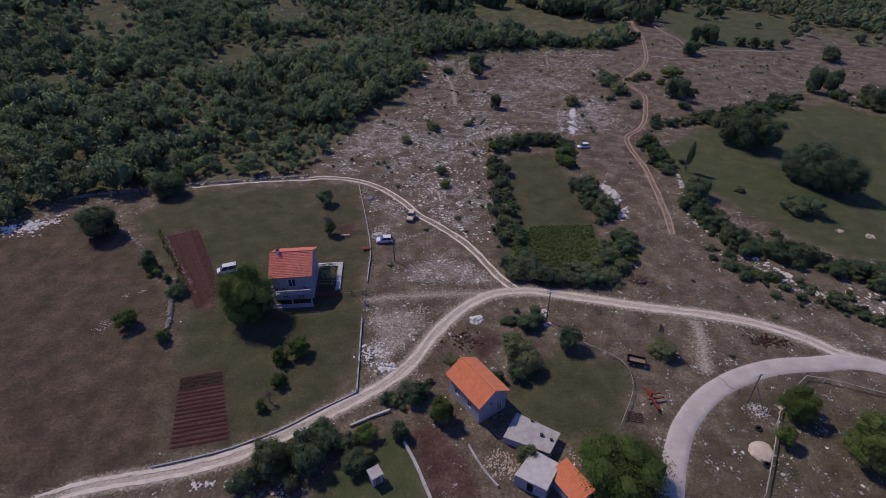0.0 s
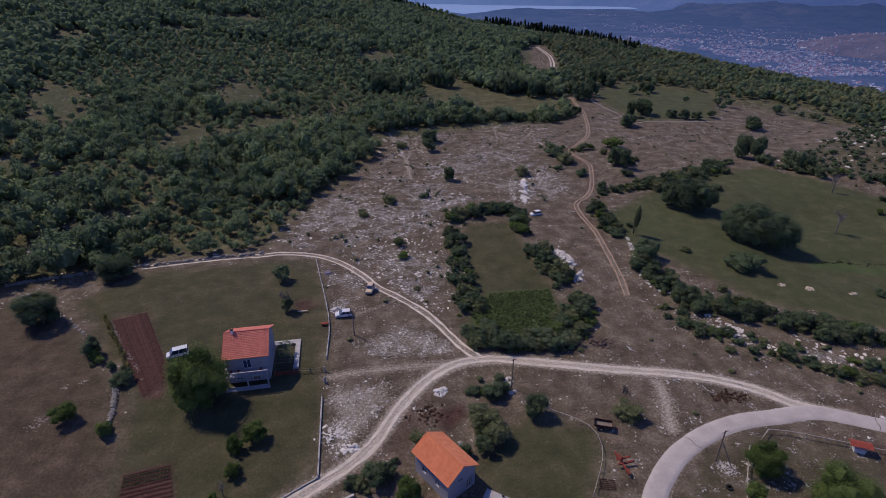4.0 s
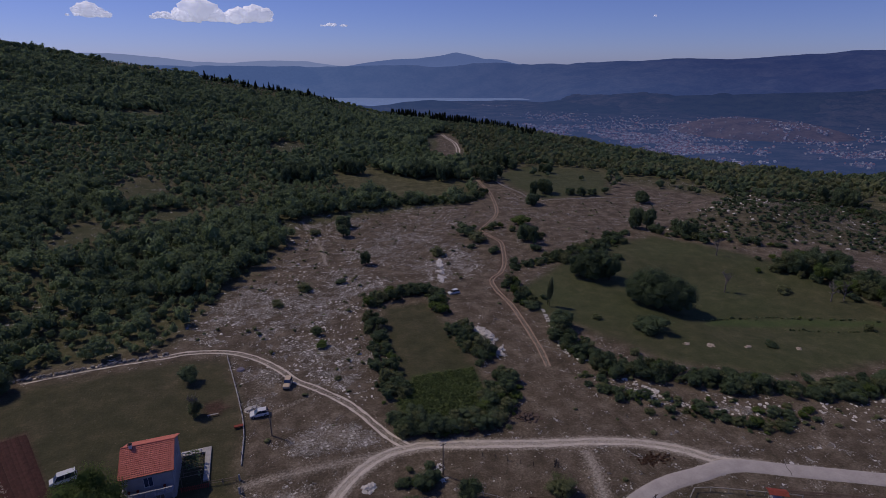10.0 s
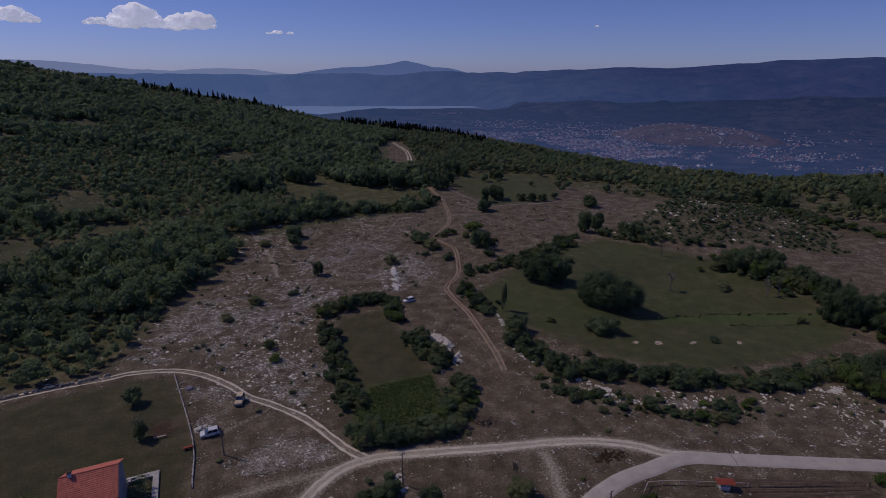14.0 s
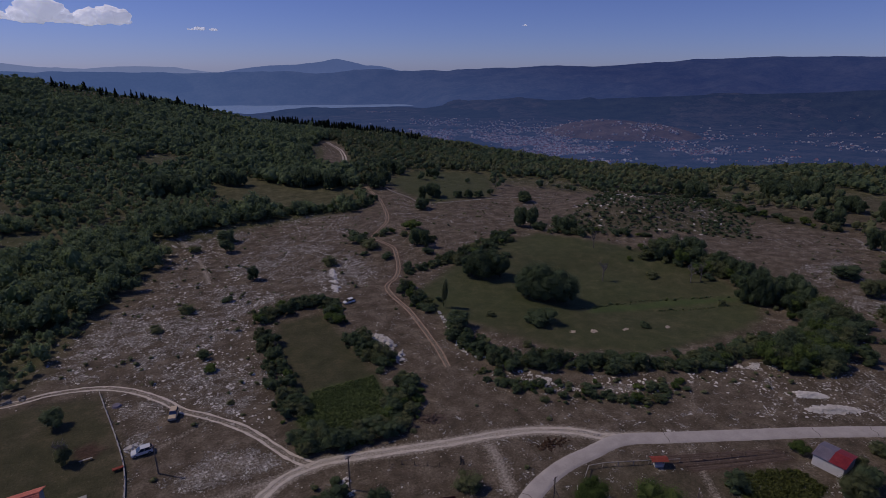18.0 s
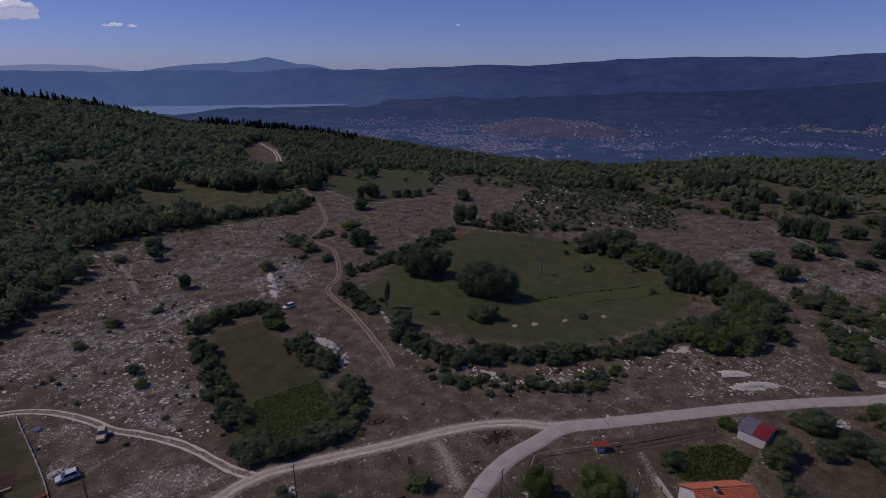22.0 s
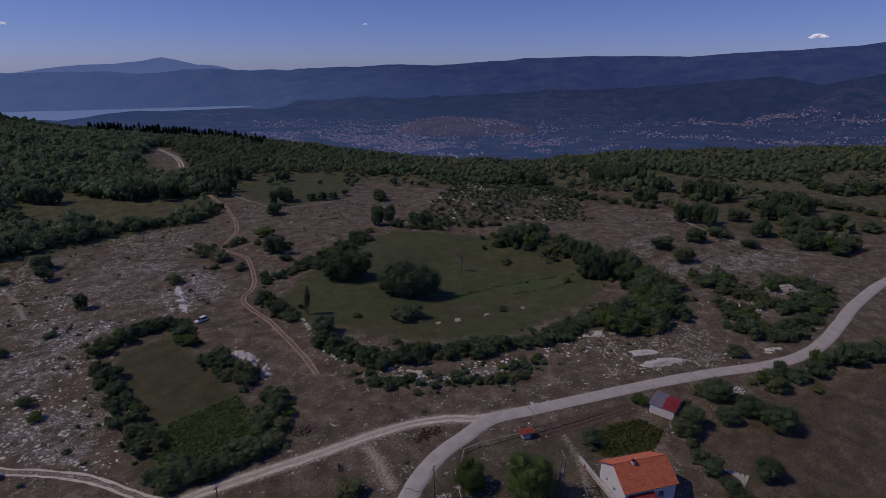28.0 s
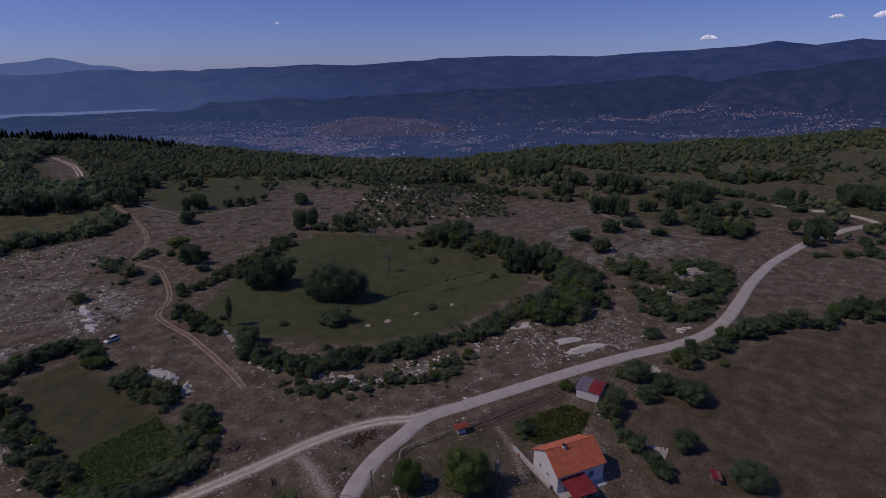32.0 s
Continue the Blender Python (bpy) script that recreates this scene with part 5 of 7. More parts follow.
dens = np.maximum(dens, thick_wood)
for n_ in FIELDS:
    dens = dens * (1 - 0.97 * area(x, y, PLAN[n_], 2.5))
dens = dens * (1 - area(x, y, PLAN["bare_far"], 2.0))
dens = np.where(line_distance(x, y, PLAN["path"]) < 5, 0, dens)
dens = np.where(line_distance(x, y, PLAN["path_far"]) < 4, 0, dens)
dens = np.where(line_distance(x, y, PLAN["road"]) < 6, 0, dens)
dens = np.where(line_distance(x, y, PLAN["far_lane"]) < 5, 0, dens) * (1 - area(x, y, WOOD, 2.0))
keep = (rng.random(len(x)) < dens) & (r < rim + 30) & in_view(x, y)
xy2 = xy[keep]
size = rng.uniform(3.0, 6.2, len(xy2)) * (0.8 + 0.75 * fractal(xy2[:, 0], xy2[:, 1], 30, 19))
pale = rng.random(len(xy2)) < 0.2 + 0.5 * (fractal(xy2[:, 0], xy2[:, 1], 50, 37) > 0.5)
stand("shelf_copses", xy2[~pale], size[~pale], FARTREES, M_WOODOAK, "scattered copses on the far shelf above the valley")
stand("shelf_scrub", xy2[pale], size[pale], FARTREES, M_LEAF_DRY, "dusty green scrub on the far shelf")

# pines on the crest
rng = np.random.default_rng(9)
a = np.radians(np.concatenate((rng.uniform(-8.5, 3.5, 80), rng.uniform(9, 24, 230))))
rr_ = np.interp(np.degrees(a), RIM_AZ, RIM_R) + rng.uniform(-14, 12, len(a))
stand("crest_pines", np.stack((rr_ * np.sin(a), rr_ * np.cos(a)), 1), rng.uniform(4.5, 9, len(a)), PINES, M_CONIFER, "dark row of pines along the crest", (0.85, 1.2))

# x, y, width, height of single trees and bushes
SINGLES = (
    ('tree', 'walnut', ((-37.0, 77.4, 12.6, 11.2), (-59.2, 74.4, 5.4, 3.5), (-25.6, 67.5, 4.9, 3.6), (-28.3, 65.3, 3.4, 3.0), (-27.4, 60.3, 2.9, 2.6), (-29.0, 55.4, 2.3, 2.0), (-50.9, 70.7, 3.2, 2.8), (-11.6, 50.1, 4.2, 2.4), (-0.5, 53.2, 4.6, 5.2), (23.6, 42.6, 14.6, 7.0), (55.0, 54.4, 7.4, 4.8), (50.1, 49.0, 3.8, 3.4), (61, 46.1, 10.2, 8.5))),
    ('tree', 'oak', ((-30, 119.4, 5.7, 3.9), (-85.3, 135.5, 12.7, 7.3), (-72.1, 124.6, 10.6, 6.1), (-79.5, 105.4, 11.0, 7.6), (-18.2, 50.5, 5.2, 3), (-12.7, 45, 5, 2.9), (-19.5, 45.1, 5.5, 4.8), (-5.4, 57.6, 5.6, 3.2), (-6.7, 50.4, 3.6, 3.1), (22.3, 68.8, 5.4, 4.1), (18.3, 186.2, 5.2, 5.4), (13.3, 222, 7.4, 5.2), (114.1, 36.8, 8.0, 4.8), (113.3, 29.8, 7.2, 4.4), (113.0, 23.8, 8.6, 5.2), (107.3, 31.7, 6.0, 3.8), (100.7, 36.1, 6.0, 4.4), (95.9, 20, 6.0, 3.8), (93.2, 8.4, 8, 4.8), (86.8, 22.4, 4.6, 2.8), (101.8, 130.6, 21.6, 12.3), (92.8, 154.1, 18.8, 10.8), (142.3, 203.8, 17.4, 11.8), (64.9, 122.6, 9.2, 5.2), (153.6, 186.3, 14.8, 8.5))),
    ('tree', 'oak', ((168.6, 109.1, 13.7, 9), (180.9, 137.9, 12.8, 7.3), (172.9, 97.3, 13.5, 7.7), (157.5, 96.8, 12.7, 11.4), (14.4, 235, 9.3, 5.8), (154.9, 332.6, 12.1, 6.9), (124.9, 273.8, 17.9, 10.2), (140.9, 266.8, 7.1, 4.3), (146, 263.7, 6.4, 5.4), (152.7, 263.7, 6.5, 4.5), (162.4, 267, 5.6, 4.1), (33.2, 295.7, 8.3, 4.7), (109.4, 314.4, 21.8, 12.5), (67.2, 330.9, 25.7, 14.7), (83.7, 322.3, 25.4, 14.5), (29.4, 340.2, 20.5, 11.7), (-2.3, 322.7, 31.4, 17.9), (133.1, 352.2, 20.6, 11.8), (277.2, 223, 23.3, 13.3), (321.4, 184.6, 43.6, 24.9), (308.7, 151.6, 20.7, 11.8), (308.9, 125, 30.7, 17.5), (249.2, 101.5, 23.6, 13.5), (310.3, 82.1, 27.9, 19.1))),
    ('tree', 'oak', ((269.3, 64.8, 14.8, 9.2), (171.4, 245.4, 11.6, 6.7), (284.9, 80.3, 14.7, 11.7), (252.3, 59.1, 15.8, 9.1), (286.9, 58.8, 16.2, 9.2), (273, 24.3, 16.7, 9.5), (261.6, 17.1, 17.4, 10), (329.3, 38.9, 18.2, 10.4), (348.3, 9.1, 33.1, 18.9), (222.8, 90.5, 10.8, 6.2))),
    ('tree', 'dusty', ((-26.6, 105.4, 3.7, 4.3), (-24.7, 45.2, 6.1, 5.8), (11.6, 45.9, 4.1, 3.2), (13, 67.6, 6.4, 3.7), (14.3, 63.8, 5.7, 3.7), (96.9, 35.6, 6.6, 4.6))),
    ('bush', 'dusty', ((-63.4, 92.8, 4.6, 5.1), (-27.5, 61.4, 2.6, 1.5), (-2.5, 164.9, 2.5, 3), (-0.5, 135.3, 3.2, 2.7), (0.3, 128.3, 4, 2.3), (1.8, 226.2, 6.4, 3.7), (8.4, 170.1, 4, 2.3), (133.8, 22.5, 3.3, 1.9), (148.5, 130.6, 5.7, 3.3), (114.5, 100.6, 3.7, 2.1), (-0.8, 137.1, 3.8, 2.2), (-11.7, 156.7, 4.7, 2.7), (64.1, 211.2, 10, 5.7), (61.2, 193.9, 4, 2.3), (-2.9, 167.3, 5.9, 3.4), (78.1, 216.4, 5.2, 4), (84.7, 185.2, 5.8, 3.3), (70.9, 173.9, 4.4, 3.2), (68.1, 186.9, 5.7, 3.3), (89.9, 172.6, 4.9, 5), (194.6, 81.4, 12, 6.8), (137, 41.2, 6, 3.4), (175.3, 60.6, 5.4, 3.1))),
    ('bush', 'walnut', ((-51.2, 71.6, 2.6, 1.7),)),
    ('bush', 'oak', ((-53.5, 83.6, 4.6, 2.9), (1.3, 65.3, 3.1, 1.8), (15.3, 74.3, 5.6, 3.2), (38.3, 67.3, 6.2, 3.5), (40, 102.7, 4.9, 3.5), (46.8, 189, 6.7, 5), (14.3, 158.2, 2.3, 1.3), (99.7, 47.2, 4.5, 3.2), (80.7, 46.1, 5.7, 3.5), (129, 29.1, 7.3, 4.1), (88.4, 115, 10.4, 5.9), (147.8, 101.3, 3.1, 2.7), (77.3, 125.2, 3.5, 2), (76.7, 105, 3.2, 2.2), (110.7, 168.3, 4.6, 2.7), (3.2, 112.3, 2.2, 1.2), (65.4, 201.7, 9.6, 5.5), (91.8, 218.2, 10.7, 6.1), (87.1, 196.3, 15, 8.6), (114.2, 254.4, 12.4, 7.1), (276.3, 144.4, 17.2, 9.8), (270.9, 91.8, 12.7, 7.3), (254.4, 75.8, 14.8, 8.4), (236.8, 87, 11.3, 6.5))),
    ('bush', 'oak', ((203.4, 96.4, 11.4, 6.5), (293.6, 45.3, 9.9, 5.7), (231.5, 72.5, 8.2, 5), (256.7, 45.7, 11.7, 6.7))),
)

# ---- single trees, bushes and hedges on the shelf ----
TREE_LABEL = {"oak": "dark green broad oak with a dense crown", "walnut": "bright green fruit tree in the grass", "dusty": "grey-green airy tree on dry ground"}
for form, kind, rows in SINGLES:
    for x, y, wide, tall in rows:
        if 11.5 < wide < 23 and kind != "walnut" and math.hypot(x, y) < 195:
            ux, uy = y / math.hypot(x, y), -x / math.hypot(x, y)
            tree(kind, x, y, wide * 0.78, max(tall, wide * 0.5), "large dark green oak with a dense rounded crown")
            for s in (-1, 1):
                tree(kind, x + ux * s * wide * 0.27, y + uy * s * wide * 0.27, wide * 0.5, max(tall, wide * 0.5) * 0.8, "dark green oak beside a larger oak")
        elif wide > 11.5 and kind != "walnut":
            count = max(3, int((wide / 6.2) ** 2 * 0.75))
            deep = min(wide * 0.42, tall * 0.9)
            for q in range(count):
                a, u = RNG.uniform(0, 6.283), math.sqrt(RNG.random())
                ux, uy = y / math.hypot(x, y), -x / math.hypot(x, y)
                px, py = math.cos(a) * u * (wide / 2 - 2.6), math.sin(a) * u * deep
                w = RNG.uniform(5.4, 8.2)
                tree(kind, x + ux * px + uy * py * -1, y + uy * px + ux * py, w, max(4.0, min(tall, 10.5)) * RNG.uniform(0.7, 1.0), "dark green oak in a dense clump of trees")
        elif form == "tree":
            tree(kind, x, y, wide, tall, TREE_LABEL[kind])
        else:
            bush(x, y, wide, tall, "grey-green bush on dry stony ground" if kind == "dusty" else "round dark green bush on stony ground")
for x, y, tall in ((131.2, 136.7, 7), (148, 161.4, 6), (158.6, 118.1, 6), (155.5, 119.5, 6), (-28.0, 56.8, 2.6), (-26.5, 105.3, 5), (89.7, 162, 6), (16.5, 132, 2.5)):
    bare_tree(x, y, tall)
spawn("tree", 68.1, 136.6, "slim poplar with a narrow ragged crown", "tree", "single trees", (("trunk", TREES["dusty"][0][0]), ("crown", TREES["dusty"][0][1])), 2.2, 9.5)

for nm, wide, lo, hi, every, tall in (
        ("hedge_b1", 3.6, 3.2, 5.0, 1.8, 0.8), ("hedge_b2", 4.6, 3.4, 5.0, 1.7, 0.9), ("hedge_b3", 4.6, 3.6, 5.2, 1.8, 0.75), ("hedge_b4", 4.0, 2.8, 4.4, 1.9, 0.9),
        ("hedge_c1", 6.5, 3.0, 5.4, 2.1, 0.85), ("hedge_c2", 11.0, 4.5, 7.5, 3.5, 1.0), ("hedge_c3", 5.0, 2.6, 5.0, 2.4, 0.75), ("hedge_c4", 5.5, 3.0, 5.0, 2.4, 0.9), ("hedge_c5", 5.5, 3.2, 5.2, 2.4, 0.9),
        ("hedge_c6", 3.5, 2.0, 3.8, 2.8, 0.65), ("hedge_d", 4.0, 3.0, 5.5, 3.4, 0.9), ("hedge_e", 7.5, 3.4, 6.0, 2.6, 0.75), ("hedge_f", 5.0, 3.4, 6.6, 2.8, 0.95), ("hedge_g", 3.0, 3.0, 4.8, 2.8, 1.0),
        ("hedge_h", 3.0, 2.8, 4.6, 2.6, 0.9), ("hedge_i", 5.0, 2.8, 4.8, 2.1, 1.0), ("hedge_j", 2.4, 2.0, 3.4, 1.9, 0.8), ("hedge_k", 2.4, 2.0, 3.6, 2.2, 0.8), ("hedge_l", 2.0, 2.4, 4.5, 4.0, 0.8),
        ("hedge_m", 2.0, 2.0, 3.4, 2.2, 0.9), ("hedge_n", 4.0, 3.0, 5.5, 3.2, 0.8), ("hedge_r", 6.0, 2.6, 5.2, 2.8, 0.9), ("hedge_diag", 3.0, 2.2, 4.2, 2.0, 0.75),
        ("hedge_shelf_a", 4.0, 4.0, 7.0, 4.0, 0.8), ("hedge_shelf_d", 7.0, 5.0, 9.0, 4.2, 0.85), ("hedge_shelf_e", 4.0, 4.5, 8.0, 4.2, 0.8), ("hedge_shelf_f", 7.0, 5.0, 9.0, 4.6, 0.85)):
    hedge(PLAN[nm], wide, lo, hi, every, "overgrown hedge of dense green bushes along a field", tall)

hedge(PLAN["hedge_c2"], 12.0, 5.0, 8.5, 4.2, "tall dark thicket beside the meadow", 1.0)
hedge(((89.2, 88.4), (92.9, 85.4), (99.5, 82.3), (105.6, 79.7), (112.6, 77.6), (122.6, 76), (134, 75)), 4.0, 2.6, 4.8, 2.2, "overgrown hedge of dense green bushes along a field", 0.8)
hedge(((59.3, 98.4), (61.6, 92.4), (67.1, 86.4), (76.4, 80.5), (80.5, 76.2), (88.5, 73.4), (97.7, 73.8)), 4.0, 1.6, 3.6, 2.4, "low grey-green bushes among pale stones", 0.65)
hedge(((144.4, 71.5), (156.8, 70.8), (167.9, 72.4)), 6.0, 2.6, 5.0, 2.6, "low spreading bushes on stony ground", 0.7)
hedge(((179.7, 69.6), (184.6, 61), (177, 50.4), (176, 42), (185.6, 36.7)), 8.0, 4.0, 6.2, 3.0, "dense dark thicket round a bare rock slab", 0.8)
hedge(PLAN["meadow_line"], 0.5, 0.7, 1.4, 1.0, "thin line of weeds across the meadow", 0.6)
hedge(PLAN["meadow_line_b"], 0.5, 0.6, 1.2, 1.2, "thin line of weeds across the meadow", 0.6)

# dwarf scrub between the rocks
xy, rng = jittered(-60, 330, 60, 330, 2.6, 31)
x, y = xy.T
dens = np.zeros(len(x))
for ring, w in (("rocks_a", 0.13), ("stony", 0.07), ("rocks_d", 0.14), ("rocks_e", 0.06), ("hedge_rock", 0.3)):
    dens = np.maximum(dens, w * area(x, y, PLAN[ring], 4.0))
dens = dens * (0.3 + 1.5 * fractal(x, y, 12, 83)) + 0.012
for ln, w in (("track", 3.0), ("track_up", 2.5), ("path", 2.5), ("road", 3.2)):
    dens = np.where(line_distance(x, y, PLAN[ln]) < w, 0, dens)
for ring in ("yard", "left_field", "bush_field", "hollow", "crop", "garden_grass", "h3_yard", "red_field"):
    dens = dens * (1 - area(x, y, PLAN[ring], 0.5))
xy = xy[(rng.random(len(x)) < dens) & (np.hypot(x, y) < 330)]
size = rng.uniform(0.5, 1.9, len(xy)) 
kx, krng = jittered(140, 310, 130, 280, 2.9, 33)
kd = area(kx[:, 0], kx[:, 1], PLAN["knoll_rock"], 5.0) * np.clip(0.6 + 2.4 * (fractal(kx[:, 0], kx[:, 1], 15, 87) - 0.42), 0.05, 0.95)
kx = kx[krng.random(len(kx)) < kd]
tagged(stand("knoll_scrub", kx, krng.uniform(1.0, 3.4, len(kx)), WOODTREES, M_OAK, "dark thorny scrub between the rocks of the knoll", (0.5, 0.85)), "", "scrub")
tagged(stand("dwarf_scrub", xy, size, WOODTREES, M_LEAF_DRY, "low thorny scrub scattered over stony pasture", (0.45, 0.8)), "", "scrub")

# low crops
PATCHES = (("crop", "bean_crop", "dense low green crop between hedges", M_CROP, 0.24, 0.5, 0.5), ("veg_patch", "vegetable_crop", "leafy green vegetable patch beside the house", M_VEG, 0.28, 0.6, 0.5))
for ring, nm, label, mat, lo, hi, step in PATCHES:
    pts = np.array(PLAN[ring])
    xy, rng = jittered(pts[:, 0].min(), pts[:, 0].max(), pts[:, 1].min(), pts[:, 1].max(), step, 12)
    xy = xy[area(xy[:, 0], xy[:, 1], PLAN[ring], 0.2) > 0.5]
    protos = []
    for q in range(4):
        g = np.random.default_rng(800 + q)
        protos.append(leaves(g, [(0, 0, 0.35, 0.6, 0.5)], 12, 0.42, 0.5))
    tagged(stand(nm, xy, rng.uniform(lo, hi, len(xy)) * 1.3, protos, mat, label), label, "crop")

# ---- loose stones ----
STONES = []
for q in range(8):
    g = np.random.default_rng(900 + q)
    STONES.append((ICO_V * (1 + 0.28 * g.normal(size=(12, 1)).clip(-1.4, 1.4)) * g.uniform(0.6, 1.1, 3) * (1, 1, 0.62), ICO_F))


def stones(name, xy, sizes, label, mat=M_LIME_GREY, name_cat="stones"):
    ob = stand(name, xy, sizes, STONES, mat, label, (0.6, 1.1))
    return tagged(ob, label, name_cat)


for q, (ring, count, lo, hi, thr, mat) in enumerate((("rocks_a", 6500, 0.10, 0.7, 0.535, M_LIME), ("rocks_b", 3600, 0.06, 0.36, 0.42, M_LIME), ("rocks_c", 2600, 0.06, 0.32, 0.40, M_LIME), ("rocks_g", 900, 0.06, 0.35, 0.36, M_LIME), ("orange", 1600, 0.05, 0.22, 0.40, M_LIME_GREY), ("knoll_rock", 650, 0.25, 1.3, 0.54, M_LIME), ("stony", 1800, 0.12, 0.6, 0.5, M_LIME_GREY),
                                                     ("rocks_d", 6000, 0.1, 0.55, 0.5, M_LIME_GREY), ("rocks_e", 3500, 0.1, 0.55, 0.49, M_LIME), ("hedge_rock", 2200, 0.15, 0.7, 0.56, M_LIME), ("left_rock", 260, 0.2, 0.8, 0.3, M_LIME))):
    pts, rng = np.array(PLAN[ring]), np.random.default_rng(40 + q)
    xy = np.stack((rng.uniform(pts[:, 0].min(), pts[:, 0].max(), count * 5), rng.uniform(pts[:, 1].min(), pts[:, 1].max(), count * 5)), 1)
    ok = (area(xy[:, 0], xy[:, 1], PLAN[ring], 3.0) > 0.4) & (fractal(xy[:, 0], xy[:, 1], 7, 33) * 0.6 + fractal(xy[:, 0], xy[:, 1], 16, 21) * 0.4 > thr)
    for ln, w in (("track", 2.2), ("track_up", 1.9), ("path", 1.6), ("road", 2.6)):
        ok &= line_distance(xy[:, 0], xy[:, 1], PLAN[ln]) > w
    xy = xy[ok][:count]
    sz = lo + (hi - lo) * rng.random(len(xy)) ** 2.6
    stones("field_stones", xy, sz, "grey limestone rubble breaking through the turf", mat)


def heap(name, cx, cy, rx, ry, yaw, high, count, lo, hi, label, mat=M_LIME, seed=0):
    """A heap of stones, several layers deep."""
    g = np.random.default_rng(seed + 70)
    a, u = g.uniform(0, 6.283, count), np.sqrt(g.random(count))
    px, py = np.cos(a) * u * rx, np.sin(a) * u * ry
    c, s = math.cos(radians(yaw)), math.sin(radians(yaw))
    x, y = cx + px * c - py * s, cy + px * s + py * c
    k = (fractal(x, y, 2.6, seed) > 0.44) if count > 100 else np.ones(count, bool)
    x, y, u, count = x[k], y[k], u[k] * 1.0, int(k.sum())
    x, y = x + g.normal(size=count) * ry * 0.18, y + g.normal(size=count) * ry * 0.18
    z = height(x, y) + high * np.clip(1 - u ** 1.6, 0, 1) * g.random(count) - 0.05
    sz = lo + (hi - lo) * g.random(count) ** 1.8
    vs, fs = [], []
    for q in range(count):
        pv, pf = STONES[q % 8]
        t_ = g.uniform(0, 6.283)
        w = pv * sz[q]
        vs.append(np.stack((w[:, 0] * math.cos(t_) - w[:, 1] * math.sin(t_) + x[q], w[:, 0] * math.sin(t_) + w[:, 1] * math.cos(t_) + y[q], w[:, 2] + z[q]), 1))
        fs.append(pf + 12 * q)
    return tagged(new(name, tri_mesh(name, np.vstack(vs), np.vstack(fs), mat)), label, "stone heap", kind="stuff")


heap("stone_heap", 120.4, 58.2, 4.6, 1.1, -33, 0.8, 1100, 0.12, 0.4, "long white heap of cleared limestone", M_LIME, 1)
heap("stone_heap", 119.8, 52.3, 5.6, 1.3, -27, 0.9, 1300, 0.12, 0.42, "long white heap of cleared limestone", seed=2)
heap("stone_heap", 43.6, 119.8, 9.8, 1.9, 94, 0.9, 1200, 0.15, 0.6, "bank of white stones beside a hedge", seed=3)
heap("stone_heap", 43.4, 174.0, 11.5, 1.0, 78, 0.5, 190, 0.3, 1.0, "white bedrock slabs in a row", seed=4)
heap("stone_heap", 40.4, 87.6, 3.0, 1.5, -14, 0.8, 100, 0.25, 0.5, "dark heap of field stones beside the track", M_ROWS, 5)
heap("stone_heap", 6.2, 76, 1.4, 0.9, 50, 0.6, 60, 0.2, 0.6, "pale stone pile beside the track", seed=6)
heap("stone_heap", 19.4, 76.4, 2.4, 1.4, 90, 0.5, 120, 0.12, 0.4, "pale rubble round the foot of a pole", seed=7)
heap("stone_heap", -12.4, 66.8, 2.4, 2.8, 40, 0.35, 340, 0.06, 0.3, "scattered pale boulders in the rough grass", seed=8)
heap("stone_heap", -9.8, 64, 1.2, 0.9, 10, 0.6, 24, 0.3, 0.7, "pale boulders beside the track", seed=9)
heap("stone_heap", -15.4, 104.8, 1.5, 1.2, 0, 0.5, 60, 0.15, 0.5, "stone pile behind a parked car", seed=10)
heap("stone_heap", 49.6, 54.8, 1.9, 1.4, -50, 0.5, 220, 0.06, 0.2, "gravel pile at the foot of a pole", seed=11)
heap("stone_heap", 194.5, 46.5, 7.5, 3.6, 110, 1.6, 90, 0.8, 2.2, "pale grey bedrock slab among bushes", M_LIME_GREY, 12)
heap("stone_heap", 119.5, 35.2, 2.6, 1.6, -20, 1.2, 200, 0.1, 0.4, "pale rubble heap beside the road", M_LIME, 13)
heap("stone_heap", 7.5, 62.8, 1.6, 0.8, 60, 0.5, 70, 0.12, 0.4, "rubble behind the house", M_LIME_GREY, 14)
heap("stone_heap", 8.2, 45.5, 2.4, 2.2, 0, 0.3, 420, 0.05, 0.2, "rubble and broken concrete in the yard", M_SAND, 15)
heap("stone_heap", 147, 36, 3.0, 1.0, -20, 0.5, 120, 0.12, 0.45, "white stones by the roadside", M_LIME, 16)
heap("stone_heap", 138, 71, 9, 1.6, -35, 0.6, 200, 0.2, 0.8, "white stones at the foot of the hedge", M_LIME, 18)
heap("stone_heap", 168, 54, 9, 2.4, -60, 0.4, 170, 0.15, 0.6, "pale limestone ledges by the bushes", M_LIME, 19)
heap("stone_heap", 70, 87.5, 9, 1.4, -42, 0.25, 420, 0.08, 0.36, "pale stones between the hedge bushes", M_LIME, 26)
heap("stone_heap", 86, 78, 9, 1.4, -28, 0.25, 420, 0.08, 0.34, "pale stones between the hedge bushes", M_LIME_GREY, 27)
heap("stone_heap", 153, 66, 7, 1.4, 4, 0.3, 220, 0.15, 0.6, "pale limestone rubble under the bushes", M_LIME, 28)
heap("stone_heap", -62.8, 74.7, 3.2, 1.6, 30, 0.1, 150, 0.06, 0.24, "scattered pale stones in the pasture", M_LIME_GREY, 21)
heap("stone_heap", -62.6, 84.0, 2.2, 0.7, 25, 0.15, 110, 0.08, 0.26, "scattered pale stones in the pasture", M_LIME_GREY, 22)
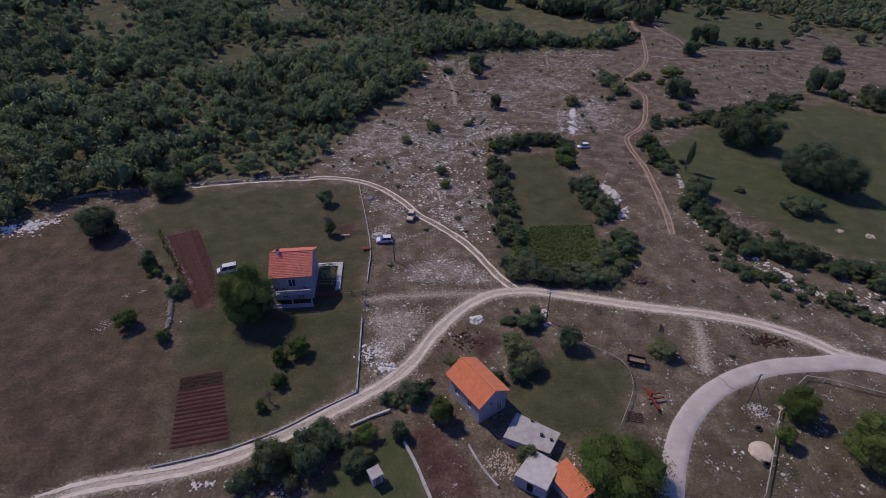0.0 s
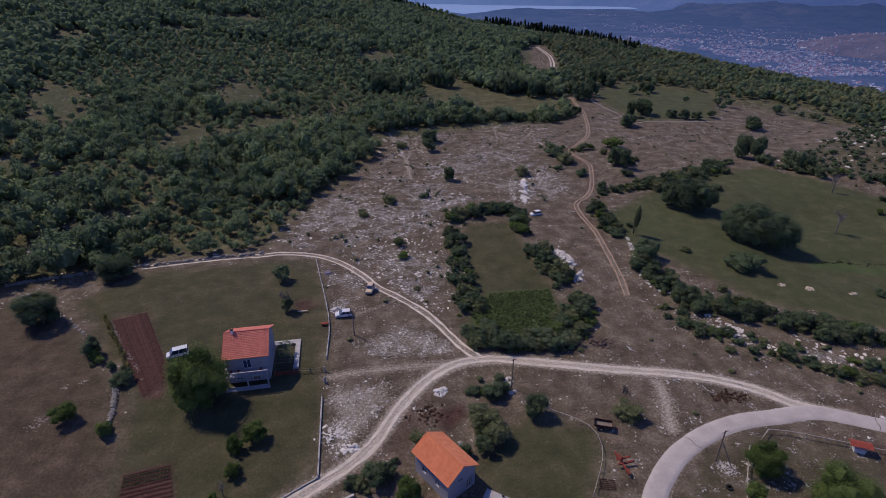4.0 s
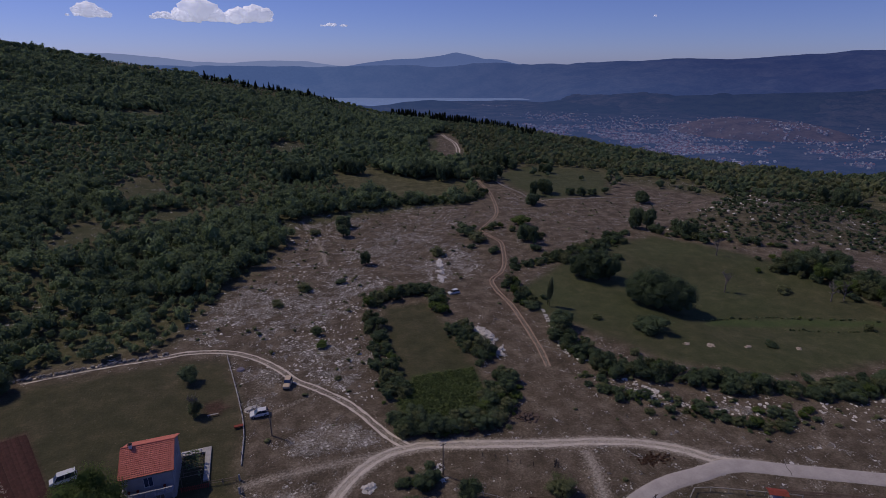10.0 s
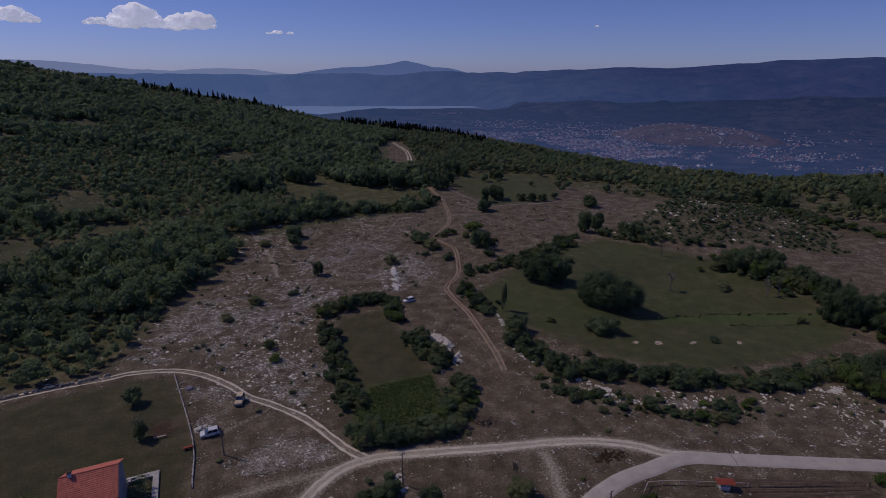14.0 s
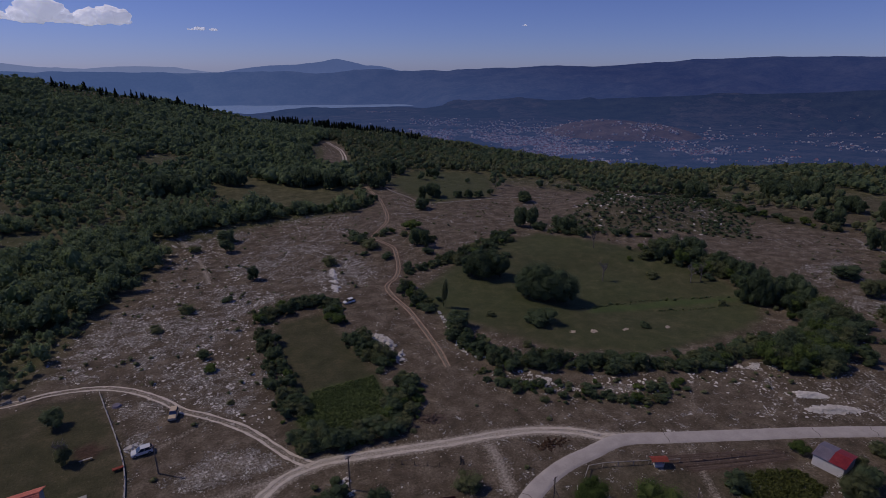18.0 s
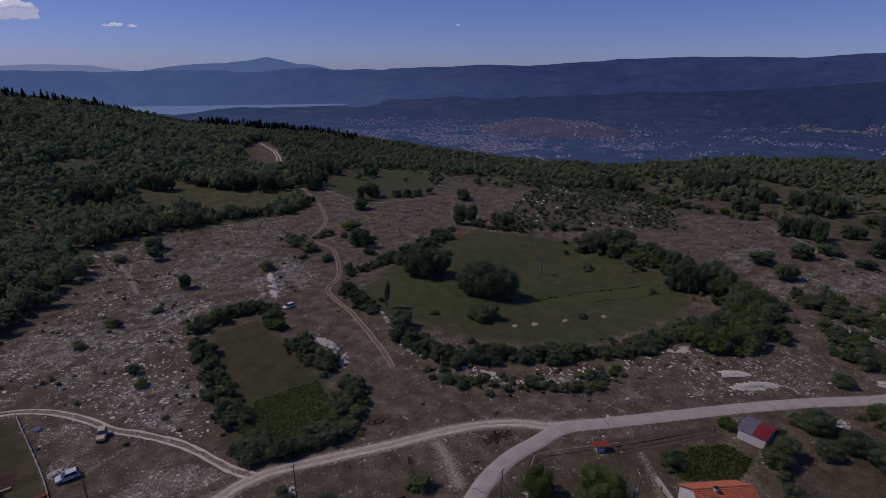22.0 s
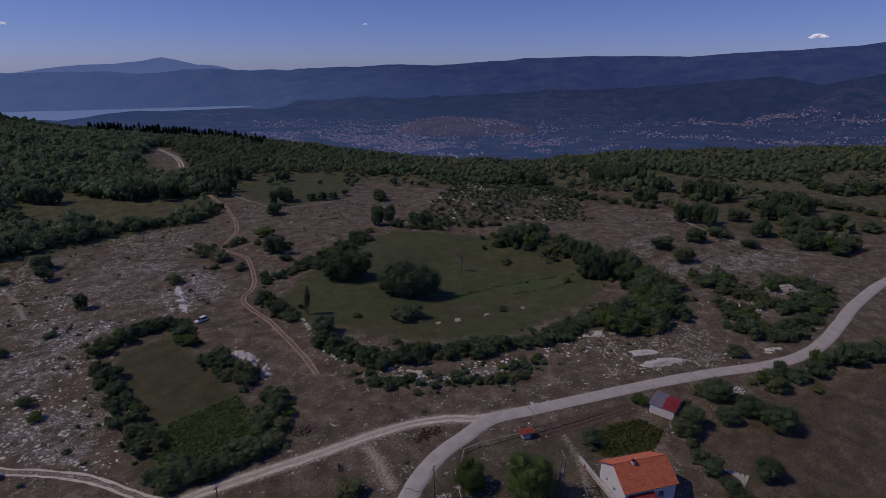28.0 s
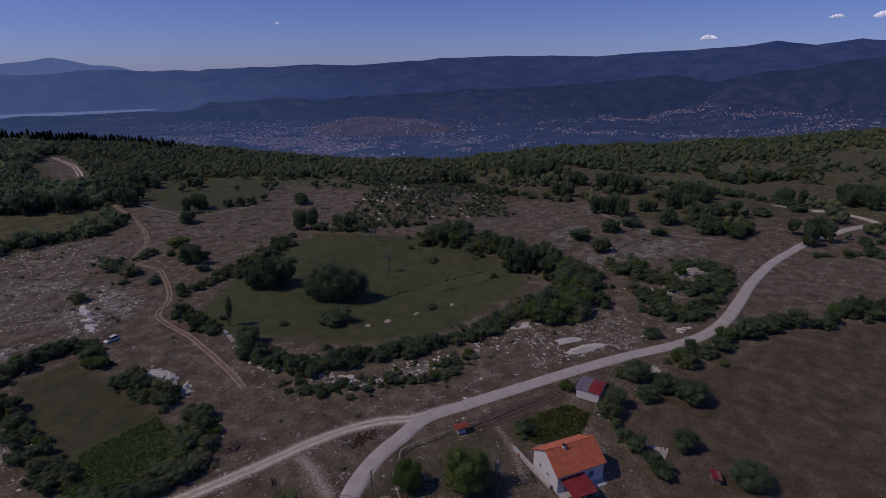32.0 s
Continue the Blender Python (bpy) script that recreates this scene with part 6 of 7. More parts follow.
heap("stone_heap", -99.5, 109.6, 5.5, 1.7, 25, 0.3, 260, 0.15, 0.6, "white limestone outcrop at the edge of a field", M_LIME, 23)
heap("stone_heap", 124, 70.5, 8.0, 1.6, -25, 0.3, 760, 0.08, 0.4, "band of pale stones below the meadow hedge", M_LIME, 24)
heap("stone_heap", 130.5, 46.5, 5.5, 4.2, 20, 0.15, 520, 0.08, 0.34, "grey stony patch beside the road", M_LIME_GREY, 25)
for x, y in ((92.8, 106.1), (98.4, 103.8), (107.9, 101.5), (120.3, 97.7)):
    heap("stone_heap", x, y, 1.1, 0.6, 20, 0.3, 18, 0.2, 0.5, "small pale stone pile in the meadow", M_SAND, int(x))


def dry_wall(line, wide, high, label, mat=M_LIME_GREY, seed=0, size=0.3, gaps=0.25):
    g = np.random.default_rng(seed)
    q = smooth_line(PLAN[line], 0.32)
    nn = normals2(q)
    vs, fs, n = [], [], 0
    for p, w in zip(q, nn):
        hgt = high * g.uniform(0.6, 1.1)
        if g.random() < gaps:
            continue
        for lv in range(max(1, int(high / 0.25))):
            for o in (-wide / 2, wide / 2, 0):
                x, y = p + w * (o * (1 - 0.25 * lv) + g.normal() * 0.12) + g.normal(size=2) * 0.1
                pv, pf = STONES[int(g.integers(8))]
                s = size * g.uniform(0.6, 1.25)
                t_ = g.uniform(0, 6.283)
                k = pv * s
                vs.append(np.stack((k[:, 0] * math.cos(t_) - k[:, 1] * math.sin(t_) + x, k[:, 0] * math.sin(t_) + k[:, 1] * math.cos(t_) + y, k[:, 2] + H(x, y) + 0.08 + hgt * lv / max(1, int(high / 0.25))), 1))
                fs.append(pf + n)
                n += 12
    return tagged(new("dry_stone_wall", tri_mesh("dry_stone_wall", np.vstack(vs), np.vstack(fs), mat)), label, "stone wall", "dry stone walls")


dry_wall("drywall_a", 0.6, 0.8, "crumbling grey dry stone wall in the pasture", M_LIME_GREY, 1, 0.2, 0.05)
dry_wall("drywall_b", 0.4, 0.25, "low broken dry stone wall by the bushes", M_LIME_GREY, 2, 0.22, 0.55)
dry_wall("drywall_c", 0.6, 0.7, "long dry stone wall along the wood edge", M_LIME_GREY, 3)
dry_wall("drywall_d", 0.4, 0.4, "low stone edging along a tilled plot", M_LIME_GREY, 4, 0.14, 0.5)
dry_wall("drywall_e", 0.4, 0.3, "dry stone wall below a far meadow", M_LIME_GREY, 5, 0.3)
dry_wall("drywall_f", 0.5, 0.3, "broken dry stone wall across rocky pasture", M_LIME_GREY, 6, 0.36)
dry_wall("drywall_g", 0.6, 0.4, "low collapsed stone wall beside the hedge", M_LIME, 7, 0.36, 0.6)
dry_wall("wall_track", 0.6, 0.4, "low pale stone bank beside the track", M_LIME, 8, 0.26, 0.5)

# ---- houses ----


def tiled_slope(length, run, rise, tile=0.3, course=0.36):
    """A roof slope of barrel tiles in courses: eaves at y = 0, top at y = run."""
    slant = math.hypot(run, rise)
    nc, nr_ = max(4, round(length / tile)), max(4, round(slant / course))
    u = np.arange(nc * 4 + 1) / 4 / nc
    wave = 0.035 * np.abs(np.sin(np.arange(nc * 4 + 1) * math.pi / 4))
    rows = []
    for r in range(nr_):
        for e, lift in ((0.0, 0.07), (0.985, 0.0)):
            s = (r + e) / nr_
            shift = 0.012 * math.sin(r * 12.9)
            rows.append(np.stack((u * length - length / 2, np.full(len(u), s * run) - lift * rise / slant, s * rise + lift * run / slant + wave + shift * 0.3), 1))
    n, m_ = len(u), len(rows)
    i, j = np.meshgrid(np.arange(m_ - 1), np.arange(n - 1), indexing="ij")
    i, j = i.ravel(), j.ravel()
    return np.vstack(rows), np.stack((i * n + j, i * n + j + 1, (i + 1) * n + j + 1, (i + 1) * n + j), 1)


def wall_panels(length, high, thick, holes):
    """Boxes of a wall along x with openings (x0, x1, z0, z1)."""
    bm = bmesh.new()
    xs = sorted({-length / 2, length / 2, *(h[0] for h in holes), *(h[1] for h in holes)})
    for a, b in zip(xs, xs[1:]):
        cuts = sorted((h[2], h[3]) for h in holes if h[0] <= a + 1e-6 and h[1] >= b - 1e-6)
        z = 0.0
        for c, d in cuts:
            if c > z + 1e-6:
                box(bm, a, b, 0, thick, z, c)
            z = d
        if z < high - 1e-6:
            box(bm, a, b, 0, thick, z, high)
    bmesh.ops.remove_doubles(bm, verts=bm.verts, dist=1e-5)
    return bm


def window(parent, m, w, h, wood=None, door=False):
    """A window or door set into an opening: m is the pose of the opening's lower middle."""
    top = new("door" if door else "window")
    top.parent = parent
    top.matrix_basis = m
    fr = wood or M_WHITEWALL
    part("frame", boxes((-w / 2, -w / 2 + 0.08, 0.06, 0.14, 0, h), (w / 2 - 0.08, w / 2, 0.06, 0.14, 0, h), (-w / 2, w / 2, 0.06, 0.14, h - 0.08, h), (-w / 2, w / 2, 0.06, 0.14, 0, 0.08), (-0.03, 0.03, 0.07, 0.13, 0, h)), fr, top)
    part("leaf" if door else "pane", boxes((-w / 2 + 0.06, w / 2 - 0.06, 0.1, 0.115, 0.06, h - 0.06)), M_WOOD if door else M_GLASS, top, "" if door else "dark window glass")
    if not door:
        part("sill", boxes((-w / 2 - 0.08, w / 2 + 0.08, -0.08, 0.1, -0.06, -0.005)), M_CONCRETE, top)
    return top


def house(name, x, y, yaw, W, D, he, hr, tile, wall, label, holes, over=0.35, chimney=None, course=0.36):
    """A gabled house with its ridge along local x. holes: side ('f', 'b', 'l', 'r') to (x0, x1, z0, z1, door)."""
    top = thing(name, x, y, yaw, label=label, category="house")
    T = 0.25
    for side, ln, m in (("f", W, pose(0, -D / 2, 0)), ("b", W, pose(0, D / 2, 0, 0, 0, 180)), ("l", D - 2 * T, pose(-W / 2, 0, 0, 0, 0, -90)), ("r", D - 2 * T, pose(W / 2, 0, 0, 0, 0, 90))):
        hs = holes.get(side, ())
        ob = part("wall", wall_panels(ln, he, T, [h[:4] for h in hs]), wall, top)
        ob.matrix_basis = m
        for x0, x1, z0, z1, door in hs:
            window(top, m @ pose((x0 + x1) / 2, 0.05, z0), x1 - x0, z1 - z0, None, door)
        if side in "lr":
            bm = bmesh.new()
            tri = [(-D / 2 - 0.0, he), (D / 2, he), (0, hr - 0.12)]
            a = [bm.verts.new((u, 0, z)) for u, z in tri]
            b = [bm.verts.new((u, T, z)) for u, z in tri]
            bm.faces.new(a)
            bm.faces.new(b[::-1])
            for q in range(3):
                bm.faces.new((a[q], b[q], b[(q + 1) % 3], a[(q + 1) % 3]))
            bmesh.ops.recalc_face_normals(bm, faces=bm.faces)
            part("gable", bm, wall, top).matrix_basis = m
    slope = (hr - he) / (D / 2)
    run, drop = D / 2 + over, slope * over
    roof = new("roof")
    roof.parent = top
    for turn in (0, 180):
        sl = part("slope", tri_mesh("slope", *tiled_slope(W + 2 * over, run, hr - he + drop, 0.3, course), tile), tile, roof)
        sl.matrix_basis = pose(0, 0, 0, 0, 0, turn) @ pose(0, -run, he - drop + 0.06)
        bm = bmesh.new()
        va_ = [bm.verts.new(p) for p in ((-W / 2 - over, -run, he - drop), (W / 2 + over, -run, he - drop), (W / 2 + over, 0, hr), (-W / 2 - over, 0, hr))]
        bm.faces.new(va_)
        bmesh.ops.solidify(bm, geom=bm.faces[:], thickness=0.08)
        part("decking", bm, M_WOOD, roof).matrix_basis = pose(0, 0, 0, 0, 0, turn) @ pose(0, 0, -0.02)
        for e in (-1, 1):
            bm = bmesh.new()
            rod(bm, (e * (W / 2 + over), -run, he - drop + 0.08), (e * (W / 2 + over), 0, hr + 0.08), 0.07, 0.07, 6)
            part("verge", bm, tile, roof).matrix_basis = pose(0, 0, 0, 0, 0, turn)
    bm = bmesh.new()
    nrd = int((W + 2 * over) / 0.4)
    for q in range(nrd):
        x0 = -W / 2 - over + q * (W + 2 * over) / nrd
        rod(bm, (x0, 0, hr + 0.1), (x0 + 0.43, 0, hr + 0.12), 0.12, 0.1, 8)
    part("ridge_tiles", bm, tile, roof)
    if chimney:
        cx, cy = chimney
        zc = hr - abs(cy) * slope
        ch = part("chimney", boxes((cx - 0.25, cx + 0.25, cy - 0.25, cy + 0.25, zc - 0.4, zc + 0.7)), M_WHITEWALL, top)
        part("cap", boxes((cx - 0.33, cx + 0.33, cy - 0.33, cy + 0.33, zc + 0.7, zc + 0.78), (cx - 0.2, cx + 0.2, cy - 0.2, cy + 0.2, zc + 0.78, zc + 0.86)), M_DARK, ch)
    ins = part("floor_slab", boxes((-W / 2 + T, W / 2 - T, -D / 2 + T, D / 2 - T, 0.0, 0.12)), M_CONCRETE, top)
    return top


# two-storey house with a balcony
h1 = house("house", -30.0, 86.6, 5.0, 7.55, 9.2, 5.9, 8.35, M_TILE, M_PLASTER, "two-storey grey plastered house with a red tiled roof and balcony",
           {"f": ((-0.7, 0.75, 3.1, 5.0, False), (-2.4, -1.2, 0.6, 1.7, False), (0.6, 2.0, 0.1, 2.1, True)), "r": ((-3.0, -2.2, 3.6, 4.6, False), (1.2, 2.0, 3.6, 4.6, False)), "b": ((-2, -1, 1, 2.1, False), (1, 2, 1, 2.1, False))}, 0.35, (-2.6, -0.1))
B0, B1 = -4.6, -6.6
balcony = new("balcony")
balcony.parent = h1
part("slab", boxes((-3.77, 3.77, B1, B0, 2.7, 2.88)), M_PLASTER, balcony)
for q in (-3.65, 0.0, 3.65):
    part("column", boxes((q - 0.12, q + 0.12, B1, B1 + 0.24, 0, 2.7)), M_PLASTER, balcony)
part("parapet", boxes((-3.5, 3.5, B1 + 0.02, B1 + 0.16, 0, 0.5)), M_PLASTER, balcony)
part("handrail", boxes((-3.8, 3.8, B1 - 0.04, B1 + 0.16, 3.72, 3.86), (-3.8, -3.62, B1 + 0.16, B0, 3.72, 3.86)), M_CONCRETE, balcony, "pale concrete handrail")
for q in range(19):
    u = -3.65 + q * 0.405
    part("baluster", boxes((u - 0.05, u + 0.05, B1 + 0.0, B1 + 0.1, 2.88, 3.72)), M_PLASTER, balcony)
part("plinth", boxes((-3.9, 3.9, B1 - 0.5, B1, 0.0, 0.12)), M_PLASTER, balcony)
for q in (-2.9, -1.6, 2.4):
    bm = bmesh.new()
    rod(bm, (q, B0 - 0.5, 2.9), (q, B0 - 0.5, 3.3), 0.16, 0.22, 10)
    part("flower_pot", bm, M_RUST, balcony)

# walled vine court beside it
court = thing("courtyard_wall", -24, 89, 5, label="low white L-shaped wall and paving beside the house", category="garden wall")
part("paving", boxes((-2.6, 2.6, 3.6, 4.9, 0, 0.35)), M_CONCRETE, court, "white paved strip")
part("wall", boxes((1.6, 2.6, -4.4, 3.6, 0, 0.4)), M_CONCRETE, court)
for q in range(7):
    part("baluster", boxes((-2.4 + q * 0.55, -2.28 + q * 0.55, 3.45, 3.6, 0, 1.0)), M_WHITEWALL, court)
part("handrail", boxes((-2.5, 1.2, 3.42, 3.64, 1.0, 1.12)), M_WHITEWALL, court)
pergola = thing("pergola", -23.6, 86.8, 5, label="wooden vine trellis shading a narrow court", category="pergola")
for px in (-1.9, 1.2):
    for py in (-2.6, 0.2, 3.0):
        bm = bmesh.new()
        rod(bm, (px, py, 0), (px, py, 2.3), 0.06, 0.05, 6)
        part("post", bm, M_WOOD, pergola)
for q in range(7):
    part("slat", boxes((-2.1, 1.4, -2.7 + q * 0.95, -2.62 + q * 0.95, 2.3, 2.38)), M_WOOD, pergola)
g = np.random.default_rng(77)
part("vine", tri_mesh("vine", *leaves(g, [(-0.4, y_, 2.35, 1.3, 0.35) for y_ in (0.4, 1.9, 3.0)] + [(1.1, -1.6, 1.4, 0.5, 1.0), (0.9, 0.4, 1.6, 0.5, 0.9)], 420, 0.2), M_LEAF), M_LEAF, pergola, "green grape vine leaves")
redfence = thing("picket_fence", -23.1, 83.1, 2, label="red painted picket fence in front of the court", category="fence")
for q in range(15):
    part("picket", boxes((-2.2 + q * 0.31, -2.06 + q * 0.31, -0.02, 0.02, 0.05, 1.05)), M_RUST, redfence)
part("rail", boxes((-2.25, 2.3, 0.02, 0.07, 0.75, 0.83), (-2.25, 2.3, 0.02, 0.07, 0.25, 0.33)), M_RUST, redfence)

# house with the orange roof
house("house", 5.15, 57.2, 125.5, 7.7, 5.35, 4.3, 6.05, M_TILE_ORANGE, M_PLASTER, "small grey plastered house with a new orange tiled roof",
      {"b": ((-2.2, -1.3, 1.5, 2.6, False), (0.9, 1.8, 1.5, 2.6, False)), "l": ((-0.6, 0.2, 2.6, 3.4, False), (1.0, 2.0, 0.05, 2.1, True))}, 0.4, None)

# house with the white gable
h3 = house("house", 75.9, 34.5, -27.5, 9.6, 7.7, 3.7, 6.2, M_TILE_WARM, M_WHITEWALL, "white rendered house with a red tiled saddle roof",
           {"f": ((1.6, 2.7, 1.1, 2.5, False), (-0.6, 0.0, 1.6, 2.3, False), (-3.4, -2.2, 0.15, 2.3, True)), "l": ((-2.0, -1.3, 1.2, 2.0, False), (0.4, 1.1, 1.2, 2.0, False)), "r": ((-1, 0.2, 1.1, 2.4, False),)}, 0.3, (-1.5, -0.4))
porch = new("porch")
porch.parent = h3
bm = bmesh.new()
bmesh.ops.create_grid(bm, x_segments=30, y_segments=2, size=0.5, matrix=Matrix.Translation((-1.9, -5.9, 2.6)) @ Matrix.Rotation(radians(9), 4, "X") @ Matrix.Diagonal((4.9, 4.2, 1, 1)))
for v_ in bm.verts:
    v_.co.z += 0.03 * math.sin(v_.co.x * 18)
bmesh.ops.solidify(bm, geom=bm.faces[:], thickness=0.05)
part("roof_sheet", bm, M_REDSHEET, porch, "dark red corrugated sheet roof")
for px, py in ((-4.1, -7.7), (0.3, -7.7), (-1.9, -7.7)):
    bm = bmesh.new()
    rod(bm, (px, py, 0), (px, py, 2.25), 0.06, 0.06, 8)
    part("post", bm, M_STEEL, porch)
part("terrace", boxes((-4.8, 4.6, -5.4, -3.86, 0, 0.14)), M_CONCRETE, porch)
curb = thing("retaining_wall", 72.6, 40.4, -114, label="long pale concrete wall beside a driveway", category="garden wall")
part("wall", boxes((-5.4, 6.2, -0.2, 0.2, 0, 0.75)), M_CONCRETE, curb)
part("coping", boxes((-5.5, 6.3, -0.26, 0.26, 0.75, 0.83)), M_CONCRETE, curb)
part("doorway", boxes((-3.6, -2.9, -0.23, -0.2, 0.05, 0.7)), M_RUST, curb)

# shed with a two-coloured roof
shed = thing("shed", 101.6, 42.2, 100, label="white block shed with a half red, half grey roof", category="shed")
SW, SD, SH = 5.0, 5.6, 2.2
for nm, m, ln in (("wall", pose(0, SD / 2, 0, 0, 0, 180), SW), ("wall", pose(0, -SD / 2, 0), SW), ("wall", pose(-SW / 2, 0, 0, 0, 0, -90), SD - 0.4), ("wall", pose(SW / 2, 0, 0, 0, 0, 90), SD - 0.4)):
    part(nm, wall_panels(ln, SH, 0.2, [(-0.5, 0.5, 0.05, 1.95)] if ln == SW and m.translation.y < 0 else []), M_WHITEWALL, shed).matrix_basis = m
part("door", boxes((-0.5, 0.5, -SD / 2 + 0.05, -SD / 2 + 0.1, 0.05, 1.95)), M_WOOD, shed)
for e, u, mat in ((1, 1, M_SHEETGREY), (-1, 1, M_SHEETGREY), (1, -1, M_REDSHEET), (-1, -1, M_REDSHEET)):
    bm = bmesh.new()
    bmesh.ops.create_grid(bm, x_segments=18, y_segments=2, size=0.5, matrix=Matrix.Translation((u * (SW / 4 + 0.125), e * (SD / 4 + 0.06), SH + 0.36)) @ Matrix.Rotation(radians(-e * 13), 4, "X") @ Matrix.Diagonal((SW / 2 + 0.24, SD / 2 + 0.35, 1, 1)))
    for v_ in bm.verts:
        v_.co.z += 0.025 * math.sin(v_.co.x * 20)
    bmesh.ops.solidify(bm, geom=bm.faces[:], thickness=0.04)
    part("roof_sheet", bm, mat, shed, "grey corrugated sheet" if u > 0 else "red corrugated sheet")
for e in (-1, 1):
    bm = bmesh.new()
    a = [bm.verts.new((e * SW / 2, u, z)) for u, z in ((-SD / 2, SH), (SD / 2, SH), (0, SH + 0.62))]
    bm.faces.new(a)
    bmesh.ops.solidify(bm, geom=bm.faces[:], thickness=0.15 * e)
    part("gable", bm, M_WHITEWALL, shed)

# flat-roofed outbuildings below the orange roof


def flat_building(name, ring, high, label, holes=0):
    cx, cy = np.mean(ring, axis=0)
    top = thing(name, cx, cy, label=label, category="outbuilding")
    loc = [(x - cx, y - cy) for x, y in ring]
    part("roof_slab", quad_prism(bmesh.new(), [(x * 1.03, y * 1.03) for x, y in loc], high, high + 0.22), M_CONCRETE, top, "pale stained concrete slab")
    for q in range(4):
        (ax, ay), (bx, by) = loc[q], loc[(q + 1) % 4]
        ln = math.hypot(bx - ax, by - ay)
        w = part("wall", wall_panels(ln, high, 0.2, [(-0.45, 0.45, 0.05, min(1.95, high - 0.2))] if q == holes else []), M_PLASTER, top)
        w.matrix_basis = pose((ax + bx) / 2, (ay + by) / 2, 0, 0, 0, math.degrees(math.atan2(by - ay, bx - ax)))
        if q == holes:
            d_ = part("door", boxes((-0.45, 0.45, 0.08, 0.12, 0.05, min(1.95, high - 0.2))), M_DARK, top)
            d_.matrix_basis = w.matrix_basis.copy()
    return top


def lifted(pts, k):
    """Plan points under a roof corner that is seen k times as near as the ground behind it."""
    return [(x * k, y * k) for x, y in pts]


S1 = lifted(((8.9, 50.2), (15.3, 47.4), (17.4, 50.8), (11.4, 54.5)), (70 - 1.4) / 70)
flat_building("outbuilding", S1, 1.2, "low concrete-roofed cistern beside the house", 3)
S2 = lifted(((9.9, 44.0), (14.0, 41.7), (16.5, 45.6), (13.1, 48.0)), (70 - 2.4) / 70)
flat_building("outbuilding", S2, 2.2, "flat-roofed grey outbuilding with a concrete slab", 0)
for x, y, w in ((14.3, 49.4, 0.35), (15.6, 48.6, 0.3), (13.2, 52.0, 0.3)):
    b_ = thing("bucket", x, y, 20, H(x, y) + 1.42, label="small dark bucket standing on a concrete roof", category="bucket", group="clutter on the slab")
    bm = bmesh.new()
    rod(bm, (0, 0, 0), (0, 0, w), w * 0.6, w * 0.75, 12)
    part("pail", bm, M_DARK, b_)
    bm = bmesh.new()
    rod(bm, (-w * 0.7, 0, w), (w * 0.7, 0, w * 1.05), 0.02, 0.02, 5)
    part("handle", bm, M_STEEL, b_)
lean = thing("outbuilding", 17.0, 41.5, -58, label="low outbuilding with an orange tiled lean-to roof", category="outbuilding")
for m, ln in ((pose(0, -1.4, 0), 5.0), (pose(0, 1.4, 0, 0, 0, 180), 5.0), (pose(-2.5, 0, 0, 0, 0, -90), 2.4), (pose(2.5, 0, 0, 0, 0, 90), 2.4)):
    part("wall", wall_panels(ln, 2.0, 0.2, []), M_PLASTER, lean).matrix_basis = m
part("roof", tri_mesh("roof", *tiled_slope(5.6, 3.4, 0.9), M_TILE_ORANGE), M_TILE_ORANGE, lean).matrix_basis = pose(0, -1.7, 2.0)
privy = thing("hut", -9.6, 43.2, 32, label="tiny grey hut with a flat concrete lid", category="hut")
part("body", boxes((-0.75, 0.75, -0.75, 0.75, 0, 1.9)), M_PLASTER, privy)
part("lid", boxes((-0.9, 0.9, -0.9, 0.9, 1.9, 2.02), bevel=0.02), M_CONCRETE, privy)
part("door", boxes((-0.35, 0.35, -0.78, -0.75, 0.05, 1.7)), M_WOOD, privy)
well = thing("well_house", 72.4, 56.4, -24, label="small well house with a red sheet roof", category="well")
part("base", boxes((-0.8, 0.8, -0.6, 0.6, 0, 0.7), bevel=0.03), M_WHITEWALL, well)
for e in (-1, 1):
    part("post", boxes((e * 1.15 - 0.06, e * 1.15 + 0.06, -0.06, 0.06, 0, 1.5)), M_PALEWOOD, well)
bm = bmesh.new()
for e in (-1, 1):
    box(bm, -1.6, 1.6, min(0, e * 0.85), max(0, e * 0.85), 1.5, 1.55)
for v_ in bm.verts:
    v_.co.z -= abs(v_.co.y) * 0.35 - 0.2
part("roof", bm, M_RUST, well)

# ---- vehicles ----


def wheel(parent, x, y, r, w):
    bm = bmesh.new()
    rod(bm, (x, y - w / 2, r), (x, y + w / 2, r), r, r, 20)
    t_ = part("wheel", bm, M_TYRE, parent, "black rubber tyre")
    bm = bmesh.new()
    rod(bm, (x, y - w / 2 - 0.012, r), (x, y + w / 2 + 0.012, r), r * 0.62, r * 0.62, 14)
    part("rim", bm, M_STEEL, t_)


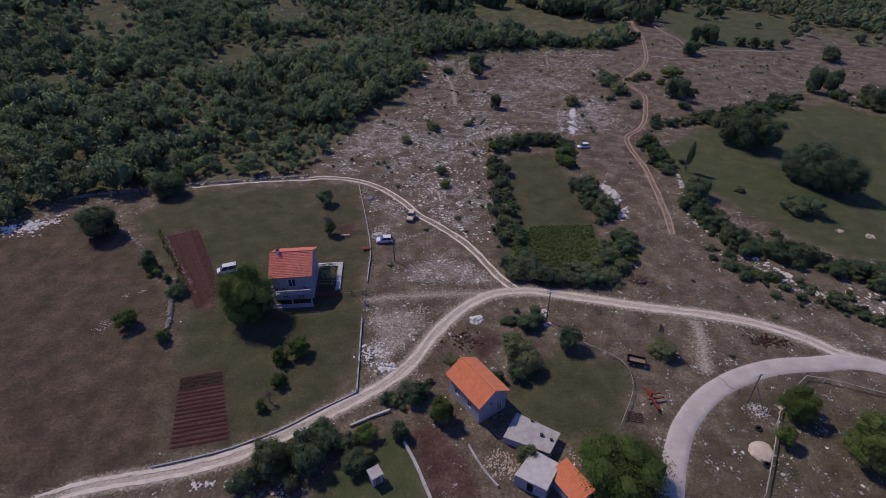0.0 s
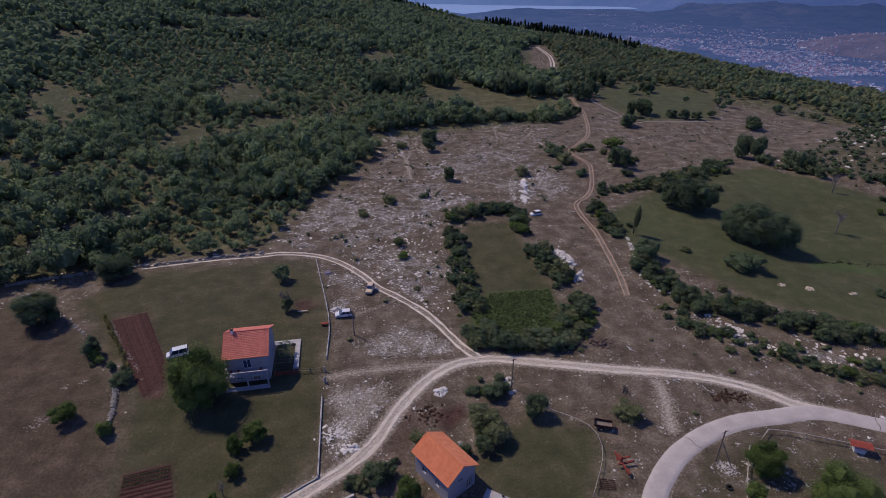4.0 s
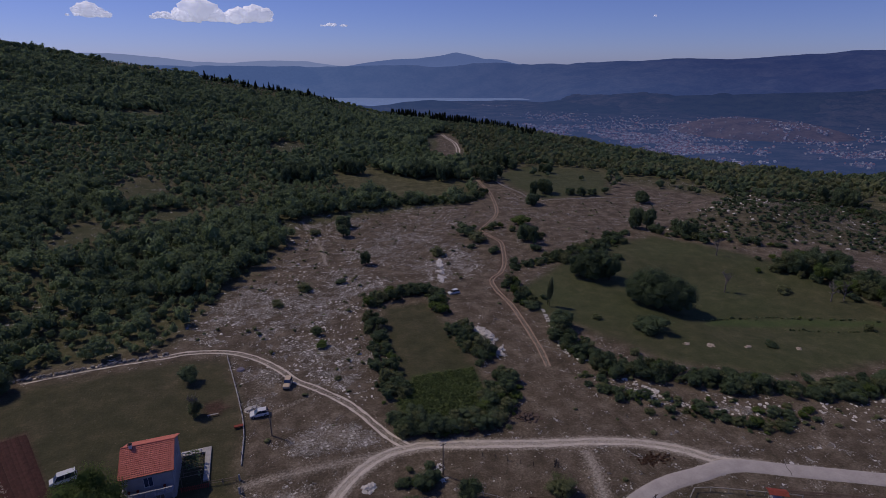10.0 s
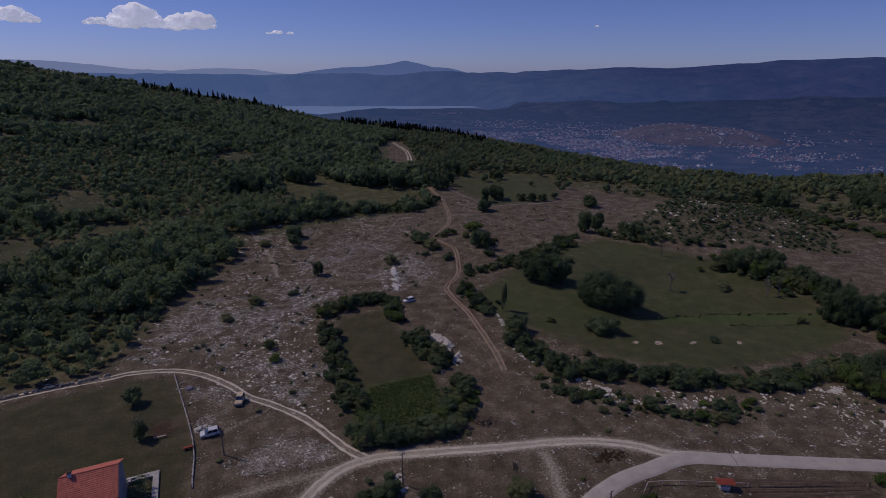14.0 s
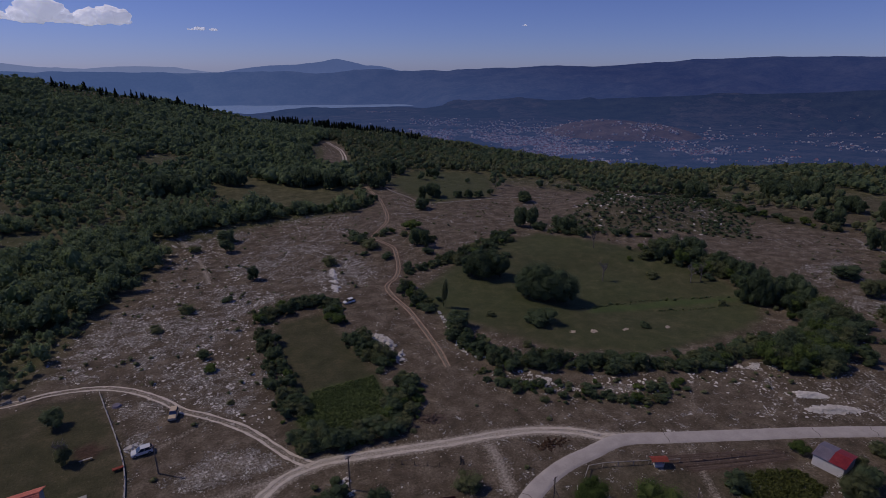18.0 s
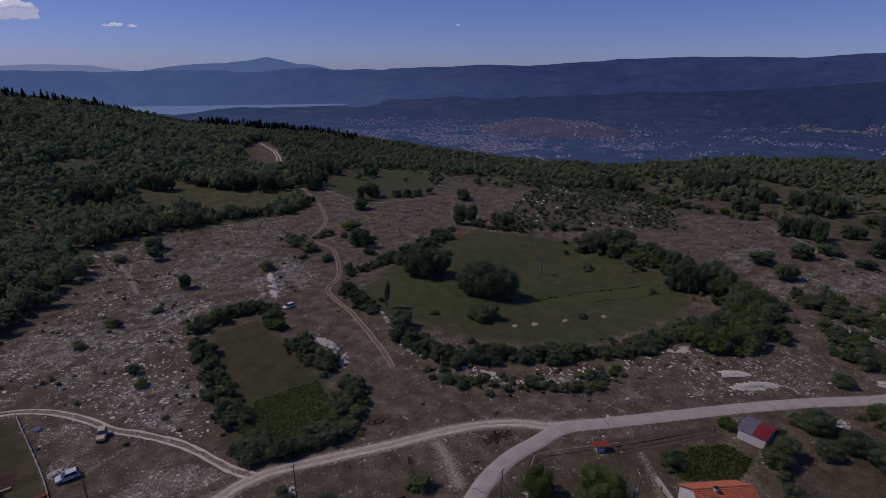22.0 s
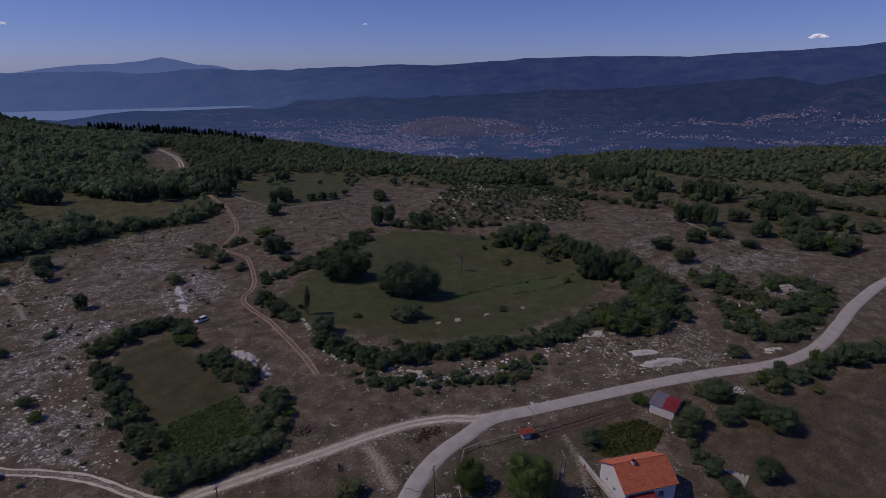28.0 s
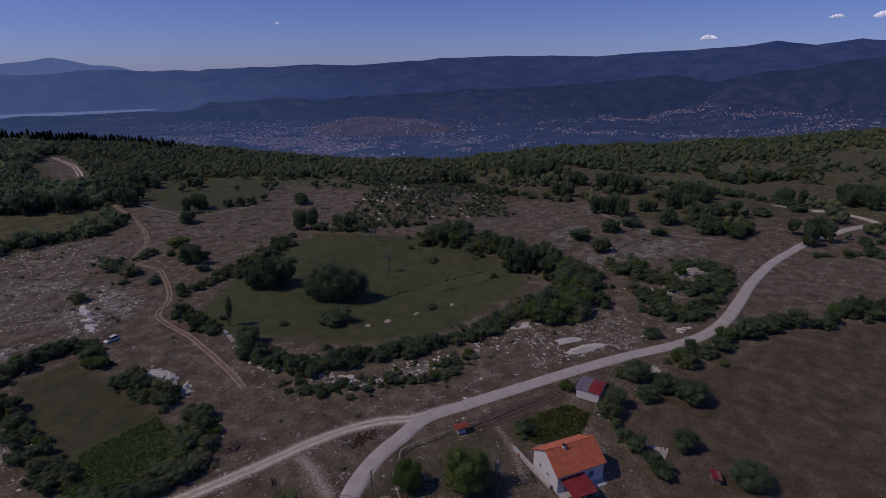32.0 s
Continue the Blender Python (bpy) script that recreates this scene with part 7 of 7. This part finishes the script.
def car(name, x, y, yaw, prof, cabin, width, paint, label, wb, glass=M_GLASS, bonnet_glass=M_BLUEGLASS, r=0.3, wheels=True, z=0.0):
    """prof: side outline of the lower body; cabin: (x, z) of the four corners of the glasshouse, front to back."""
    top = thing(name, x, y, yaw, label=label, category="car")
    bm = bmesh.new()
    side = []
    for s in (-1, 1):
        side.append([bm.verts.new((px, s * width / 2 * (1.0 if pz < 0.75 else 0.95), pz + z)) for px, pz in prof])
    bm.faces.new(side[0])
    bm.faces.new(side[1][::-1])
    n = len(prof)
    for q in range(n):
        bm.faces.new((side[0][q], side[1][q], side[1][(q + 1) % n], side[0][(q + 1) % n]))
    bmesh.ops.recalc_face_normals(bm, faces=bm.faces)
    bmesh.ops.bevel(bm, geom=bm.edges[:], offset=0.05, segments=2, affect="EDGES")
    part("body", bm, paint, top, smooth=False)
    (ax, az_), (bx, bz), (cx, cz), (dx, dz) = cabin
    hw, tw = width / 2 * 0.93, width / 2 * 0.76

    def pane(nm, pts, mat, lab=""):
        b_ = bmesh.new()
        b_.faces.new([b_.verts.new((p[0], p[1], p[2] + z)) for p in pts])
        bmesh.ops.solidify(b_, geom=b_.faces[:], thickness=0.03)
        part(nm, b_, mat, top, lab)
    pane("windscreen", ((ax, -hw, az_), (ax, hw, az_), (bx, tw, bz), (bx, -tw, bz)), bonnet_glass, "blue-tinted windscreen")
    pane("rear_window", ((dx, hw, dz), (dx, -hw, dz), (cx, -tw, cz), (cx, tw, cz)), glass)
    for s in (-1, 1):
        pane("side_window", ((ax, s * hw, az_), (bx, s * tw, bz), (cx, s * tw, cz), (dx, s * hw, dz))[::s], glass)
        for u in (0.02, 0.45, 0.95):
            fx, lx = ax + (dx - ax) * u, bx + (cx - bx) * u
            b_ = bmesh.new()
            rod(b_, (fx, s * (hw + 0.01), az_ + z), (lx, s * (tw + 0.01), bz + z), 0.04, 0.04, 6)
            part("pillar", b_, paint, top)
    b_ = boxes((min(bx, cx) - 0.04, max(bx, cx) + 0.04, -tw - 0.03, tw + 0.03, bz - 0.02 + z, bz + 0.05 + z), bevel=0.03)
    part("roof", b_, paint, top)
    if wheels:
        for wx_ in wb:
            for s in (-1, 1):
                wheel(top, wx_, s * (width / 2 - 0.09), r, 0.2)
    fx = max(p[0] for p in prof)
    bxx = min(p[0] for p in prof)
    for s in (-1, 1):
        part("headlight", boxes((fx - 0.1, fx + 0.02, s * width * 0.36 - 0.14, s * width * 0.36 + 0.14, 0.55 + z, 0.7 + z)), M_STEEL, top)
        part("taillight", boxes((bxx - 0.02, bxx + 0.1, s * width * 0.4 - 0.1, s * width * 0.4 + 0.1, 0.6 + z, 0.8 + z)), M_REDSHEET, top)
    part("bumper", boxes((fx - 0.1, fx + 0.05, -width * 0.46, width * 0.46, 0.3 + z, 0.46 + z), bevel=0.02), M_DARK, top)
    return top


HATCH = ((-1.9, 0.28), (-1.95, 0.55), (-1.86, 0.92), (0.95, 0.9), (1.75, 0.72), (1.92, 0.5), (1.9, 0.28))
car("car", -13.6, 102.2, 186, HATCH, ((0.95, 0.9), (0.2, 1.45), (-1.45, 1.44), (-1.84, 0.92)), 1.68, M_WHITEPAINT, "white hatchback parked by the fence on stony ground", (-1.2, 1.22))
JEEP = ((-1.75, 0.35), (-1.78, 0.98), (0.3, 1.0), (1.7, 0.92), (1.75, 0.38))
car("car", -8.0, 112.0, 258, JEEP, ((0.35, 0.98), (0.12, 1.72), (-1.62, 1.72), (-1.72, 0.98)), 1.6, M_BEIGEPAINT, "beige boxy off-road car beside the dirt track", (-1.1, 1.15), r=0.34)
car("car", 42.5, 153.0, 195, HATCH, ((0.95, 0.9), (0.2, 1.42), (-1.45, 1.4), (-1.84, 0.92)), 1.6, M_WHITEPAINT, "white wrecked car without wheels beside a hedge", (-1.2, 1.2), M_DARK, M_DARK, wheels=False, z=-0.2)
VAN = ((-2.1, 0.3), (-2.12, 1.0), (1.3, 1.0), (2.0, 0.85), (2.05, 0.35))
car("van", -45.9, 91.0, 200, VAN, ((1.35, 1.0), (0.7, 1.8), (-2.0, 1.8), (-2.08, 1.0)), 1.7, M_WHITEPAINT, "white van parked behind the walnut tree", (-1.3, 1.35), r=0.32)

# farm machines
cart = thing("trailer", 32.9, 64.9, -18, label="dark open farm trailer with wooden sides", category="trailer")
part("bed", boxes((-1.5, 1.5, -0.75, 0.75, 0.62, 0.7)), M_WOOD, cart)
for s in (-1, 1):
    part("side_board", boxes((-1.5, 1.5, s * 0.75 - 0.03, s * 0.75 + 0.03, 0.7, 1.15)), M_TURNED, cart)
    part("end_board", boxes((s * 1.5 - 0.03, s * 1.5 + 0.03, -0.72, 0.72, 0.7, 1.2)), M_TURNED, cart)
    wheel(cart, -0.3, s * 0.85, 0.36, 0.18)
bm = bmesh.new()
rod(bm, (1.5, 0.25, 0.6), (2.7, 0, 0.3), 0.04, 0.04, 6)
rod(bm, (1.5, -0.25, 0.6), (2.7, 0, 0.3), 0.04, 0.04, 6)
part("drawbar", bm, M_RUST, cart)
mow = thing("farm_implement", 33.0, 57.1, 100, label="rust-red tractor implement standing in the grass", category="farm machine")
part("frame", boxes((-2.0, 1.6, -0.1, 0.1, 0.5, 0.68), (-0.4, -0.2, -1.6, 0.6, 0.5, 0.66), (0.3, 0.5, -1.6, 0.4, 0.5, 0.66)), M_RUST, mow)
for q in range(5):
    bm = bmesh.new()
    rod(bm, (-1.6 + q * 0.7, 0.05, 0.55), (-1.75 + q * 0.7, -0.35, 0.0), 0.05, 0.03, 6)
    part("tine", bm, M_RUST, mow)
for q in (-1.4, 1.0):
    bm = bmesh.new()
    rod(bm, (q, -0.25, 0.36), (q, -0.1, 0.36), 0.36, 0.36, 16)
    part("wheel", bm, M_RUST, mow)
part("mast", boxes((-0.1, 0.1, -0.1, 0.1, 0.66, 1.35), (-0.1, 0.5, -0.06, 0.06, 1.2, 1.35)), M_RUST, mow)
mow.matrix_world = mow.matrix_world @ Matrix.Diagonal((1.25, 1.25, 1.2, 1))
harrow = thing("harrow", 29.6, 53.6, -12, label="flat iron harrow lying on the ground", category="harrow")
for q in range(6):
    part("bar", boxes((-1.2, 1.2, -0.85 + q * 0.34, -0.79 + q * 0.34, 0.08, 0.15)), M_TURNED, harrow)
for q in (-1.0, 0.0, 1.0):
    part("brace", boxes((q - 0.04, q + 0.04, -0.9, 0.95, 0.15, 0.2)), M_TURNED, harrow)
plough = thing("plough", 40.1, 73.3, 60, label="small dark plough near a bush", category="farm machine")
part("beam", boxes((-0.9, 0.9, -0.06, 0.06, 0.4, 0.52)), M_DARK, plough)
for q in (-0.5, 0.2):
    bm = bmesh.new()
    rod(bm, (q, 0, 0.45), (q - 0.3, 0.3, 0.0), 0.06, 0.14, 6)
    part("share", bm, M_DARK, plough)
wheel(plough, 0.7, 0.3, 0.3, 0.12)
for x, y, lab in ((47.7, 51.5, "old black tyre lying on the gravel"), (46.0, 45.4, "old black tyre lying beside the sand")):
    bm = bmesh.new()
    bmesh.ops.create_cone(bm, cap_ends=False, segments=24, radius1=0.5, radius2=0.5, depth=0.26)
    bmesh.ops.create_cone(bm, cap_ends=False, segments=24, radius1=0.27, radius2=0.27, depth=0.26)
    bmesh.ops.bridge_loops(bm, edges=[e for e in bm.edges if e.is_boundary and e.verts[0].co.z > 0])
    bmesh.ops.bridge_loops(bm, edges=[e for e in bm.edges if e.is_boundary and e.verts[0].co.z < 0])
    bmesh.ops.recalc_face_normals(bm, faces=bm.faces)
    ob = tagged(new("tyre", bm_mesh("tyre", bm, M_TYRE)), lab, "tyre", "old tyres")
    ob.matrix_world = pose(x, y, H(x, y) + 0.13)
bm = bmesh.new()
bmesh.ops.create_icosphere(bm, subdivisions=4, radius=1)
for v_ in bm.verts:
    k_ = 1 + 0.16 * noise.fractal(v_.co * 2.2, 1.0, 2.0, 4)
    v_.co = Vector((v_.co.x * 1.8 * k_, v_.co.y * 1.7 * k_, max(-0.05, v_.co.z * 0.45 * k_)))
ob = tagged(new("sand_pile", bm_mesh("sand_pile", bm, M_SAND, True)), "rounded pile of pale building sand", "sand pile", kind="stuff")
ob.matrix_world = pose(46.3, 47.6, 0, 0, 0, 30)
tr = thing("bench", -17.4, 99.0, 8, label="rust-brown handcart beside the fence gate", category="handcart")
part("tray", boxes((-0.9, 0.9, -0.35, 0.35, 0.4, 0.6), bevel=0.02), M_RUST, tr)
for s in (-1, 1):
    wheel(tr, s * 0.5, 0.36, 0.24, 0.08)
tr.name = "handcart"
for x, y, yaw, lab in ((-23.0, 104.4, 6, "low wooden bench by the dug red earth"), (12.4, 66.2, 25, "fallen grey log behind the house")):
    bn = thing("bench" if x < 0 else "log", x, y, yaw, label=lab, category="bench" if x < 0 else "log")
    if x < 0:
        part("seat", boxes((-1.1, 1.1, -0.18, 0.18, 0.4, 0.46)), M_PALEWOOD, bn)
        for s in (-0.9, 0.9):
            part("leg", boxes((s - 0.05, s + 0.05, -0.15, 0.15, 0, 0.4)), M_WOOD, bn)
    else:
        bm = bmesh.new()
        rod(bm, (-1.4, 0, 0.16), (1.4, 0, 0.18), 0.17, 0.12, 9)
        part("trunk", bm, M_DEADWOOD, bn)
bm = bmesh.new()
bmesh.ops.create_cone(bm, cap_ends=True, segments=20, radius1=1.0, radius2=0.75, depth=0.35)
for v_ in bm.verts:
    v_.co.z += 0.1 * noise.noise(v_.co * 2)
ob = tagged(new("tarpaulin", bm_mesh("tarpaulin", bm, M_SHEETGREY)), "crumpled blue-grey sheet on the rubble", "tarpaulin")
ob.matrix_world = pose(-19.1, 121.9, H(-19.1, 121.9) + 0.17)
junk = thing("scrap_sheets", 92.0, 23.4, 40, label="pile of pale scrap boards in the red field", category="scrap")
for q in range(6):
    s = part("board", boxes((-1.7, 1.7, -0.25, 0.25, 0, 0.05)), M_PALEWOOD, junk)
    s.matrix_basis = pose(0.2 * q - 0.5, 0.35 * q - 0.9, 0.04 + 0.05 * q, 0, 3 * (q % 3), 14 * q - 30)

# ---- poles ----


def pole(x, y, tall, label, arms=1, lean_=0.0, mat=M_WOOD):
    top = thing("utility_pole", x, y, 20, label=label, category="utility pole", group="power poles")
    bm = bmesh.new()
    rod(bm, (0, 0, -0.1), (lean_, 0, tall), 0.14, 0.09, 10)
    part("pole", bm, mat, top)
    for q in range(arms):
        z = tall - 0.3 - q * 0.5
        part("crossarm", boxes((-0.6, 0.6, -0.05, 0.05, z, z + 0.1)), M_WOOD, top)
        for u in (-0.5, 0.5):
            bm = bmesh.new()
            rod(bm, (u, 0, z + 0.1), (u, 0, z + 0.28), 0.05, 0.04, 8)
            part("insulator", bm, M_WHITEPAINT, top)
    return top


pole(-10.8, 94.8, 6.2, "weathered wooden power pole on stony ground")
pole(19.3, 75.8, 6.9, "weathered wooden power pole among rubble")
pole(48.2, 56.3, 6.8, "weathered wooden power pole with a propping strut")
bm = bmesh.new()
rod(bm, (50.0, 54.6, 0), (48.4, 56.2, 4.2), 0.09, 0.07, 8)
st_ = tagged(new("pole_strut", bm_mesh("pole_strut", bm, M_WOOD)), "slanting wooden strut propping a power pole", "strut")
twin = thing("transformer_pole", 65.3, 42.6, 52, label="twin-pole transformer mast with grey equipment", category="utility pole", group="power poles")
for s in (-1, 1):
    bm = bmesh.new()
    rod(bm, (s * 0.95, 0, -0.1), (s * 0.9, 0, 8.2), 0.16, 0.12, 10)
    part("pole", bm, M_WOOD, twin)
part("platform", boxes((-1.3, 1.3, -0.4, 0.4, 3.6, 3.72)), M_STEEL, twin)
part("transformer", boxes((-0.45, 0.45, -0.35, 0.35, 3.72, 4.7), bevel=0.04), M_STEEL, twin, "grey steel transformer tank")
for z in (5.6, 7.8):
    part("crossarm", boxes((-1.3, 1.3, -0.08, 0.08, z, z + 0.14)), M_WOOD, twin)
for u in (-0.8, 0, 0.8):
    bm = bmesh.new()
    rod(bm, (u, 0, 7.94), (u, 0, 8.2), 0.06, 0.05, 8)
    part("insulator", bm, M_WHITEPAINT, twin)

# ---- fences ----


def fence(line, label, every, high, post, rails, mat, base=None, rail=0.05):
    """Posts with rails or wires between them, and perhaps a base wall."""
    q = smooth_line(line, every)
    top = thing("fence", *q[0], label=label, category="fence", group="fences")
    inv = top.matrix_world.inverted()
    pm = bm_mesh("post", boxes((-post, post, -post, post, -0.05, high)), mat)
    for p in q:
        ob = new("post", pm)
        ob.parent = top
        ob.matrix_basis = inv @ pose(*p, H(*p), RNG.normal() * 1.5, RNG.normal() * 1.5, RNG.uniform(0, 90))
    for a, b in zip(q, q[1:]):
        ln, yaw = math.hypot(*(b - a)), math.degrees(math.atan2(b[1] - a[1], b[0] - a[0]))
        m = inv @ pose((a[0] + b[0]) / 2, (a[1] + b[1]) / 2, (H(*a) + H(*b)) / 2, 0, 0, yaw)
        if base:
            part("base_wall", boxes((-ln / 2 - 0.02, ln / 2 + 0.02, -base[0], base[0], -0.05, base[1] * RNG.uniform(0.9, 1.05))), M_CONCRETE, top).matrix_basis = m
        for z in rails:
            bm = bmesh.new()
            rod(bm, (-ln / 2, 0, z), (ln / 2, 0, z + RNG.normal() * 0.02), rail, rail, 6)
            part("rail", bm, mat, top).matrix_basis = m
    return top


FA = PLAN["fence_a"]
fence(FA[:3], "low pale concrete fence wall with thin posts", 2.6, 1.15, 0.05, (), M_CONCRETE, (0.11, 0.35))
fence(FA[3:5], "low pale concrete fence wall with thin posts", 2.6, 1.15, 0.05, (), M_CONCRETE, (0.11, 0.35))
fence(FA[4:], "low pale concrete wall along the dirt track", 2.6, 0.9, 0.05, (), M_CONCRETE, (0.09, 0.26))
fence(((-20.8, 83.6), (-18.6, 83.5), (-16.4, 83.6)), "wooden rail fence along the path to the house", 1.5, 1.1, 0.06, (0.5, 0.95), M_WOOD)
gate = thing("gate", -15.7, 82.0, 95, label="open timber gate between pale posts", category="gate")
for s in (-1.6, 1.6):
    part("gatepost", boxes((s - 0.14, s + 0.14, -0.14, 0.14, 0, 1.3), bevel=0.02), M_CONCRETE, gate)
part("leaf", boxes((-1.4, 0.0, -0.03, 0.03, 0.2, 0.3), (-1.4, 0.0, -0.03, 0.03, 0.6, 0.7), (-1.4, 0.0, -0.03, 0.03, 1.0, 1.1), (-1.4, -1.3, -0.03, 0.03, 0.15, 1.15), (-0.1, 0.0, -0.03, 0.03, 0.15, 1.15)), M_WOOD, gate)
fence(PLAN["fence_b"], "bleached pole fence round the garden", 2.4, 0.9, 0.05, (0.72,), M_PALEWOOD, rail=0.045)
fence(PLAN["fence_d"], "bleached pole fence between orchard and gravel", 2.2, 0.95, 0.06, (0.85,), M_PALEWOOD, rail=0.08)
fence(PLAN["fence_e"], "bleached pole fence along the road verge", 2.8, 0.95, 0.06, (0.85,), M_PALEWOOD, rail=0.08)
fence(PLAN["fence_g"], "dark weathered rail fence along the vegetable rows", 2.8, 0.95, 0.06, (0.85,), M_WOOD, rail=0.05)
fence(PLAN["fence_f"], "thin wire fence with leaning dark posts", 2.2, 1.0, 0.05, (0.9,), M_WOOD, rail=0.015)
fence(PLAN["wall_plot"], "low concrete edging wall of a tilled plot", 2.4, 0.55, 0.08, (), M_CONCRETE, (0.22, 0.35))
fence(PLAN["wall_lane"], "low concrete edging wall behind the house", 2.4, 0.55, 0.08, (), M_CONCRETE, (0.12, 0.35))
fence(PLAN["wall_i"], "low dark stone wall under the bushes", 2.4, 0.5, 0.08, (), M_LIME_GREY, (0.18, 0.4))

# ---- tilled plots: turned ridges, and rows of plants ----


def ridges(name, ring, step, label, high=0.14, wide=0.26, skip=(), earth=None):
    """Parallel ridges of earth along the first side of a four-cornered plot, each its own mesh."""
    a, b, c, d = (np.array(p) for p in ring[:4])
    n = max(3, int(np.linalg.norm(d - a) / step))
    top = thing(name, *a, label=label, category="tilled plot")
    inv = top.matrix_world.inverted()
    for q in range(n):
        if q in skip:
            continue
        u = (q + 0.5) / n
        p0, p1 = a + (d - a) * u, b + (c - b) * u
        line_ = (p0 + (p1 - p0) * 0.03, p0 + (p1 - p0) * 0.5 + RNG.normal(size=2) * 0.08, p0 + (p1 - p0) * 0.97)
        v, f = ribbon(line_, wide, 0.03, 0.4, 0.07, 0, q + 3, high)
        ob = part("ridge", tri_mesh("ridge", v, f, earth or M_TURNED, True), M_TURNED, top)
        ob.matrix_basis = inv
    return top


PB = PLAN["plot_b"]
ridges("tilled_plot", PB, 0.85, "red-brown garden plot with raked rows")
ridges("tilled_plot", (PLAN["plot_a"][1], PLAN["plot_a"][2], PLAN["plot_a"][4], PLAN["plot_a"][0]), 0.62, "long red-brown ploughed strip", 0.05, 0.3)
maize = hedge(((-66.5, 105.4), (-62, 99.1), (-57.1, 92.1), (-53.1, 86.3)), 0.5, 0.7, 1.2, 0.6, "row of yellowing maize along a ploughed strip", 1.1, "maize_row")
g = np.random.default_rng(88)
M_MAIZE = leaf_material("yellowing_maize_leaves", (0.16, 0.14, 0.05), (0.26, 0.23, 0.09), (0.36, 0.33, 0.14), 0.4)
MAIZE = tri_mesh("maize_plant", *leaves(g, [(0, 0, 0.5, 0.34, 0.5)], 60, 0.16, 0.9), M_MAIZE)
for ob in maize.children:
    ob.name, ob.data = "maize_plant", MAIZE
PE = PLAN["plot_e"]
ridges("tilled_plot", (PE[0], PE[2], PE[3], PE[5]), 0.8, "brown vegetable rows beside the road", 0.14, 0.22, (), M_ROWS)
a, b, c, d = (np.array(p) for p in PB)
for q in range(3):
    for w in range(13):
        u, s = 0.07 + q * 0.055, 0.06 + w * 0.073
        p = a + (b - a) * s + (d - a) * u
        ob = new("cabbage", BUSHES[(q + w) % 7])
        tagged(ob, "small green plant in a garden row", "plant", "garden rows")
        ob.matrix_world = pose(*p, H(*p), 0, 0, 40 * w) @ Matrix.Diagonal((0.5, 0.5, 0.42, 1))

# red hut and dead weeds in the corners of the fields
hut = thing("hut", 90.6, 13.2, 25, label="small red sheet-metal hut beside a bush in the field", category="hut")
part("body", boxes((-1.1, 1.1, -0.7, 0.7, 0, 1.3), bevel=0.02), M_WOOD, hut)
lid = boxes((-1.3, 1.3, -0.9, 0.9, 1.3, 1.36))
for v_ in lid.verts:
    v_.co.z += v_.co.y * 0.18
part("roof_sheet", lid, M_REDSHEET, hut, "sloping red metal sheet")
M_WEEDS = leaf_material("dead_brown_weeds", (0.07, 0.04, 0.028), (0.12, 0.072, 0.05), (0.19, 0.125, 0.088), 0.4)
for nm, cx, cy, rx, ry, count in (("dead_weeds", 58.1, 70.0, 3.4, 1.5, 130), ("dead_weeds", 3.5, 70.5, 3.2, 2.6, 90)):
    g = np.random.default_rng(int(cx))
    xy = np.stack((cx + g.normal(size=count) * rx * 0.5, cy + g.normal(size=count) * ry * 0.5), 1)
    xy = xy[line_distance(xy[:, 0], xy[:, 1], PLAN["track"]) > 2.0]
    tagged(stand(nm, xy, g.uniform(0.3, 0.8, len(xy)), WOODTREES, M_WEEDS, "patch of dry brown weeds beside the track", (0.4, 0.8)), "", "weeds")
g = np.random.default_rng(93)
u = g.random(46)
yard_xy = np.stack((-39.7 + 2.7 * u + g.normal(size=46) * 0.4, 115.8 - 13.6 * u + g.normal(size=46) * 0.3), 1)
stones("yard_stones", yard_xy, g.uniform(0.1, 0.3, 46), "line of small pale stones in the lawn", M_LIME_GREY)
